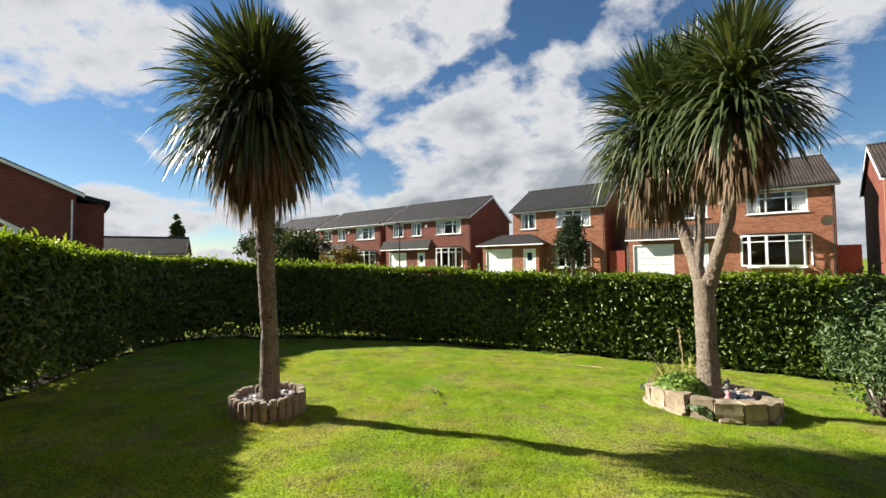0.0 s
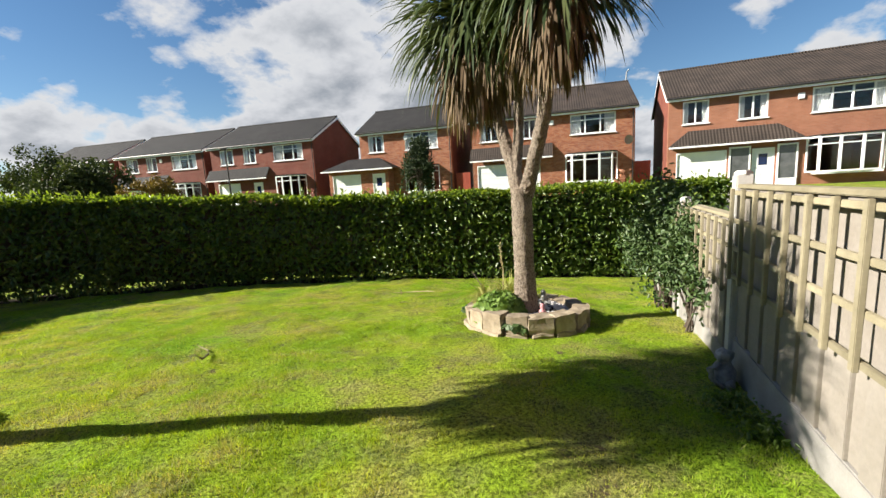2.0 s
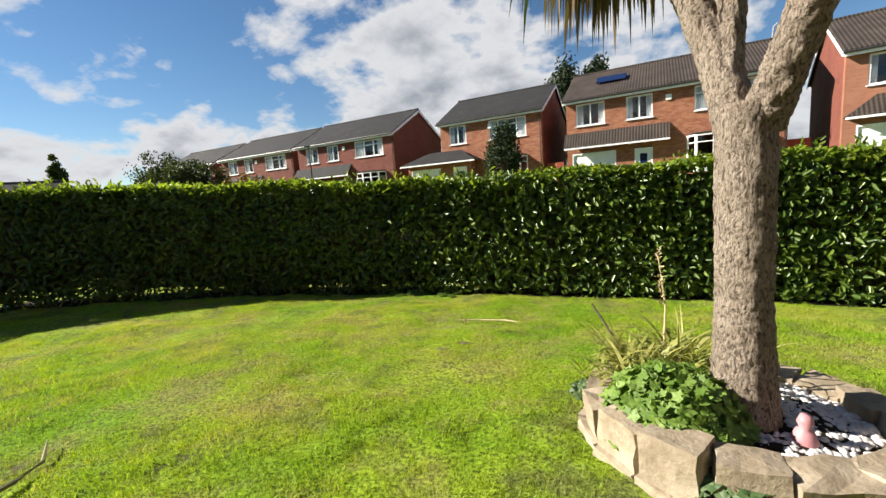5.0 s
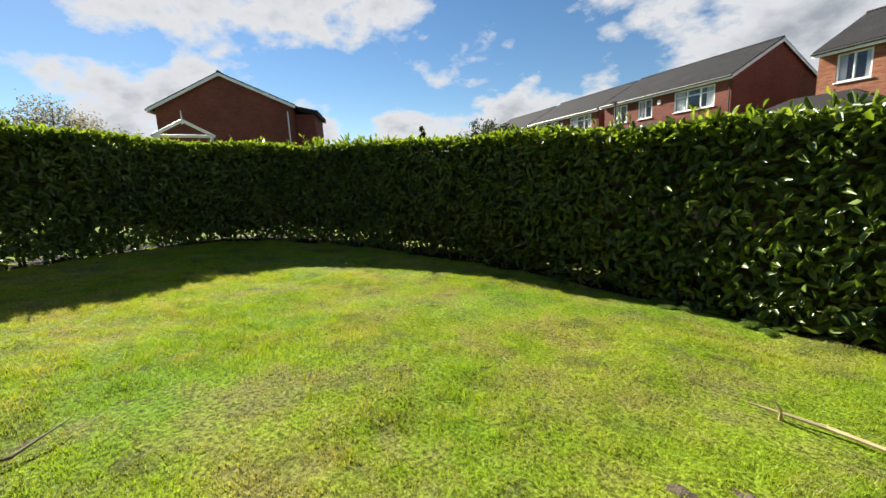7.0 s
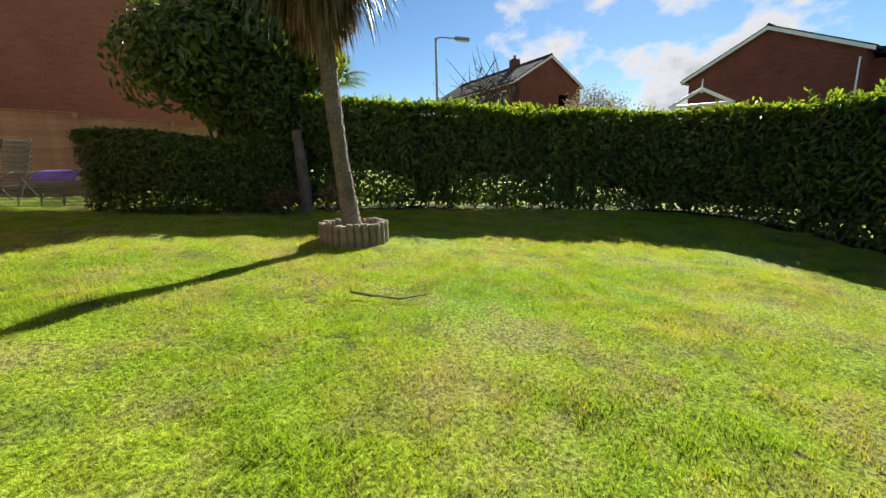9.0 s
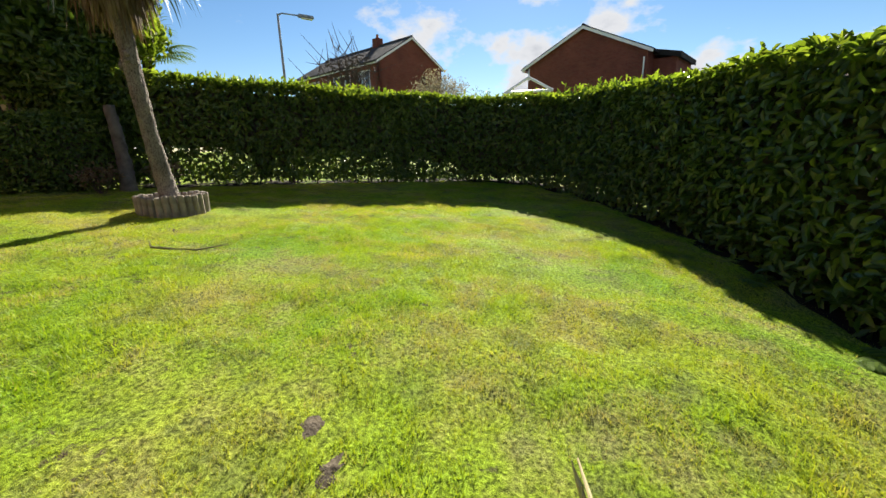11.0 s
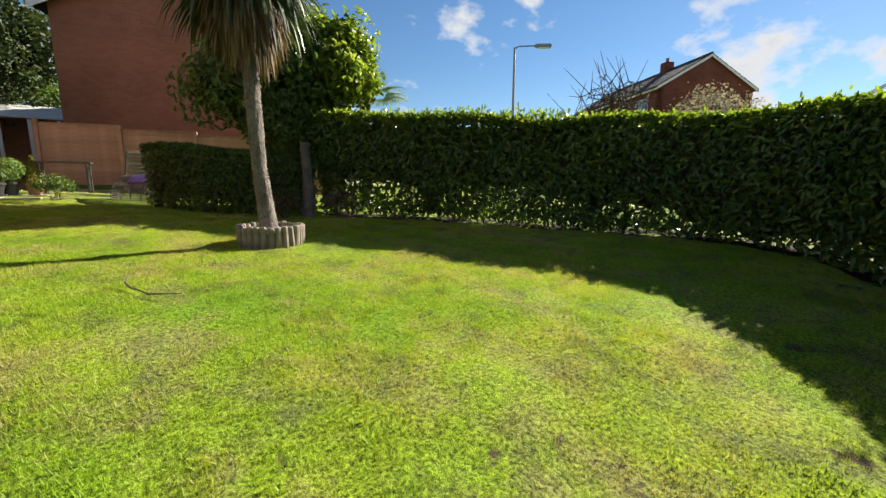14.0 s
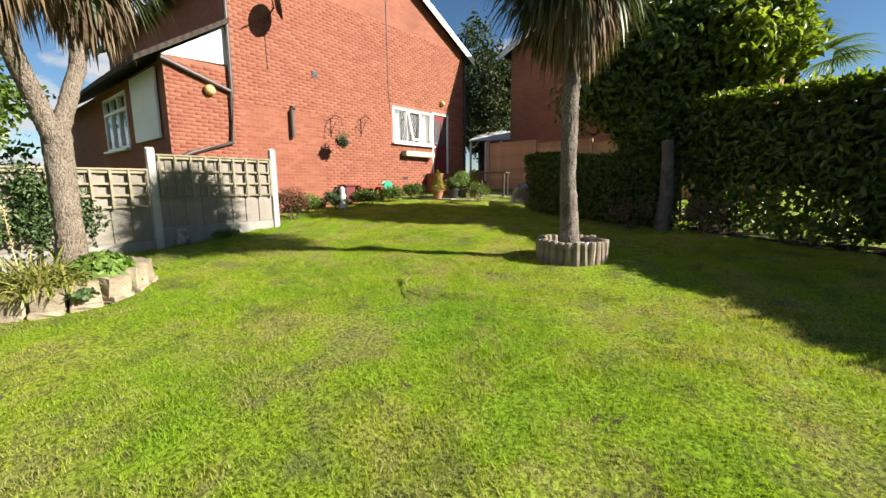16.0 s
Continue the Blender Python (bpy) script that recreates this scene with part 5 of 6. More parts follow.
def gable_roof(parent, x0, x1, y0, y1, eave, ridge, mat, over=0.3, verge=0.15, name="roof", deep=0.12):
    ym = (y0 + y1) / 2
    k = (ridge - eave) / (ym - y0)
    roof = part(name, slab(bmesh.new(), [(x0 - verge, y0 - over, eave - over * k), (x1 + verge, y0 - over, eave - over * k), (x1 + verge, ym, ridge), (x0 - verge, ym, ridge)], deep), mat, parent)
    part("back_slope", slab(bmesh.new(), [(x0 - verge, ym, ridge), (x1 + verge, ym, ridge), (x1 + verge, y1 + over, eave - over * k), (x0 - verge, y1 + over, eave - over * k)], deep), mat, roof)
    part("ridge_tile", tubed([(x0 - verge, ym, ridge - 0.02), (x1 + verge, ym, ridge - 0.02)], 0.09, 8), mat, roof)
    for xx in (x0 - verge - 0.02, x1 + verge):
        for ya, yb in ((y0 - over, ym), (y1 + over, ym)):
            bm = bmesh.new()
            za, zb = eave - over * k - 0.13, ridge - 0.13
            vs = [bm.verts.new((xx + dx, yy, zz + dz)) for dx in (0, 0.025) for yy, zz in ((ya, za), (yb, zb)) for dz in (-0.12, 0.06)]
            for q in ((0, 1, 3, 2), (4, 6, 7, 5), (0, 2, 6, 4), (1, 5, 7, 3), (0, 4, 5, 1), (2, 3, 7, 6)):
                bm.faces.new([vs[i] for i in q])
            part("bargeboard", bm, UPVC, roof)
    part("fascia", boxed(x0 - verge, x1 + verge, y0 - over - 0.005, y0 - over + 0.02, eave - over * k - 0.27, eave - over * k - 0.10), UPVC, roof)
    part("gutter", tubed([(x0 - verge, y0 - over - 0.06, eave - over * k - 0.11), (x1 + verge, y0 - over - 0.06, eave - over * k - 0.11)], 0.055, 8), BLACK, roof)
    return roof


def bay(parent, x0, x1, z0, z1, y):
    """A white bow of five lights standing out from the wall, under a small tiled lid."""
    root = part("bay_window", boxed(x0 + 0.25, x1 - 0.25, y - 0.55, y, z0 - 0.1, z0, bevel=0.01), UPVC, parent)
    pts = [(x0, y), (x0 + 0.35, y - 0.5), (x0 + (x1 - x0) * 0.36, y - 0.62), (x0 + (x1 - x0) * 0.64, y - 0.62), (x1 - 0.35, y - 0.5), (x1, y)]
    for i, (a, b) in enumerate(zip(pts, pts[1:])):
        d = Vector((b[0] - a[0], b[1] - a[1], 0))
        m = Matrix.Translation((a[0], a[1], 0)) @ Matrix.Rotation(math.atan2(d.y, d.x), 4, "Z")
        ln = d.length
        for dims in ((0, 0.07, -0.03, 0.03, z0, z1), (ln - 0.05, ln, -0.03, 0.03, z0, z1), (0.07, ln - 0.05, -0.028, 0.028, z1 - 0.08, z1), (0.07, ln - 0.05, -0.028, 0.028, z0, z0 + 0.08), (0.07, ln - 0.05, -0.026, 0.026, z1 - 0.42, z1 - 0.37)):
            f = part("frame", boxed(*dims), UPVC, root)
            f.matrix_local = m
        p = part("pane", boxed(0.05, ln - 0.04, -0.003, 0.003, z0 + 0.05, z1 - 0.05), GLASS, root)
        p.matrix_local, p.visible_shadow = m, False
    bm = bmesh.new()
    top = [bm.verts.new((a, b - 0.06 if b < y else b, z1)) for a, b in pts]
    up = [bm.verts.new((a, b - 0.06 if b < y else b, z1 + 0.08)) for a, b in pts]
    for i in range(5):
        bm.faces.new((top[i], top[i + 1], up[i + 1], up[i]))
    bm.faces.new(up)
    bm.faces.new(top[::-1])
    part("lid", bm, TILE_GREY, root)
    return root


def front_door(parent, x0, x1, z0, z1, y, mat, glazed=True):
    d = part("door", boxed(x0 + 0.06, x1 - 0.06, y + 0.04, y + 0.085, z0 + 0.02, z1 - 0.06, bevel=0.006), mat, parent)
    for a, b, c, e in ((x0, x0 + 0.06, z0, z1), (x1 - 0.06, x1, z0, z1), (x0 + 0.06, x1 - 0.06, z1 - 0.06, z1)):
        part("door_frame", boxed(a, b, y, y + 0.1, c, e, bevel=0.005), UPVC, d)
    w = x1 - x0
    if glazed:
        part("glazed_panel", boxed(x0 + w * 0.3, x1 - w * 0.3, y + 0.03, y + 0.05, z0 + 1.15, z1 - 0.3, bevel=0.01), SOLAR, d)
    for a, b in ((0.18, 0.46), (0.54, 0.82)):
        part("door_panel", boxed(x0 + w * a, x0 + w * b, y + 0.028, y + 0.05, z0 + 0.2, z0 + 0.95, bevel=0.012), mat, d)
    part("handle", tubed([(x0 + 0.13, y + 0.0, z0 + 1.02), (x0 + 0.25, y + 0.0, z0 + 1.02)], 0.012, 6), STEEL, d)
    return d


def garage_door(parent, x0, x1, z0, z1, y):
    d = part("garage_door", boxed(x0, x1, y + 0.06, y + 0.1, z0, z1), UPVC, parent)
    for i in range(1, 5):
        z = z0 + (z1 - z0) * i / 5
        part("rib", boxed(x0 + 0.04, x1 - 0.04, y + 0.045, y + 0.07, z - 0.02, z + 0.02, bevel=0.006), UPVC, d)
    for a, b in ((x0 - 0.06, x0), (x1, x1 + 0.06)):
        part("frame", boxed(a, b, y - 0.01, y + 0.1, z0, z1), UPVC, d)
    part("frame", boxed(x0 - 0.06, x1 + 0.06, y - 0.01, y + 0.1, z1, z1 + 0.08), UPVC, d)
    return d


def row_house(label, origin, turn, w, deep, brick, tiles, ups, bayx, garage, door, canopy, ridge=7.6, eave=5.2, hip=0.0, forward=0.0):
    """One house of the row, front at y = 0 facing -y, left corner at the origin."""
    root = thing("house", label, "house", pose(*origin, 0, 0, turn), group="houses in the row")
    holes = [(a, b, 3.62, 4.85) for a, b, n in ups] + [(bayx[0] + 0.1, bayx[1] - 0.1, 0.62, 2.4), (garage[0], garage[1], 0.0, 2.1), (door[0], door[1], 0.0, 2.1)]
    part("front_wall", wall_mesh(bmesh.new(), 0, w, -1.2, eave, 0, 0.28, holes), brick, root)
    part("back_wall", boxed(0, w, deep - 0.28, deep, -1.2, eave), brick, root)
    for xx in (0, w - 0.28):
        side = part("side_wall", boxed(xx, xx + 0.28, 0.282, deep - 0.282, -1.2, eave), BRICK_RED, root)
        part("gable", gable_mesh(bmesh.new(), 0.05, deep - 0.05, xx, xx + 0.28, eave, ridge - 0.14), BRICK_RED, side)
    part("upper_floor", boxed(0.29, w - 0.29, 0.29, deep - 0.29, 2.5, 2.65), ROOM, root)
    part("ground_floor", boxed(0.29, w - 0.29, 0.29, deep - 0.29, -0.3, -0.02), ROOM, root)
    part("loft_floor", boxed(0.29, w - 0.29, 0.29, deep - 0.29, 5.0, 5.1), ROOM, root)
    gable_roof(root, 0, w, 0, deep, eave + 0.1, ridge, tiles)
    for a, b, n in ups:
        window_unit(root, a, b, 3.62, 4.85, 0.02, n, transom=n > 2)
    bay(root, bayx[0], bayx[1], 0.62, 2.4, 0.0)
    if forward:
        gx0, gx1 = garage[0] - 0.35, door[1] + 0.25
        part("porch_wall", wall_mesh(bmesh.new(), gx0, gx1, -1.2, 2.35, -forward, -forward + 0.2, [(garage[0], garage[1], -0.01, 2.0), (door[0], door[1], -0.01, 2.05)]), brick, root)
        for xx in (gx0, gx1 - 0.2):
            part("porch_side", boxed(xx, xx + 0.2, -forward + 0.202, 0, -1.2, 2.35), brick, root)
    fy = -forward
    garage_door(root, garage[0], garage[1], 0.0, 2.0, fy)
    front_door(root, door[0], door[1], 0.0, 2.05, fy, UPVC)
    c0, c1 = canopy
    bm = bmesh.new()
    hx = hip
    slab(bm, [(c0, fy - 0.55, 2.42), (c1, fy - 0.55, 2.42), (c1 - hx, 0.0, 3.25), (c0 + hx, 0.0, 3.25)], 0.1)
    can = part("canopy_roof", bm, tiles, root)
    part("canopy_fascia", boxed(c0, c1, fy - 0.56, fy - 0.53, 2.31, 2.40), UPVC, can)
    if hip:
        for xa, xb in ((c0, c0 + hx), (c1, c1 - hx)):
            bm = bmesh.new()
            vs = [bm.verts.new(v) for v in ((xa, fy - 0.55, 2.42), (xa, 0, 2.42), (xb, 0, 3.25))]
            bm.faces.new(vs)
            part("hip_slope", bm, tiles, can)
    part("downpipe", tubed([(w - 0.12, -0.06, -0.5), (w - 0.12, -0.06, eave - 0.2)], 0.035, 8), BLACK, root)
    part("alarm_box", boxed(w * 0.5, w * 0.5 + 0.28, -0.07, 0, 4.35, 4.65, bevel=0.02), UPVC, root)
    return root


ROW = -12.7
base = 1.2
row_house("red-brown brick house with a grey tiled roof and white bay window", (2.85, 29.95, base), ROW, 10.2, 7.6, BRICK_ROW, TILE_BROWN,
          [(0.55, 2.1, 2), (3.2, 4.5, 2), (6.4, 9.1, 3)], (6.1, 9.2), (0.35, 2.6), (3.6, 4.5), (-0.1, 5.3), ridge=7.3)
row_house("smaller brick house with a dark slate-grey roof and hipped garage roof", (-5.5, 32.45, base), ROW, 7.1, 7.4, BRICK_ROW, TILE_GREY,
          [(0.7, 1.95, 2), (3.6, 6.1, 4)], (3.5, 6.1), (-1.9, 0.3), (1.3, 2.3), (-2.6, 3.1), ridge=7.25, hip=1.6, forward=1.0)
row_house("red brick house with a dark tiled roof and white windows", (-19.0, 35.4, base), ROW, 9.9, 7.6, BRICK_RED, TILE_GREY,
          [(0.95, 2.3, 2), (3.3, 4.5, 2), (6.2, 8.9, 3)], (6.2, 9.0), (0.5, 2.6), (4.0, 4.9), (-0.3, 5.7), ridge=7.3)
row_house("red brick house with a dark tiled roof and white windows", (-29.4, 38.0, base), ROW, 9.8, 7.6, BRICK_RED, TILE_GREY,
          [(0.95, 2.3, 2), (3.3, 4.5, 2), (6.2, 8.9, 3)], (6.2, 9.0), (0.5, 2.6), (4.0, 4.9), (-0.3, 5.7), ridge=7.3)
row_house("red brick house with a dark tiled roof and white windows", (-40.6, 41.0, base), ROW, 9.8, 7.6, BRICK_RED, TILE_GREY,
          [(0.95, 2.3, 2), (3.3, 4.5, 2), (6.2, 8.9, 3)], (6.2, 9.0), (0.5, 2.6), (4.0, 4.9), (-0.3, 5.7), ridge=7.3)
corner = row_house("smooth orange-brown brick house with brown roof and white porch", (13.85, 25.8, 1.05), -19.0, 11.6, 7.8, BRICK_SMOOTH, TILE_BROWN,
          [(0.7, 1.95, 2), (3.3, 4.6, 2), (6.4, 9.6, 4)], (6.3, 9.4), (0.5, 2.8), (4.0, 5.0), (0.0, 6.1), ridge=7.4, hip=1.0)

for a, b in ((2.95, 3.92), (5.08, 5.95)):
    light = part("porch_light", boxed(a, b, -0.12, -0.02, 0.0, 0.42, bevel=0.01), UPVC, corner, "glazed side light of the porch")
    for c, d, e, f in ((a, a + 0.07, 0.42, 2.2), (b - 0.07, b, 0.42, 2.2), (a + 0.07, b - 0.07, 2.12, 2.2)):
        part("frame", boxed(c, d, -0.12, -0.02, e, f), UPVC, light)
    part("pane", boxed(a + 0.07, b - 0.07, -0.08, -0.07, 0.42, 2.12), PANE_GREY, light)

# bits on and between the row of houses
panel = thing("solar_panel", "dark blue solar panel on a tiled roof", "solar panel")
part("glass_face", boxed(0, 1.6, -0.02, 0.9, 0, 0.05, bevel=0.008), SOLAR, panel)
rowm = pose(2.85, 29.95, base, 0, 0, ROW)
panel.matrix_world = rowm @ pose(1.5, 1.35, 6.12, 29.5, 0, 0)
for xx, nm in ((10.75, "gate"), (-0.9, "gate")):
    gate = thing("side_gate", "red-brown boarded side gate between houses", "gate", rowm @ pose(xx, 0.8, 0))
    for i in range(7):
        part("board", boxed(-0.5 + i * 0.145, -0.36 + i * 0.145, 0, 0.03, -0.6, 1.75, bevel=0.004), RED_WOOD, gate)
    part("rail", boxed(-0.5, 0.52, 0.03, 0.07, 1.3, 1.4), RED_WOOD, gate)
dish = thing("satellite_dish", "pale satellite dish on a house wall", "satellite dish", rowm @ pose(9.75, -0.02, 3.05))
bm = lathe([(0.005, 0.02), (0.12, 0.0), (0.28, 0.06), (0.285, 0.07), (0.12, 0.012)], 18)
bmesh.ops.transform(bm, matrix=pose(0, -0.3, 0, 100, 0, 25), verts=bm.verts[:])
part("reflector", bm, PAVING, dish)
part("arm", tubed([(0, 0, -0.1), (0, -0.28, -0.02)], 0.015, 6), STEEL, dish)
aerial = thing("flue", "small metal flue on a ridge", "flue", rowm @ pose(10.2, 3.8, 7.2))
part("pipe", tubed([(0, 0, 0), (0.05, 0, 0.7), (0.2, 0, 0.85)], 0.05, 8), STEEL, aerial)
lp = thing("street_lamp", "slim dark street lamp before the row of houses", "street lamp", pose(-15.1, 31.0, ground_z(-15.1, 31.0)))
part("column", tubed([(0, 0, 0), (0, 0, 4.6)], [0.07, 0.04], 8), BLACK, lp)
part("lantern", boxed(-0.35, 0.1, -0.08, 0.08, 4.55, 4.68, bevel=0.03), BLACK, lp)

# gabled house across the corner
gab = thing("house", "plain red brick gable end with a dark roof", "house", pose(-27.6, 9.66, 0, 0, 0, -24.9))
part("gable_wall", boxed(-0.28, 0, -3.92, 3.92, 0.2, 6.5), BRICK_RED, gab)
part("gable", gable_mesh(bmesh.new(), -3.92, 3.92, -0.28, 0, 6.5, 8.3), BRICK_RED, gab)
for yy in (-3.92, 3.64):
    part("side_wall", boxed(-10, -0.282, yy, yy + 0.28, 0.2, 6.5), BRICK_RED, gab)
part("back_wall", boxed(-10.28, -10, -3.92, 3.92, 0.2, 6.5), BRICK_RED, gab)
gable_roof(gab, -10.28, 0.0, -3.92, 3.92, 6.56, 8.4, TILE_GREY, over=0.35, verge=0.22)
part("rear_wing", boxed(-5, -1.2, 3.925, 5.2, 0.2, 6.0), BRICK_RED, gab)
part("wing_roof", slab(bmesh.new(), [(-5.1, 3.93, 6.55), (-1.0, 3.93, 6.55), (-1.0, 5.45, 6.2), (-5.1, 5.45, 6.2)], 0.3), TILE_GREY, gab)
part("downpipe", tubed([(0.05, 3.75, 0.3), (0.05, 3.75, 6.0)], 0.04, 8), UPVC, gab)
porch = thing("porch_gable", "white timber porch gable with a finial", "porch", pose(-19.0, 7.05, 0.55))
for a, b in (((0, -1.15, 3.1), (0, 0, 3.75)), ((0, 1.15, 3.1), (0, 0, 3.75)), ((0, -1.0, 3.12), (0, 1.0, 3.12))):
    part("rafter", tubed([a, b], 0.07, 6), UPVC, porch)
part("finial", tubed([(0, 0, 3.6), (0, 0, 4.15)], [0.05, 0.015], 6), UPVC, porch)
for yy in (-1.0, 1.0):
    part("porch_post", boxed(-0.06, 0.06, yy - 0.06, yy + 0.06, ground_z(-19.0, 7.05) - 0.6, 3.12), UPVC, porch)

# house beyond the street lamp
E1, E2 = Vector((-29.65, -5.55, 0)), Vector((-36.0, -2.3, 0))
far = thing("house", "red brick house with chimney and white windows beyond the hedge", "house")
wd = (E2 - E1).length
ax = (E2 - E1).normalized()                                     # along the gable end
back = Vector((-ax.y, ax.x, 0))                                  # along the ridge
if back.y > 0:
    back = -back
m = Matrix.Identity(4)
m.col[0][:3], m.col[1][:3], m.col[2][:3], m.col[3][:3] = (-back)[:], ax[:], (0, 0, 1), (E1 + back * 13)[:]
far.matrix_world = m
part("front_wall", wall_mesh(bmesh.new(), 0, 13, 0.5, 8.0, 0, 0.28, [(10.2, 11.8, 5.9, 7.4), (6.3, 9.0, 5.9, 7.4), (1.5, 4.0, 5.9, 7.4)]), BRICK_RED, far)
part("gable_wall", wall_mesh(bmesh.new(), 0, wd, 0.5, 8.0, 0, 0.28, [(4.6, 5.7, 5.9, 7.2)]), BRICK_RED, far).matrix_local = Matrix.Translation((13, 0.0, 0)) @ pose(0, 0, 0, 0, 0, 90)
part("gable", gable_mesh(bmesh.new(), 0.02, wd - 0.02, 12.72, 13.0, 8.0, 10.0), BRICK_RED, far)
part("back_wall", boxed(0, 12.7, wd - 0.28, wd, 0.5, 8.0), BRICK_RED, far)
part("side_wall", boxed(0, 0.28, 0.3, wd - 0.3, 0.5, 8.0), BRICK_RED, far)
part("loft_floor", boxed(0.3, 12.7, 0.3, wd - 0.3, 7.7, 7.85), ROOM, far)
part("upper_floor", boxed(0.3, 12.7, 0.3, wd - 0.3, 5.0, 5.15), ROOM, far)
gable_roof(far, 0, 13, 0, wd, 8.1, 10.15, TILE_BROWN, over=0.3)
for a, b, n in ((10.2, 11.8, 2), (6.3, 9.0, 3), (1.5, 4.0, 3)):
    window_unit(far, a, b, 5.9, 7.4, 0.03, n)
ch = part("chimney", boxed(8.2, 8.9, wd / 2 - 0.35, wd / 2 + 0.35, 9.6, 10.75, bevel=0.02), BRICK_RED, far)
part("chimney_pot", lathe([(0.13, 0), (0.11, 0.3), (0.13, 0.34)], 12, (8.55, wd / 2, 10.75)), TERRACOTTA, ch)

# low house far off along the road
low = thing("house", "distant low house with a grey tiled roof", "house", pose(-58.0, 27.5, 1.0, 0, 0, 48))
part("front_wall", wall_mesh(bmesh.new(), 0, 12, -0.5, 3.0, 0, 0.28, [(1.5, 3.6, 1.2, 2.5), (7.5, 9.8, 1.2, 2.5)]), BRICK_RED, low)
part("back_wall", boxed(0, 12, 6.72, 7.0, -0.5, 3.0), BRICK_RED, low)
for xx in (0, 11.72):
    part("side_wall", boxed(xx, xx + 0.28, 0.282, 6.718, -0.5, 3.0), BRICK_RED, low)
    part("gable", gable_mesh(bmesh.new(), 0.05, 6.95, xx, xx + 0.28, 3.0, 5.1), BRICK_RED, low)
part("inner_floor", boxed(0.3, 11.7, 0.3, 6.7, 2.7, 2.8), ROOM, low)
gable_roof(low, 0, 12, 0, 7.0, 3.1, 5.25, TILE_BROWN)
for a, b in ((1.5, 3.6), (7.5, 9.8)):
    window_unit(low, a, b, 1.2, 2.5, 0.02, 3)

# ---- own house ----
HOME = Matrix.Identity(4)
HOME.col[0][:3], HOME.col[1][:3], HOME.col[3][:3] = (-FU)[:], Vector((0.954, -0.3, 0)).normalized()[:], (3.6, -2.3, 0)
home = thing("house", "orange-red brick house gable end beside the lawn", "house", HOME)
# x runs away from the street end (x = -s), y into the house
W0, W1, WF = -4.75, 3.65, -6.0
wall = part("gable_wall", wall_mesh(bmesh.new(), W0, W1, 0.3, 6.05, 0, 0.28, [(0.0, 1.83, 2.70, 3.77), (1.86, 2.72, 1.80, 3.82)]), MORTAR, home)
bm = gable_mesh(bmesh.new(), W0, W1, 0, 0.28, 6.05, 8.05)
bmesh.ops.transform(bm, matrix=Matrix(((0, 1, 0, 0), (1, 0, 0, 0), (0, 0, 1, 0), (0, 0, 0, 1))), verts=bm.verts[:])
bmesh.ops.reverse_faces(bm, faces=bm.faces[:])
part("gable", bm, BRICK_OWN, home)
part("far_wall", boxed(W1 - 0.28, W1, 0.282, 9.0, 0.3, 6.05), BRICK_OWN, home)
part("street_wall", boxed(W0, W0 + 0.28, 0.282, 9.0, 0.3, 6.05), BRICK_OWN, home)
part("inner_wall", boxed(W0 + 0.3, W1 - 0.3, 3.0, 3.2, 0.3, 6.0), ROOM, home)
part("ground_floor", boxed(W0 + 0.3, W1 - 0.3, 0.3, 3.0, 1.4, 1.6), ROOM, home)
part("upper_floor", boxed(W0 + 0.3, W1 - 0.3, 0.3, 3.0, 4.1, 4.3), ROOM, home)
xm = (W0 + W1) / 2
k = 2.0 / (W1 - xm)
for xa, lab in ((W0, "near_slope"), (W1, "far_slope")):
    e = xa + math.copysign(0.35, xa - xm)
    sl = slab(bmesh.new(), [(e, -0.22, 6.12 - 0.35 * k), (xm, -0.22, 8.14), (xm, 9.2, 8.14), (e, 9.2, 6.12 - 0.35 * k)], 0.1)
    rf = part(lab, sl, TILE_GREY, home)
    bm = bmesh.new()
    za, zb = 6.12 - 0.35 * k - 0.10, 8.14 - 0.10
    vs = [bm.verts.new((xx, yy, zz + dz)) for yy in (-0.245, -0.22) for xx, zz in ((e, za), (xm, zb)) for dz in (-0.16, 0.06)]
    for q in ((0, 1, 3, 2), (4, 6, 7, 5), (0, 2, 6, 4), (1, 5, 7, 3), (0, 4, 5, 1), (2, 3, 7, 6)):
        bm.faces.new([vs[i] for i in q])
    part("bargeboard", bm, UPVC, rf)
    part("gutter", tubed([(e, -0.25, 6.0 - 0.35 * k), (e, 9.2, 6.0 - 0.35 * k)], 0.06, 8), BLACK, rf)
# single-storey front with a white clad cheek
front_side = part("front_side_wall", boxed(WF, W0 - 0.002, 0.0, 0.28, 0.2, 3.88), MORTAR, home)
bm = bmesh.new()
vs = [bm.verts.new((xx, yy, zz)) for yy in (0.02, 0.2) for xx, zz in ((WF, 3.885), (W0, 3.93), (W0, 4.72))]
for q in ((0, 1, 2), (5, 4, 3), (0, 3, 4, 1), (1, 4, 5, 2), (2, 5, 3, 0)):
    bm.faces.new([vs[i] for i in q])
part("white_cheek", bm, UPVC, home, "white boarded cheek under the porch roof")
part("porch_roof", slab(bmesh.new(), [(WF - 0.5, -0.15, 3.72), (W0, -0.15, 4.84), (W0, 9.0, 4.84), (WF - 0.5, 9.0, 3.72)], 0.1), TILE_BROWN, home)
fr = part("front_wall", wall_mesh(bmesh.new(), 0.0, 9.0, 0.2, 3.8, 0, 0.28, [(2.3, 4.3, 2.3, 3.6)]), BRICK_OWN, home)
fr.matrix_local = Matrix(((0, 1, 0, WF), (1, 0, 0, 0.282), (0, 0, 1, 0), (0, 0, 0, 1)))
wu = window_unit(home, 2.3, 4.3, 2.3, 3.6, -0.02, 3, transom=True, curtain=False)
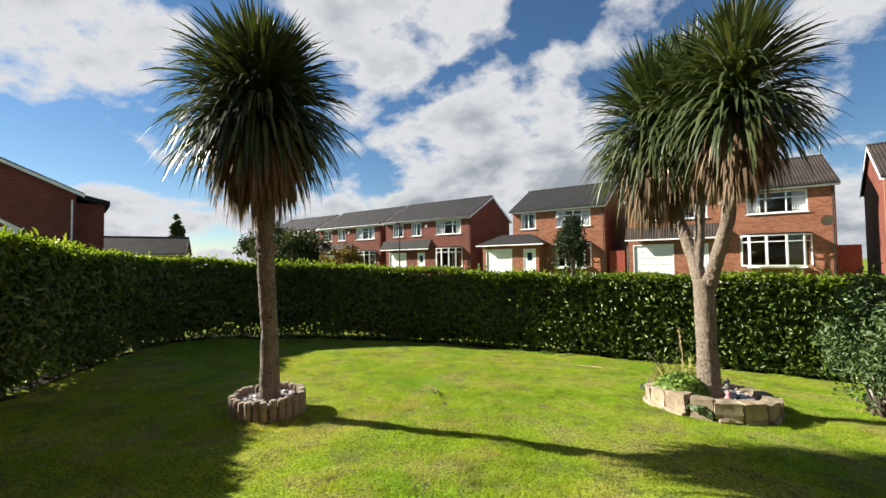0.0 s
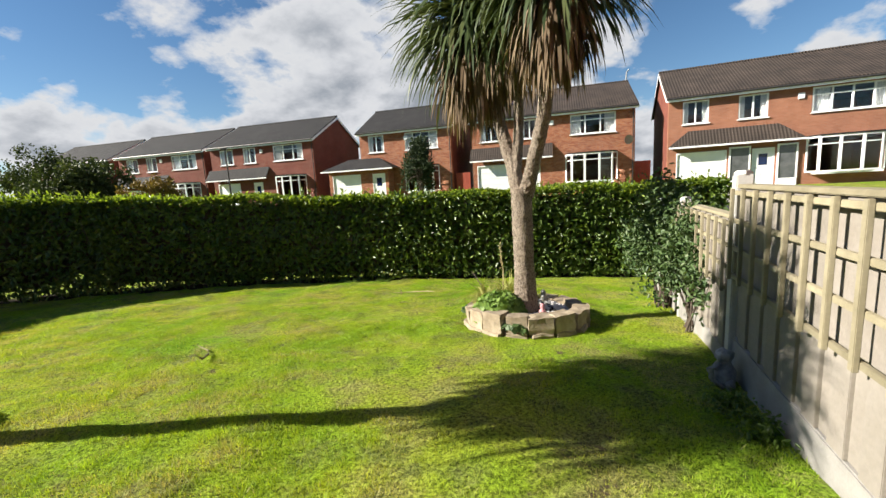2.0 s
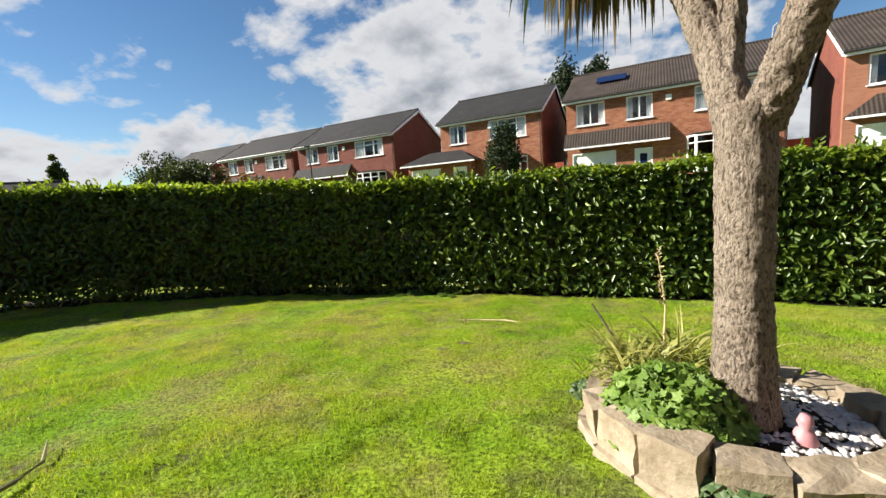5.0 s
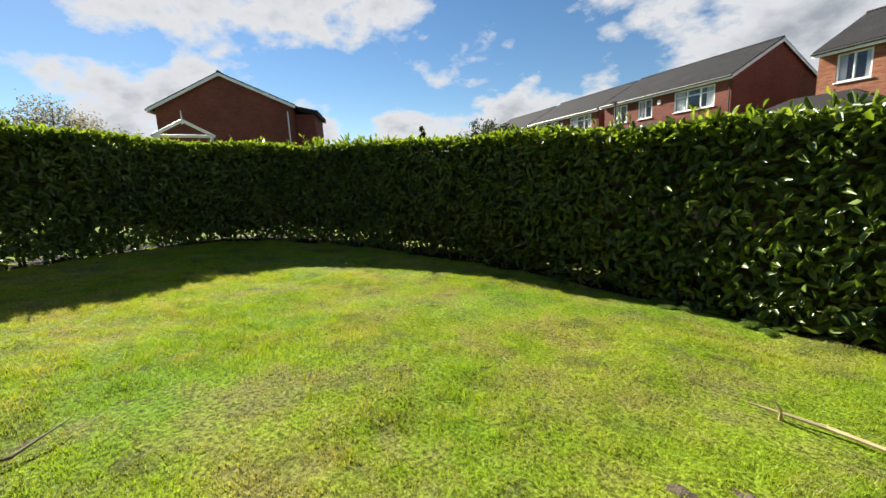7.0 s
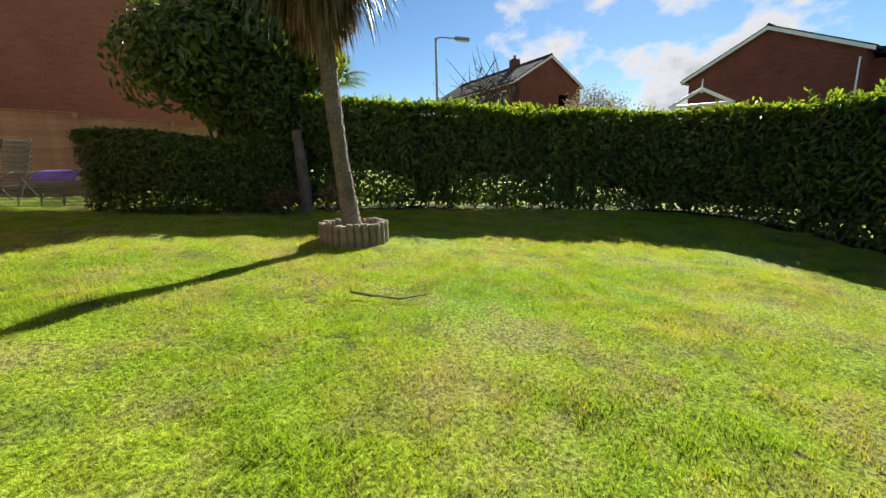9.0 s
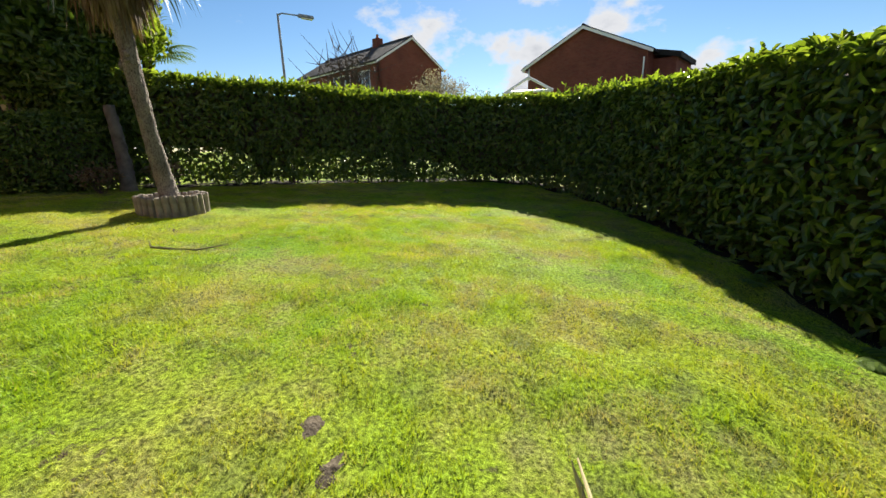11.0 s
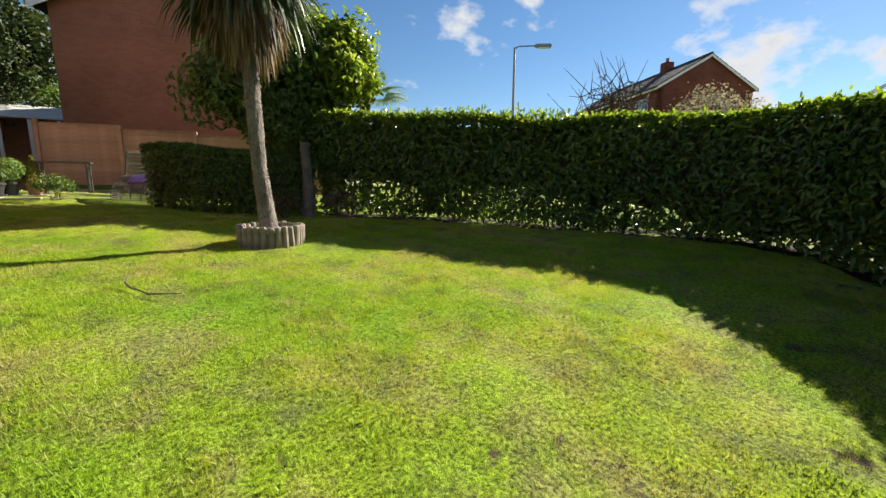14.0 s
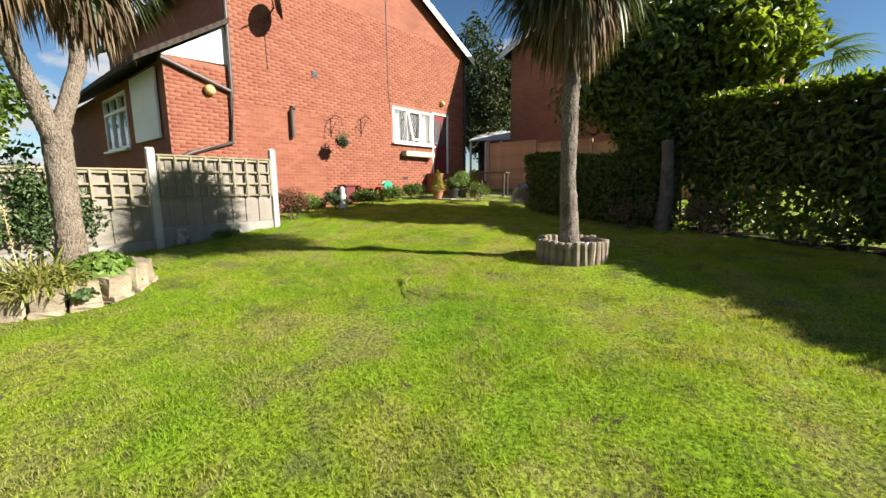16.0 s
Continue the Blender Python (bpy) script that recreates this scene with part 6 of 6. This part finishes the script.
wu.matrix_local = Matrix(((0, 1, 0, WF), (1, 0, 0, 0.282), (0, 0, 1, 0), (0, 0, 0, 1)))
part("white_screen", boxed(WF - 0.07, WF - 0.02, 0.35, 1.95, 2.35, 3.7, bevel=0.01), UPVC, home, "white panel beside the front window")
# leaded side window with one light ajar, and the back door
win = window_unit(home, 0.0, 1.83, 2.70, 3.77, -0.012, 3, curtain=True)
for i in range(3):
    for sgn in (1, -1):
        for c in range(-5, 8):
            x0 = 0.08 + i * 0.61
            z0 = 2.78 + c * 0.155
            a, b = (x0, z0 if sgn > 0 else z0 + 0.45), (x0 + 0.47, z0 + 0.72 if sgn > 0 else z0 - 0.27)
            t0, t1 = 0.0, 1.0
            lo, hi = 2.77, 3.70
            dz = b[1] - a[1]
            ta, tb = sorted(((lo - a[1]) / dz, (hi - a[1]) / dz))
            t0, t1 = max(t0, ta), min(t1, tb)
            if t1 - t0 > 0.05:
                p0 = (a[0] + (b[0] - a[0]) * t0, 0.022, a[1] + dz * t0)
                p1 = (a[0] + (b[0] - a[0]) * t1, 0.022, a[1] + dz * t1)
                part("lead_came", tubed([p0, p1], 0.006, 4), CURTAIN, win)
light = part("open_casement", boxed(0, 0.05, 0, 0.04, -0.95, 0), UPVC, win)
for dims in ((0.53, 0.58, 0, 0.04, -0.95, 0), (0.05, 0.53, 0, 0.04, -0.05, 0), (0.05, 0.53, 0, 0.04, -0.95, -0.90)):
    part("frame", boxed(*dims), UPVC, light)
light.matrix_local = pose(0.625, -0.03, 3.72, -14, 0, 0)
dr = front_door(home, 1.86, 2.72, 1.80, 3.82, 0.0, MAROON, False)
part("glazed_panel", boxed(1.99, 2.24, 0.03, 0.05, 2.75, 3.55, bevel=0.01), PANE_GREY, dr)
part("glazed_panel", boxed(2.33, 2.58, 0.03, 0.05, 2.75, 3.55, bevel=0.01), PANE_GREY, dr)
step = thing("door_steps", "brick steps up to the back door", "steps", HOME)
for i, (dz, dep) in enumerate(((1.78, 0.5), (1.56, 0.85), (1.34, 1.2))):
    part("step", boxed(1.5, 3.0, -dep, -0.01, dz - 0.22, dz, bevel=0.012), BRICK_OWN, step)
# pipes and fittings on the wall
pipe = thing("downpipe", "dark rainwater pipe with a sloping branch", "pipe", HOME)
part("drop", tubed([(-4.76, -0.06, 6.0), (-4.78, -0.06, 3.4), (-4.84, -0.06, 2.32), (-5.7, -0.06, 2.05), (-5.95, -0.06, 1.9)], 0.045, 10), BROWN_PIPE, pipe)
part("branch", tubed([(-6.05, -0.06, 3.80), (-4.80, -0.06, 3.38)], 0.045, 10), BROWN_PIPE, pipe)
pipe = thing("downpipe", "dark rainwater pipe at the house corner", "pipe", HOME)
part("drop", tubed([(3.62, -0.06, 5.85), (3.60, -0.06, 5.5), (3.62, -0.06, 1.1)], 0.045, 10), BLACK, pipe)
part("hopper", boxed(3.53, 3.71, -0.15, 0.0, 5.78, 5.98, bevel=0.02), BLACK, pipe)
stub = thing("flue_pipe", "short dark upright vent pipe on the wall", "pipe", HOME)
part("pipe", tubed([(-3.4, -0.07, 2.55), (-3.4, -0.07, 3.18), (-3.38, -0.04, 3.25), (-3.3, -0.0, 3.25)], 0.05, 10), BROWN_PIPE, stub)
for xx, zz, rr_ in ((-5.21, 3.34, 0.11), (2.34, 4.16, 0.09)):
    gl = thing("wall_lamp", "round amber bulkhead lamp on the brick wall", "lamp", HOME @ pose(xx, 0, zz))
    bm = lathe([(rr_ * 0.7, 0), (rr_, 0.03), (rr_ * 0.95, 0.08), (rr_ * 0.6, 0.13), (0.01, 0.145)], 18)
    bmesh.ops.transform(bm, matrix=pose(0, 0, 0, 90, 0, 0), verts=bm.verts[:])
    part("globe", bm, AMBER, gl, smooth=True)
    part("back_plate", boxed(-rr_ * 0.6, rr_ * 0.6, -0.02, 0.0, -rr_ * 0.6, rr_ * 0.6), BLACK, gl)
sat = thing("satellite_dish", "dark satellite dish high on the brick wall", "satellite dish", HOME @ pose(-3.85, -0.05, 5.25))
bm = lathe([(0.005, 0.03), (0.15, 0.0), (0.31, 0.07), (0.315, 0.08), (0.15, 0.014)], 20)
bmesh.ops.transform(bm, matrix=pose(0.0, -0.38, 0.05, 80, 0, 62), verts=bm.verts[:])
part("reflector", bm, BLACK, sat)
part("arm", tubed([(0, 0.03, -0.15), (0, -0.3, 0.0), (-0.25, -0.7, -0.05)], 0.017, 6), BLACK, sat)
vent = thing("wall_vent", "small brown air vent in the wall", "vent", HOME @ pose(-2.67, 0, 4.15))
part("plate", boxed(-0.08, 0.08, -0.02, 0.0, -0.08, 0.08, bevel=0.006), BROWN_PIPE, vent)
for i in range(4):
    part("slat", boxed(-0.065, 0.065, -0.03, -0.02, -0.055 + i * 0.03, -0.04 + i * 0.03), BLACK, vent)
for xx, zz in ((0.5, 1.62), (1.45, 1.7)):
    vent = thing("air_brick", "dark air brick low in the wall", "vent", HOME @ pose(xx, 0, zz))
    part("plate", boxed(-0.11, 0.11, -0.012, 0.0, -0.04, 0.04, bevel=0.004), BLACK, vent)
wire = thing("wall_cable", "thin dark cable running down the brick wall", "cable", HOME)
part("cable", tubed([(-0.17, -0.012, 7.4), (-0.16, -0.012, 4.2), (-0.10, -0.012, 3.5)], 0.012, 5), BROWN_PIPE, wire)
wire = thing("wall_cable", "thin dark cable running down the brick wall", "cable", HOME)
part("cable", tubed([(-3.92, -0.012, 5.1), (-3.9, -0.012, 4.0)], 0.009, 5), BROWN_PIPE, wire)
trough = thing("window_trough", "sage green wooden planter under the side window", "planter", HOME)
part("front_board", boxed(0.35, 1.72, -0.22, -0.2, 2.30, 2.46, bevel=0.006), GREENBOX, trough)
part("base_board", boxed(0.35, 1.72, -0.198, 0.0, 2.30, 2.33), GREENBOX, trough)
for xx in (0.352, 1.698):
    part("end_board", boxed(xx, xx + 0.02, -0.198, 0.0, 2.332, 2.46), GREENBOX, trough)
for xx in (0.5, 1.5):
    part("bracket", tubed([(xx, -0.18, 2.29), (xx, -0.01, 2.1)], 0.012, 5), BLACK, trough)
for xx, zz, hang in ((-2.26, 3.0, True), (-1.25, 3.1, False)):
    brk = thing("basket_bracket", "scrolled dark iron hanging bracket on the wall", "bracket", HOME @ pose(xx, 0, zz))
    part("upright", tubed([(0, -0.015, -0.35), (0, -0.015, 0.15)], 0.012, 6), BLACK, brk)
    part("arm", tubed([(0, -0.02, 0.12), (0, -0.2, 0.2), (0, -0.42, 0.1), (0, -0.47, 0.02)], 0.010, 6), BLACK, brk)
    part("brace", tubed([(0, -0.02, -0.25), (0, -0.18, -0.02), (0, -0.36, 0.12)], 0.008, 6), BLACK, brk)
hb_ = thing("hanging_basket", "small hanging basket with trailing grey-green plants", "hanging basket", HOME @ pose(-2.26, -0.47, 2.5))
part("bowl", lathe([(0.03, -0.14), (0.13, -0.08), (0.17, 0.03), (0.16, 0.03), (0.12, -0.05)], 16), BLACK, hb_)
for a in range(3):
    t = a * math.tau / 3
    part("chain", tubed([(0.16 * math.cos(t), 0.16 * math.sin(t), 0.03), (0, 0, 0.5)], 0.004, 4), BLACK, hb_)
rr = np.random.default_rng(71)
at = unit(rr.normal(0, 1, (260, 3))) * rr.uniform(0.05, 0.2, 260)[:, None] + [0, 0, 0.04]
fast_mesh("trailing_plant", *leaf_arrays(rr, at, at, 0.07, 0.025, 0.6), SAGE, hb_, kind="stuff")

# bench, hose reel, pots and steps by the wall
ben = thing("garden_bench", "low red-stained wooden bench against the wall", "bench", HOME @ pose(-1.25, -0.28, 0.98))
part("seat", boxed(-0.45, 0.45, -0.15, 0.15, 0.36, 0.41, bevel=0.008), RED_WOOD, ben)
for sx in (-0.38, 0.38):
    for sy in (-0.1, 0.1):
        part("leg", boxed(sx - 0.035, sx + 0.035, sy - 0.03, sy + 0.03, 0, 0.358, bevel=0.005), RED_WOOD, ben)
part("stretcher", boxed(-0.34, 0.34, -0.02, 0.02, 0.12, 0.17), RED_WOOD, ben)
chair = thing("wooden_planter", "dark red square wooden planter against the wall", "planter", HOME @ pose(-2.0, -0.25, 0.95))
part("body", boxed(-0.16, 0.16, -0.15, 0.15, 0, 0.42, bevel=0.015), MAROON, chair)
part("rim", boxed(-0.19, 0.19, -0.18, 0.18, 0.42, 0.46, bevel=0.01), MAROON, chair)
reel = thing("hose_reel", "bright green plastic hose reel by the wall", "hose reel", HOME @ pose(-0.55, -0.25, 1.35))
bm = lathe([(0.05, -0.08), (0.17, -0.08), (0.17, -0.06), (0.12, -0.05), (0.12, 0.05), (0.17, 0.06), (0.17, 0.08), (0.05, 0.08)], 20)
bmesh.ops.transform(bm, matrix=pose(0, 0, 0, 90, 0, 0), verts=bm.verts[:])
part("drum", bm, GREEN_PLASTIC, reel, smooth=False)
part("stand", boxed(-0.15, 0.15, -0.1, 0.1, -0.26, -0.20, bevel=0.01), GREEN_PLASTIC, reel)
part("post", boxed(-0.03, 0.03, -0.1, -0.085, -0.2, 0.05), GREEN_PLASTIC, reel)
p = HOME @ Vector((-2.55, -0.75, 0))
tagged(part("garden_statue", lathe([(0.10, 0), (0.12, 0.05), (0.07, 0.18), (0.10, 0.34), (0.06, 0.42), (0.075, 0.5), (0.03, 0.57)], 16, (p.x, p.y, ground_z(p.x, p.y))), POST_WHITE, smooth=True), "white cast garden figure among bedding plants", "statue")


def potted(label, cx, cy, high, rad, mat, seed, pot=TERRACOTTA, pot_h=0.28, cone=True):
    z = ground_z(cx, cy)
    root = thing("potted_plant", label, "potted plant", pose(cx, cy, z), group="pots by the door")
    part("pot", lathe([(0.11, 0), (0.16, pot_h - 0.05), (0.18, pot_h - 0.05), (0.18, pot_h), (0.15, pot_h), (0.14, pot_h - 0.04)], 18), pot, root)
    rr = np.random.default_rng(seed)
    n = 1500
    h = rr.uniform(0, 1, n) ** 1.3
    a = rr.uniform(0, math.tau, n)
    d = rad * ((1 - h) if cone else np.sqrt(np.clip(1 - (2 * h - 1) ** 2, 0, 1))) * rr.uniform(0.75, 1.05, n)
    at = np.stack([d * np.cos(a), d * np.sin(a), pot_h + h * high], 1)
    fast_mesh("foliage", *leaf_arrays(rr, at, np.stack([np.cos(a), np.sin(a), 0.5 + 0 * a], 1), 0.05, 0.022, -0.8), mat, root, kind="stuff")
    return root


potted("clipped golden cone conifer in a pot", 2.15, -2.35, 0.55, 0.24, GOLD, 72)
potted("clipped golden cone conifer in a pot", 1.25, -3.1, 0.55, 0.20, GOLD, 73)
potted("leafy flowering plant in a dark pot", 1.62, -3.0, 0.5, 0.28, LIME, 74, BLACK, cone=False)
potted("leafy plant in a dark pot by the steps", 1.8, -2.75, 0.32, 0.24, SHRUB, 75, BLACK, cone=False)
bush("patio_shrub", "dark low shrub with white flowers beside the patio", 0.75, -1.9, 0.5, 0.35, 0.55, 900, 0.05, 76, SHRUB, category="plant")
pat = bmesh.new()
for i in range(6):
    for j in range(5):
        px, py = -0.2 + i * 0.62, -2.2 - j * 0.62
        z = ground_z(px, py) + 0.03
        box(pat, px, px + 0.605, py - 0.605, py, z - 0.06, z)
tagged(part("patio", pat, PAVING), "pale paved patio by the back door", "patio", kind="structure")
tab = thing("patio_table", "small grey slatted patio table", "table", pose(0.75, -3.35, ground_z(0.75, -3.35) + 0.03))
for i in range(5):
    part("slat", boxed(-0.5, 0.5, -0.3 + i * 0.125, -0.19 + i * 0.125, 0.70, 0.725, bevel=0.004), OLD_WOOD, tab)
for sx in (-0.42, 0.42):
    for sy in (-0.25, 0.25):
        part("leg", boxed(sx - 0.025, sx + 0.025, sy - 0.025, sy + 0.025, 0, 0.698), OLD_WOOD, tab)
ch = thing("garden_chair", "grey slatted folding garden chair", "chair", pose(-0.55, -3.2, ground_z(-0.55, -3.2) + 0.03, 0, 0, 20))
for i in range(6):
    s_ = part("back_slat", boxed(-0.22, 0.22, -0.01, 0.01, 0, 0.07, bevel=0.003), OLD_WOOD, ch)
    s_.matrix_local = pose(0, 0.2 + i * 0.03, 0.5 + i * 0.09, -18, 0, 0)
for i in range(4):
    part("seat_slat", boxed(-0.22, 0.22, -0.2 + i * 0.1, -0.12 + i * 0.1, 0.42, 0.44), OLD_WOOD, ch)
for sx in (-0.21, 0.21):
    part("leg", tubed([(sx, -0.2, 0), (sx, 0.35, 1.05)], 0.018, 6), OLD_WOOD, ch)
    part("leg", tubed([(sx, 0.25, 0), (sx, -0.18, 0.43)], 0.018, 6), OLD_WOOD, ch)
# netted cloche with a purple cover
clo = thing("plant_cloche", "netted garden cloche part covered in purple cloth", "cloche", pose(-0.82, -1.6, ground_z(-0.82, -1.6), 0, 0, 28))


def arch(y, rad=0.38, n=9):
    return [(rad * math.cos(math.pi * i / n), y, 0.05 + 0.55 * math.sin(math.pi * i / n)) for i in range(n + 1)]


for i in range(5):
    part("hoop", tubed(arch(-0.8 + i * 0.4), 0.012, 6), MESHGREY, clo)
bm = bmesh.new()
a0 = arch(-0.78, 0.375)
for zz in np.linspace(-0.8, 0.8, 54):
    tube(bm, arch(zz, 0.372), 0.005, 4, cap=False)
for px, _, pz in arch(0, 0.372, 30):
    tube(bm, [(px, -0.8, pz), (px, 0.8, pz)], 0.005, 4, cap=False)
tagged(part("net", bm, MESHGREY, clo), kind="stuff")
bm = bmesh.new()
A, B = arch(-0.25, 0.395, 12)[3:9], arch(0.55, 0.395, 12)[3:9]
va, vb = [bm.verts.new((p[0], p[1], p[2] + 0.01)) for p in A], [bm.verts.new((p[0], p[1], p[2] + 0.01)) for p in B]
for i in range(len(va) - 1):
    bm.faces.new((va[i], va[i + 1], vb[i + 1], vb[i]))
cov = part("cover", bm, PURPLE, clo, "purple cloth cover")
cov.modifiers.new("thickness", "SOLIDIFY").thickness = 0.008

# larch-lap fence at the back
b0, b1 = Vector((1.5, -5.6, 0)), Vector((-5.6, -3.5, 0))
bw = (b1 - b0).normalized()
turn = math.degrees(math.atan2(bw.y, bw.x))
for i in range(4):
    p = b0 + bw * i * 1.85
    z = ground_z(p.x, p.y)
    pan = thing("lap_fence", "orange-brown larch-lap fence panel at the garden's end", "fence", pose(p.x, p.y, z, 0, 0, turn), group="back fence panels")
    for j in range(13):
        lp_ = part("lap_board", boxed(0.05, 1.8, 0, 0.016, 0, 0.155, bevel=0.003), LARCH, pan)
        lp_.matrix_local = pose(0, 0.0, 0.05 + j * 0.122, -4, 0, 0)
    for xx in (0.07, 0.92, 1.75):
        part("batten", boxed(xx - 0.025, xx + 0.025, 0.02, 0.05, 0.05, 1.66), LARCH, pan)
    part("capping", boxed(0.03, 1.82, -0.03, 0.06, 1.665, 1.69), LARCH, pan)
    po = thing("fence_post", "brown square timber fence post", "fence post", pose(p.x, p.y, z, 0, 0, turn), group="back fence posts")
    part("shaft", boxed(-0.045, 0.045, -0.045, 0.045, -0.1, 1.78, bevel=0.006), LARCH, po)
# neighbouring house beyond it
NX = Vector((-0.954, 0.3, 0)).normalized()
NH = Matrix.Identity(4)
NH.col[0][:3], NH.col[1][:3], NH.col[3][:3] = (-NX)[:], (-FU)[:], (Vector((1.2, -7.78, 0)) + NX * 8.4)[:]
nb = thing("house", "tall plain brown-red brick gable end of the neighbouring house", "house", NH)
part("gable_wall", wall_mesh(bmesh.new(), 0, 8.4, 0.6, 6.6, 0, 0.28), BRICK_SMOOTH, nb)
bm = gable_mesh(bmesh.new(), 0.0, 8.4, 0, 0.28, 6.6, 8.65)
bmesh.ops.transform(bm, matrix=Matrix(((0, 1, 0, 0), (1, 0, 0, 0), (0, 0, 1, 0), (0, 0, 0, 1))), verts=bm.verts[:])
bmesh.ops.reverse_faces(bm, faces=bm.faces[:])
part("gable", bm, BRICK_SMOOTH, nb)
for xx in (0.0, 8.12):
    part("side_wall", boxed(xx, xx + 0.28, 0.282, 8.5, 0.6, 6.6), BRICK_SMOOTH, nb)
part("inner_wall", boxed(0.3, 8.1, 2.5, 2.6, 0.6, 6.5), ROOM, nb)
for e, xm2, nm in ((-0.35, 4.2, "west_slope"), (8.75, 4.2, "east_slope")):
    zz = 6.6 + 0.12 - 0.35 * 0.488
    rf = part(nm, slab(bmesh.new(), [(e, -0.3, zz), (xm2, -0.3, 8.8), (xm2, 8.8, 8.8), (e, 8.8, zz)], 0.12), TILE_GREY, nb)
    bm = bmesh.new()
    vs = [bm.verts.new((xx, yy, z2 + dz)) for yy in (-0.325, -0.3) for xx, z2 in ((e, zz - 0.1), (xm2, 8.7)) for dz in (-0.18, 0.06)]
    for q in ((0, 1, 3, 2), (4, 6, 7, 5), (0, 2, 6, 4), (1, 5, 7, 3), (0, 4, 5, 1), (2, 3, 7, 6)):
        bm.faces.new([vs[i] for i in q])
    part("bargeboard", bm, UPVC, rf)
# conservatory glimpsed between the houses
con = thing("conservatory", "white conservatory with a pale glazed roof", "conservatory", pose(2.4, -14.2, 1.6))
part("roof", slab(bmesh.new(), [(-2.2, 1.5, 2.2), (2.2, 1.5, 2.2), (2.2, -1.5, 3.0), (-2.2, -1.5, 3.0)], 0.06), CURTAIN, con)
for i in range(6):
    part("mullion", boxed(-2.2 + i * 0.85, -2.1 + i * 0.85, 1.38, 1.46, 0.0, 2.1), UPVC, con)
for i in range(5):
    part("pane", boxed(-2.09 + i * 0.85, -1.36 + i * 0.85, 1.41, 1.416, 0.6, 2.05), GLASS, con)
part("dwarf_wall", boxed(-2.2, 2.2, 1.3, 1.37, -0.6, 0.6), BRICK_SMOOTH, con)
part("back_wall", boxed(-2.2, 2.2, -1.5, -1.3, -0.6, 2.9), BRICK_SMOOTH, con)

# ---- road beyond the hedge ----
bm = bmesh.new()
pts, way = walk_line([(-60, 23.5), (-30, 20.5), (-12, 18.6), (0, 18.2), (14, 16.0), (34, 10.0)], 1.5)
nrm = np.stack([-way[:, 1], way[:, 0]], 1)
rows = [[bm.verts.new((*(p + n * d), ground_z(*(p + n * d)) + 0.05)) for d in (-2.8, -1.4, 0, 1.4, 2.8)] for p, n in zip(pts, nrm)]
for a, b in zip(rows, rows[1:]):
    for k in range(4):
        bm.faces.new((a[k], b[k], b[k + 1], a[k + 1]))
tagged(part("road", bm, ASPHALT), "grey asphalt estate road beyond the hedge", "road", kind="structure")
for side in (-1, 1):
    bm = bmesh.new()
    rows = [[bm.verts.new((*(p + n * side * d), ground_z(*(p + n * side * d)) + h)) for d, h in ((2.8, 0.04), (2.8, 0.15), (2.92, 0.15), (4.4, 0.15), (4.4, 0.0))] for p, n in zip(pts, nrm)]
    for a, b in zip(rows, rows[1:]):
        for k in range(4):
            bm.faces.new((a[k], b[k], b[k + 1], a[k + 1]))
    tagged(part("pavement", bm, PAVING), "pale pavement with a raised kerb", "pavement", kind="structure")

# ---- bricks of the own house's wall ----
BW, BH = 0.215, 0.065
holes = [(-0.06, 1.89, 2.62, 3.83), (1.80, 2.78, 1.74, 3.88)]


def brick_box(x0, x1, z0, z1, proud):
    p = [(x0, z0), (x1, z0), (x1, z1), (x0, z1)]
    v = [(a, -proud, b) for a, b in ((x0 + 0.002, z0 + 0.002), (x1 - 0.002, z0 + 0.002), (x1 - 0.002, z1 - 0.002), (x0 + 0.002, z1 - 0.002))] + [(a, 0.002, b) for a, b in p]
    f = [(0, 1, 2, 3), (0, 4, 5, 1), (1, 5, 6, 2), (2, 6, 7, 3), (3, 7, 4, 0)]
    return v, f


me_v, me_f = brick_box(0, BW, 0, BH, 0.0024)
brick_me = bpy.data.meshes.new("brick")
brick_me.from_pydata(me_v, [], me_f)
brick_me.materials.append(BRICK_ONE)
rb = random.Random(17)
vs, fs, count = [], [], 0
for row in range(70):
    z = 0.80 + row * 0.075
    for col in range(-28, 18):
        xx = col * 0.225 + (0.1125 if row % 2 else 0.0)
        x0, x1 = max(xx, WF), min(xx + BW, W1)
        if x1 - x0 < 0.05 or (x0 < W0 and z > 3.78):
            continue
        if any(x1 > h[0] and x0 < h[1] and z + BH > h[2] and z < h[3] for h in holes):
            cut = [h for h in holes if x1 > h[0] and x0 < h[1] and z + BH > h[2] and z < h[3]][0]
            if x0 < cut[0] - 0.05:
                x1 = cut[0]
            elif x1 > cut[1] + 0.05:
                x0 = cut[1]
            else:
                continue
            if any(x1 > h[0] + 1e-6 and x0 < h[1] - 1e-6 and z + BH > h[2] and z < h[3] for h in holes):
                continue
        if count < 300 and xx > -4.72 and xx < -2.55 and 0.9 < z < 3.2 and x1 - x0 > 0.21:
            b = new("brick", brick_me)
            b.parent, b.location = wall, (x0, -0.0003 - 0.0007 * rb.random(), z)
            count += 1
        else:
            v, f = brick_box(x0, x1, z, z + BH, 0.0022 + 0.0008 * rb.random())
            k = len(vs)
            vs += v
            fs += [tuple(i + k for i in q) for q in f]
fast_mesh("brickwork", np.array(vs), np.array(fs), BRICK_MANY, wall, kind="stuff")
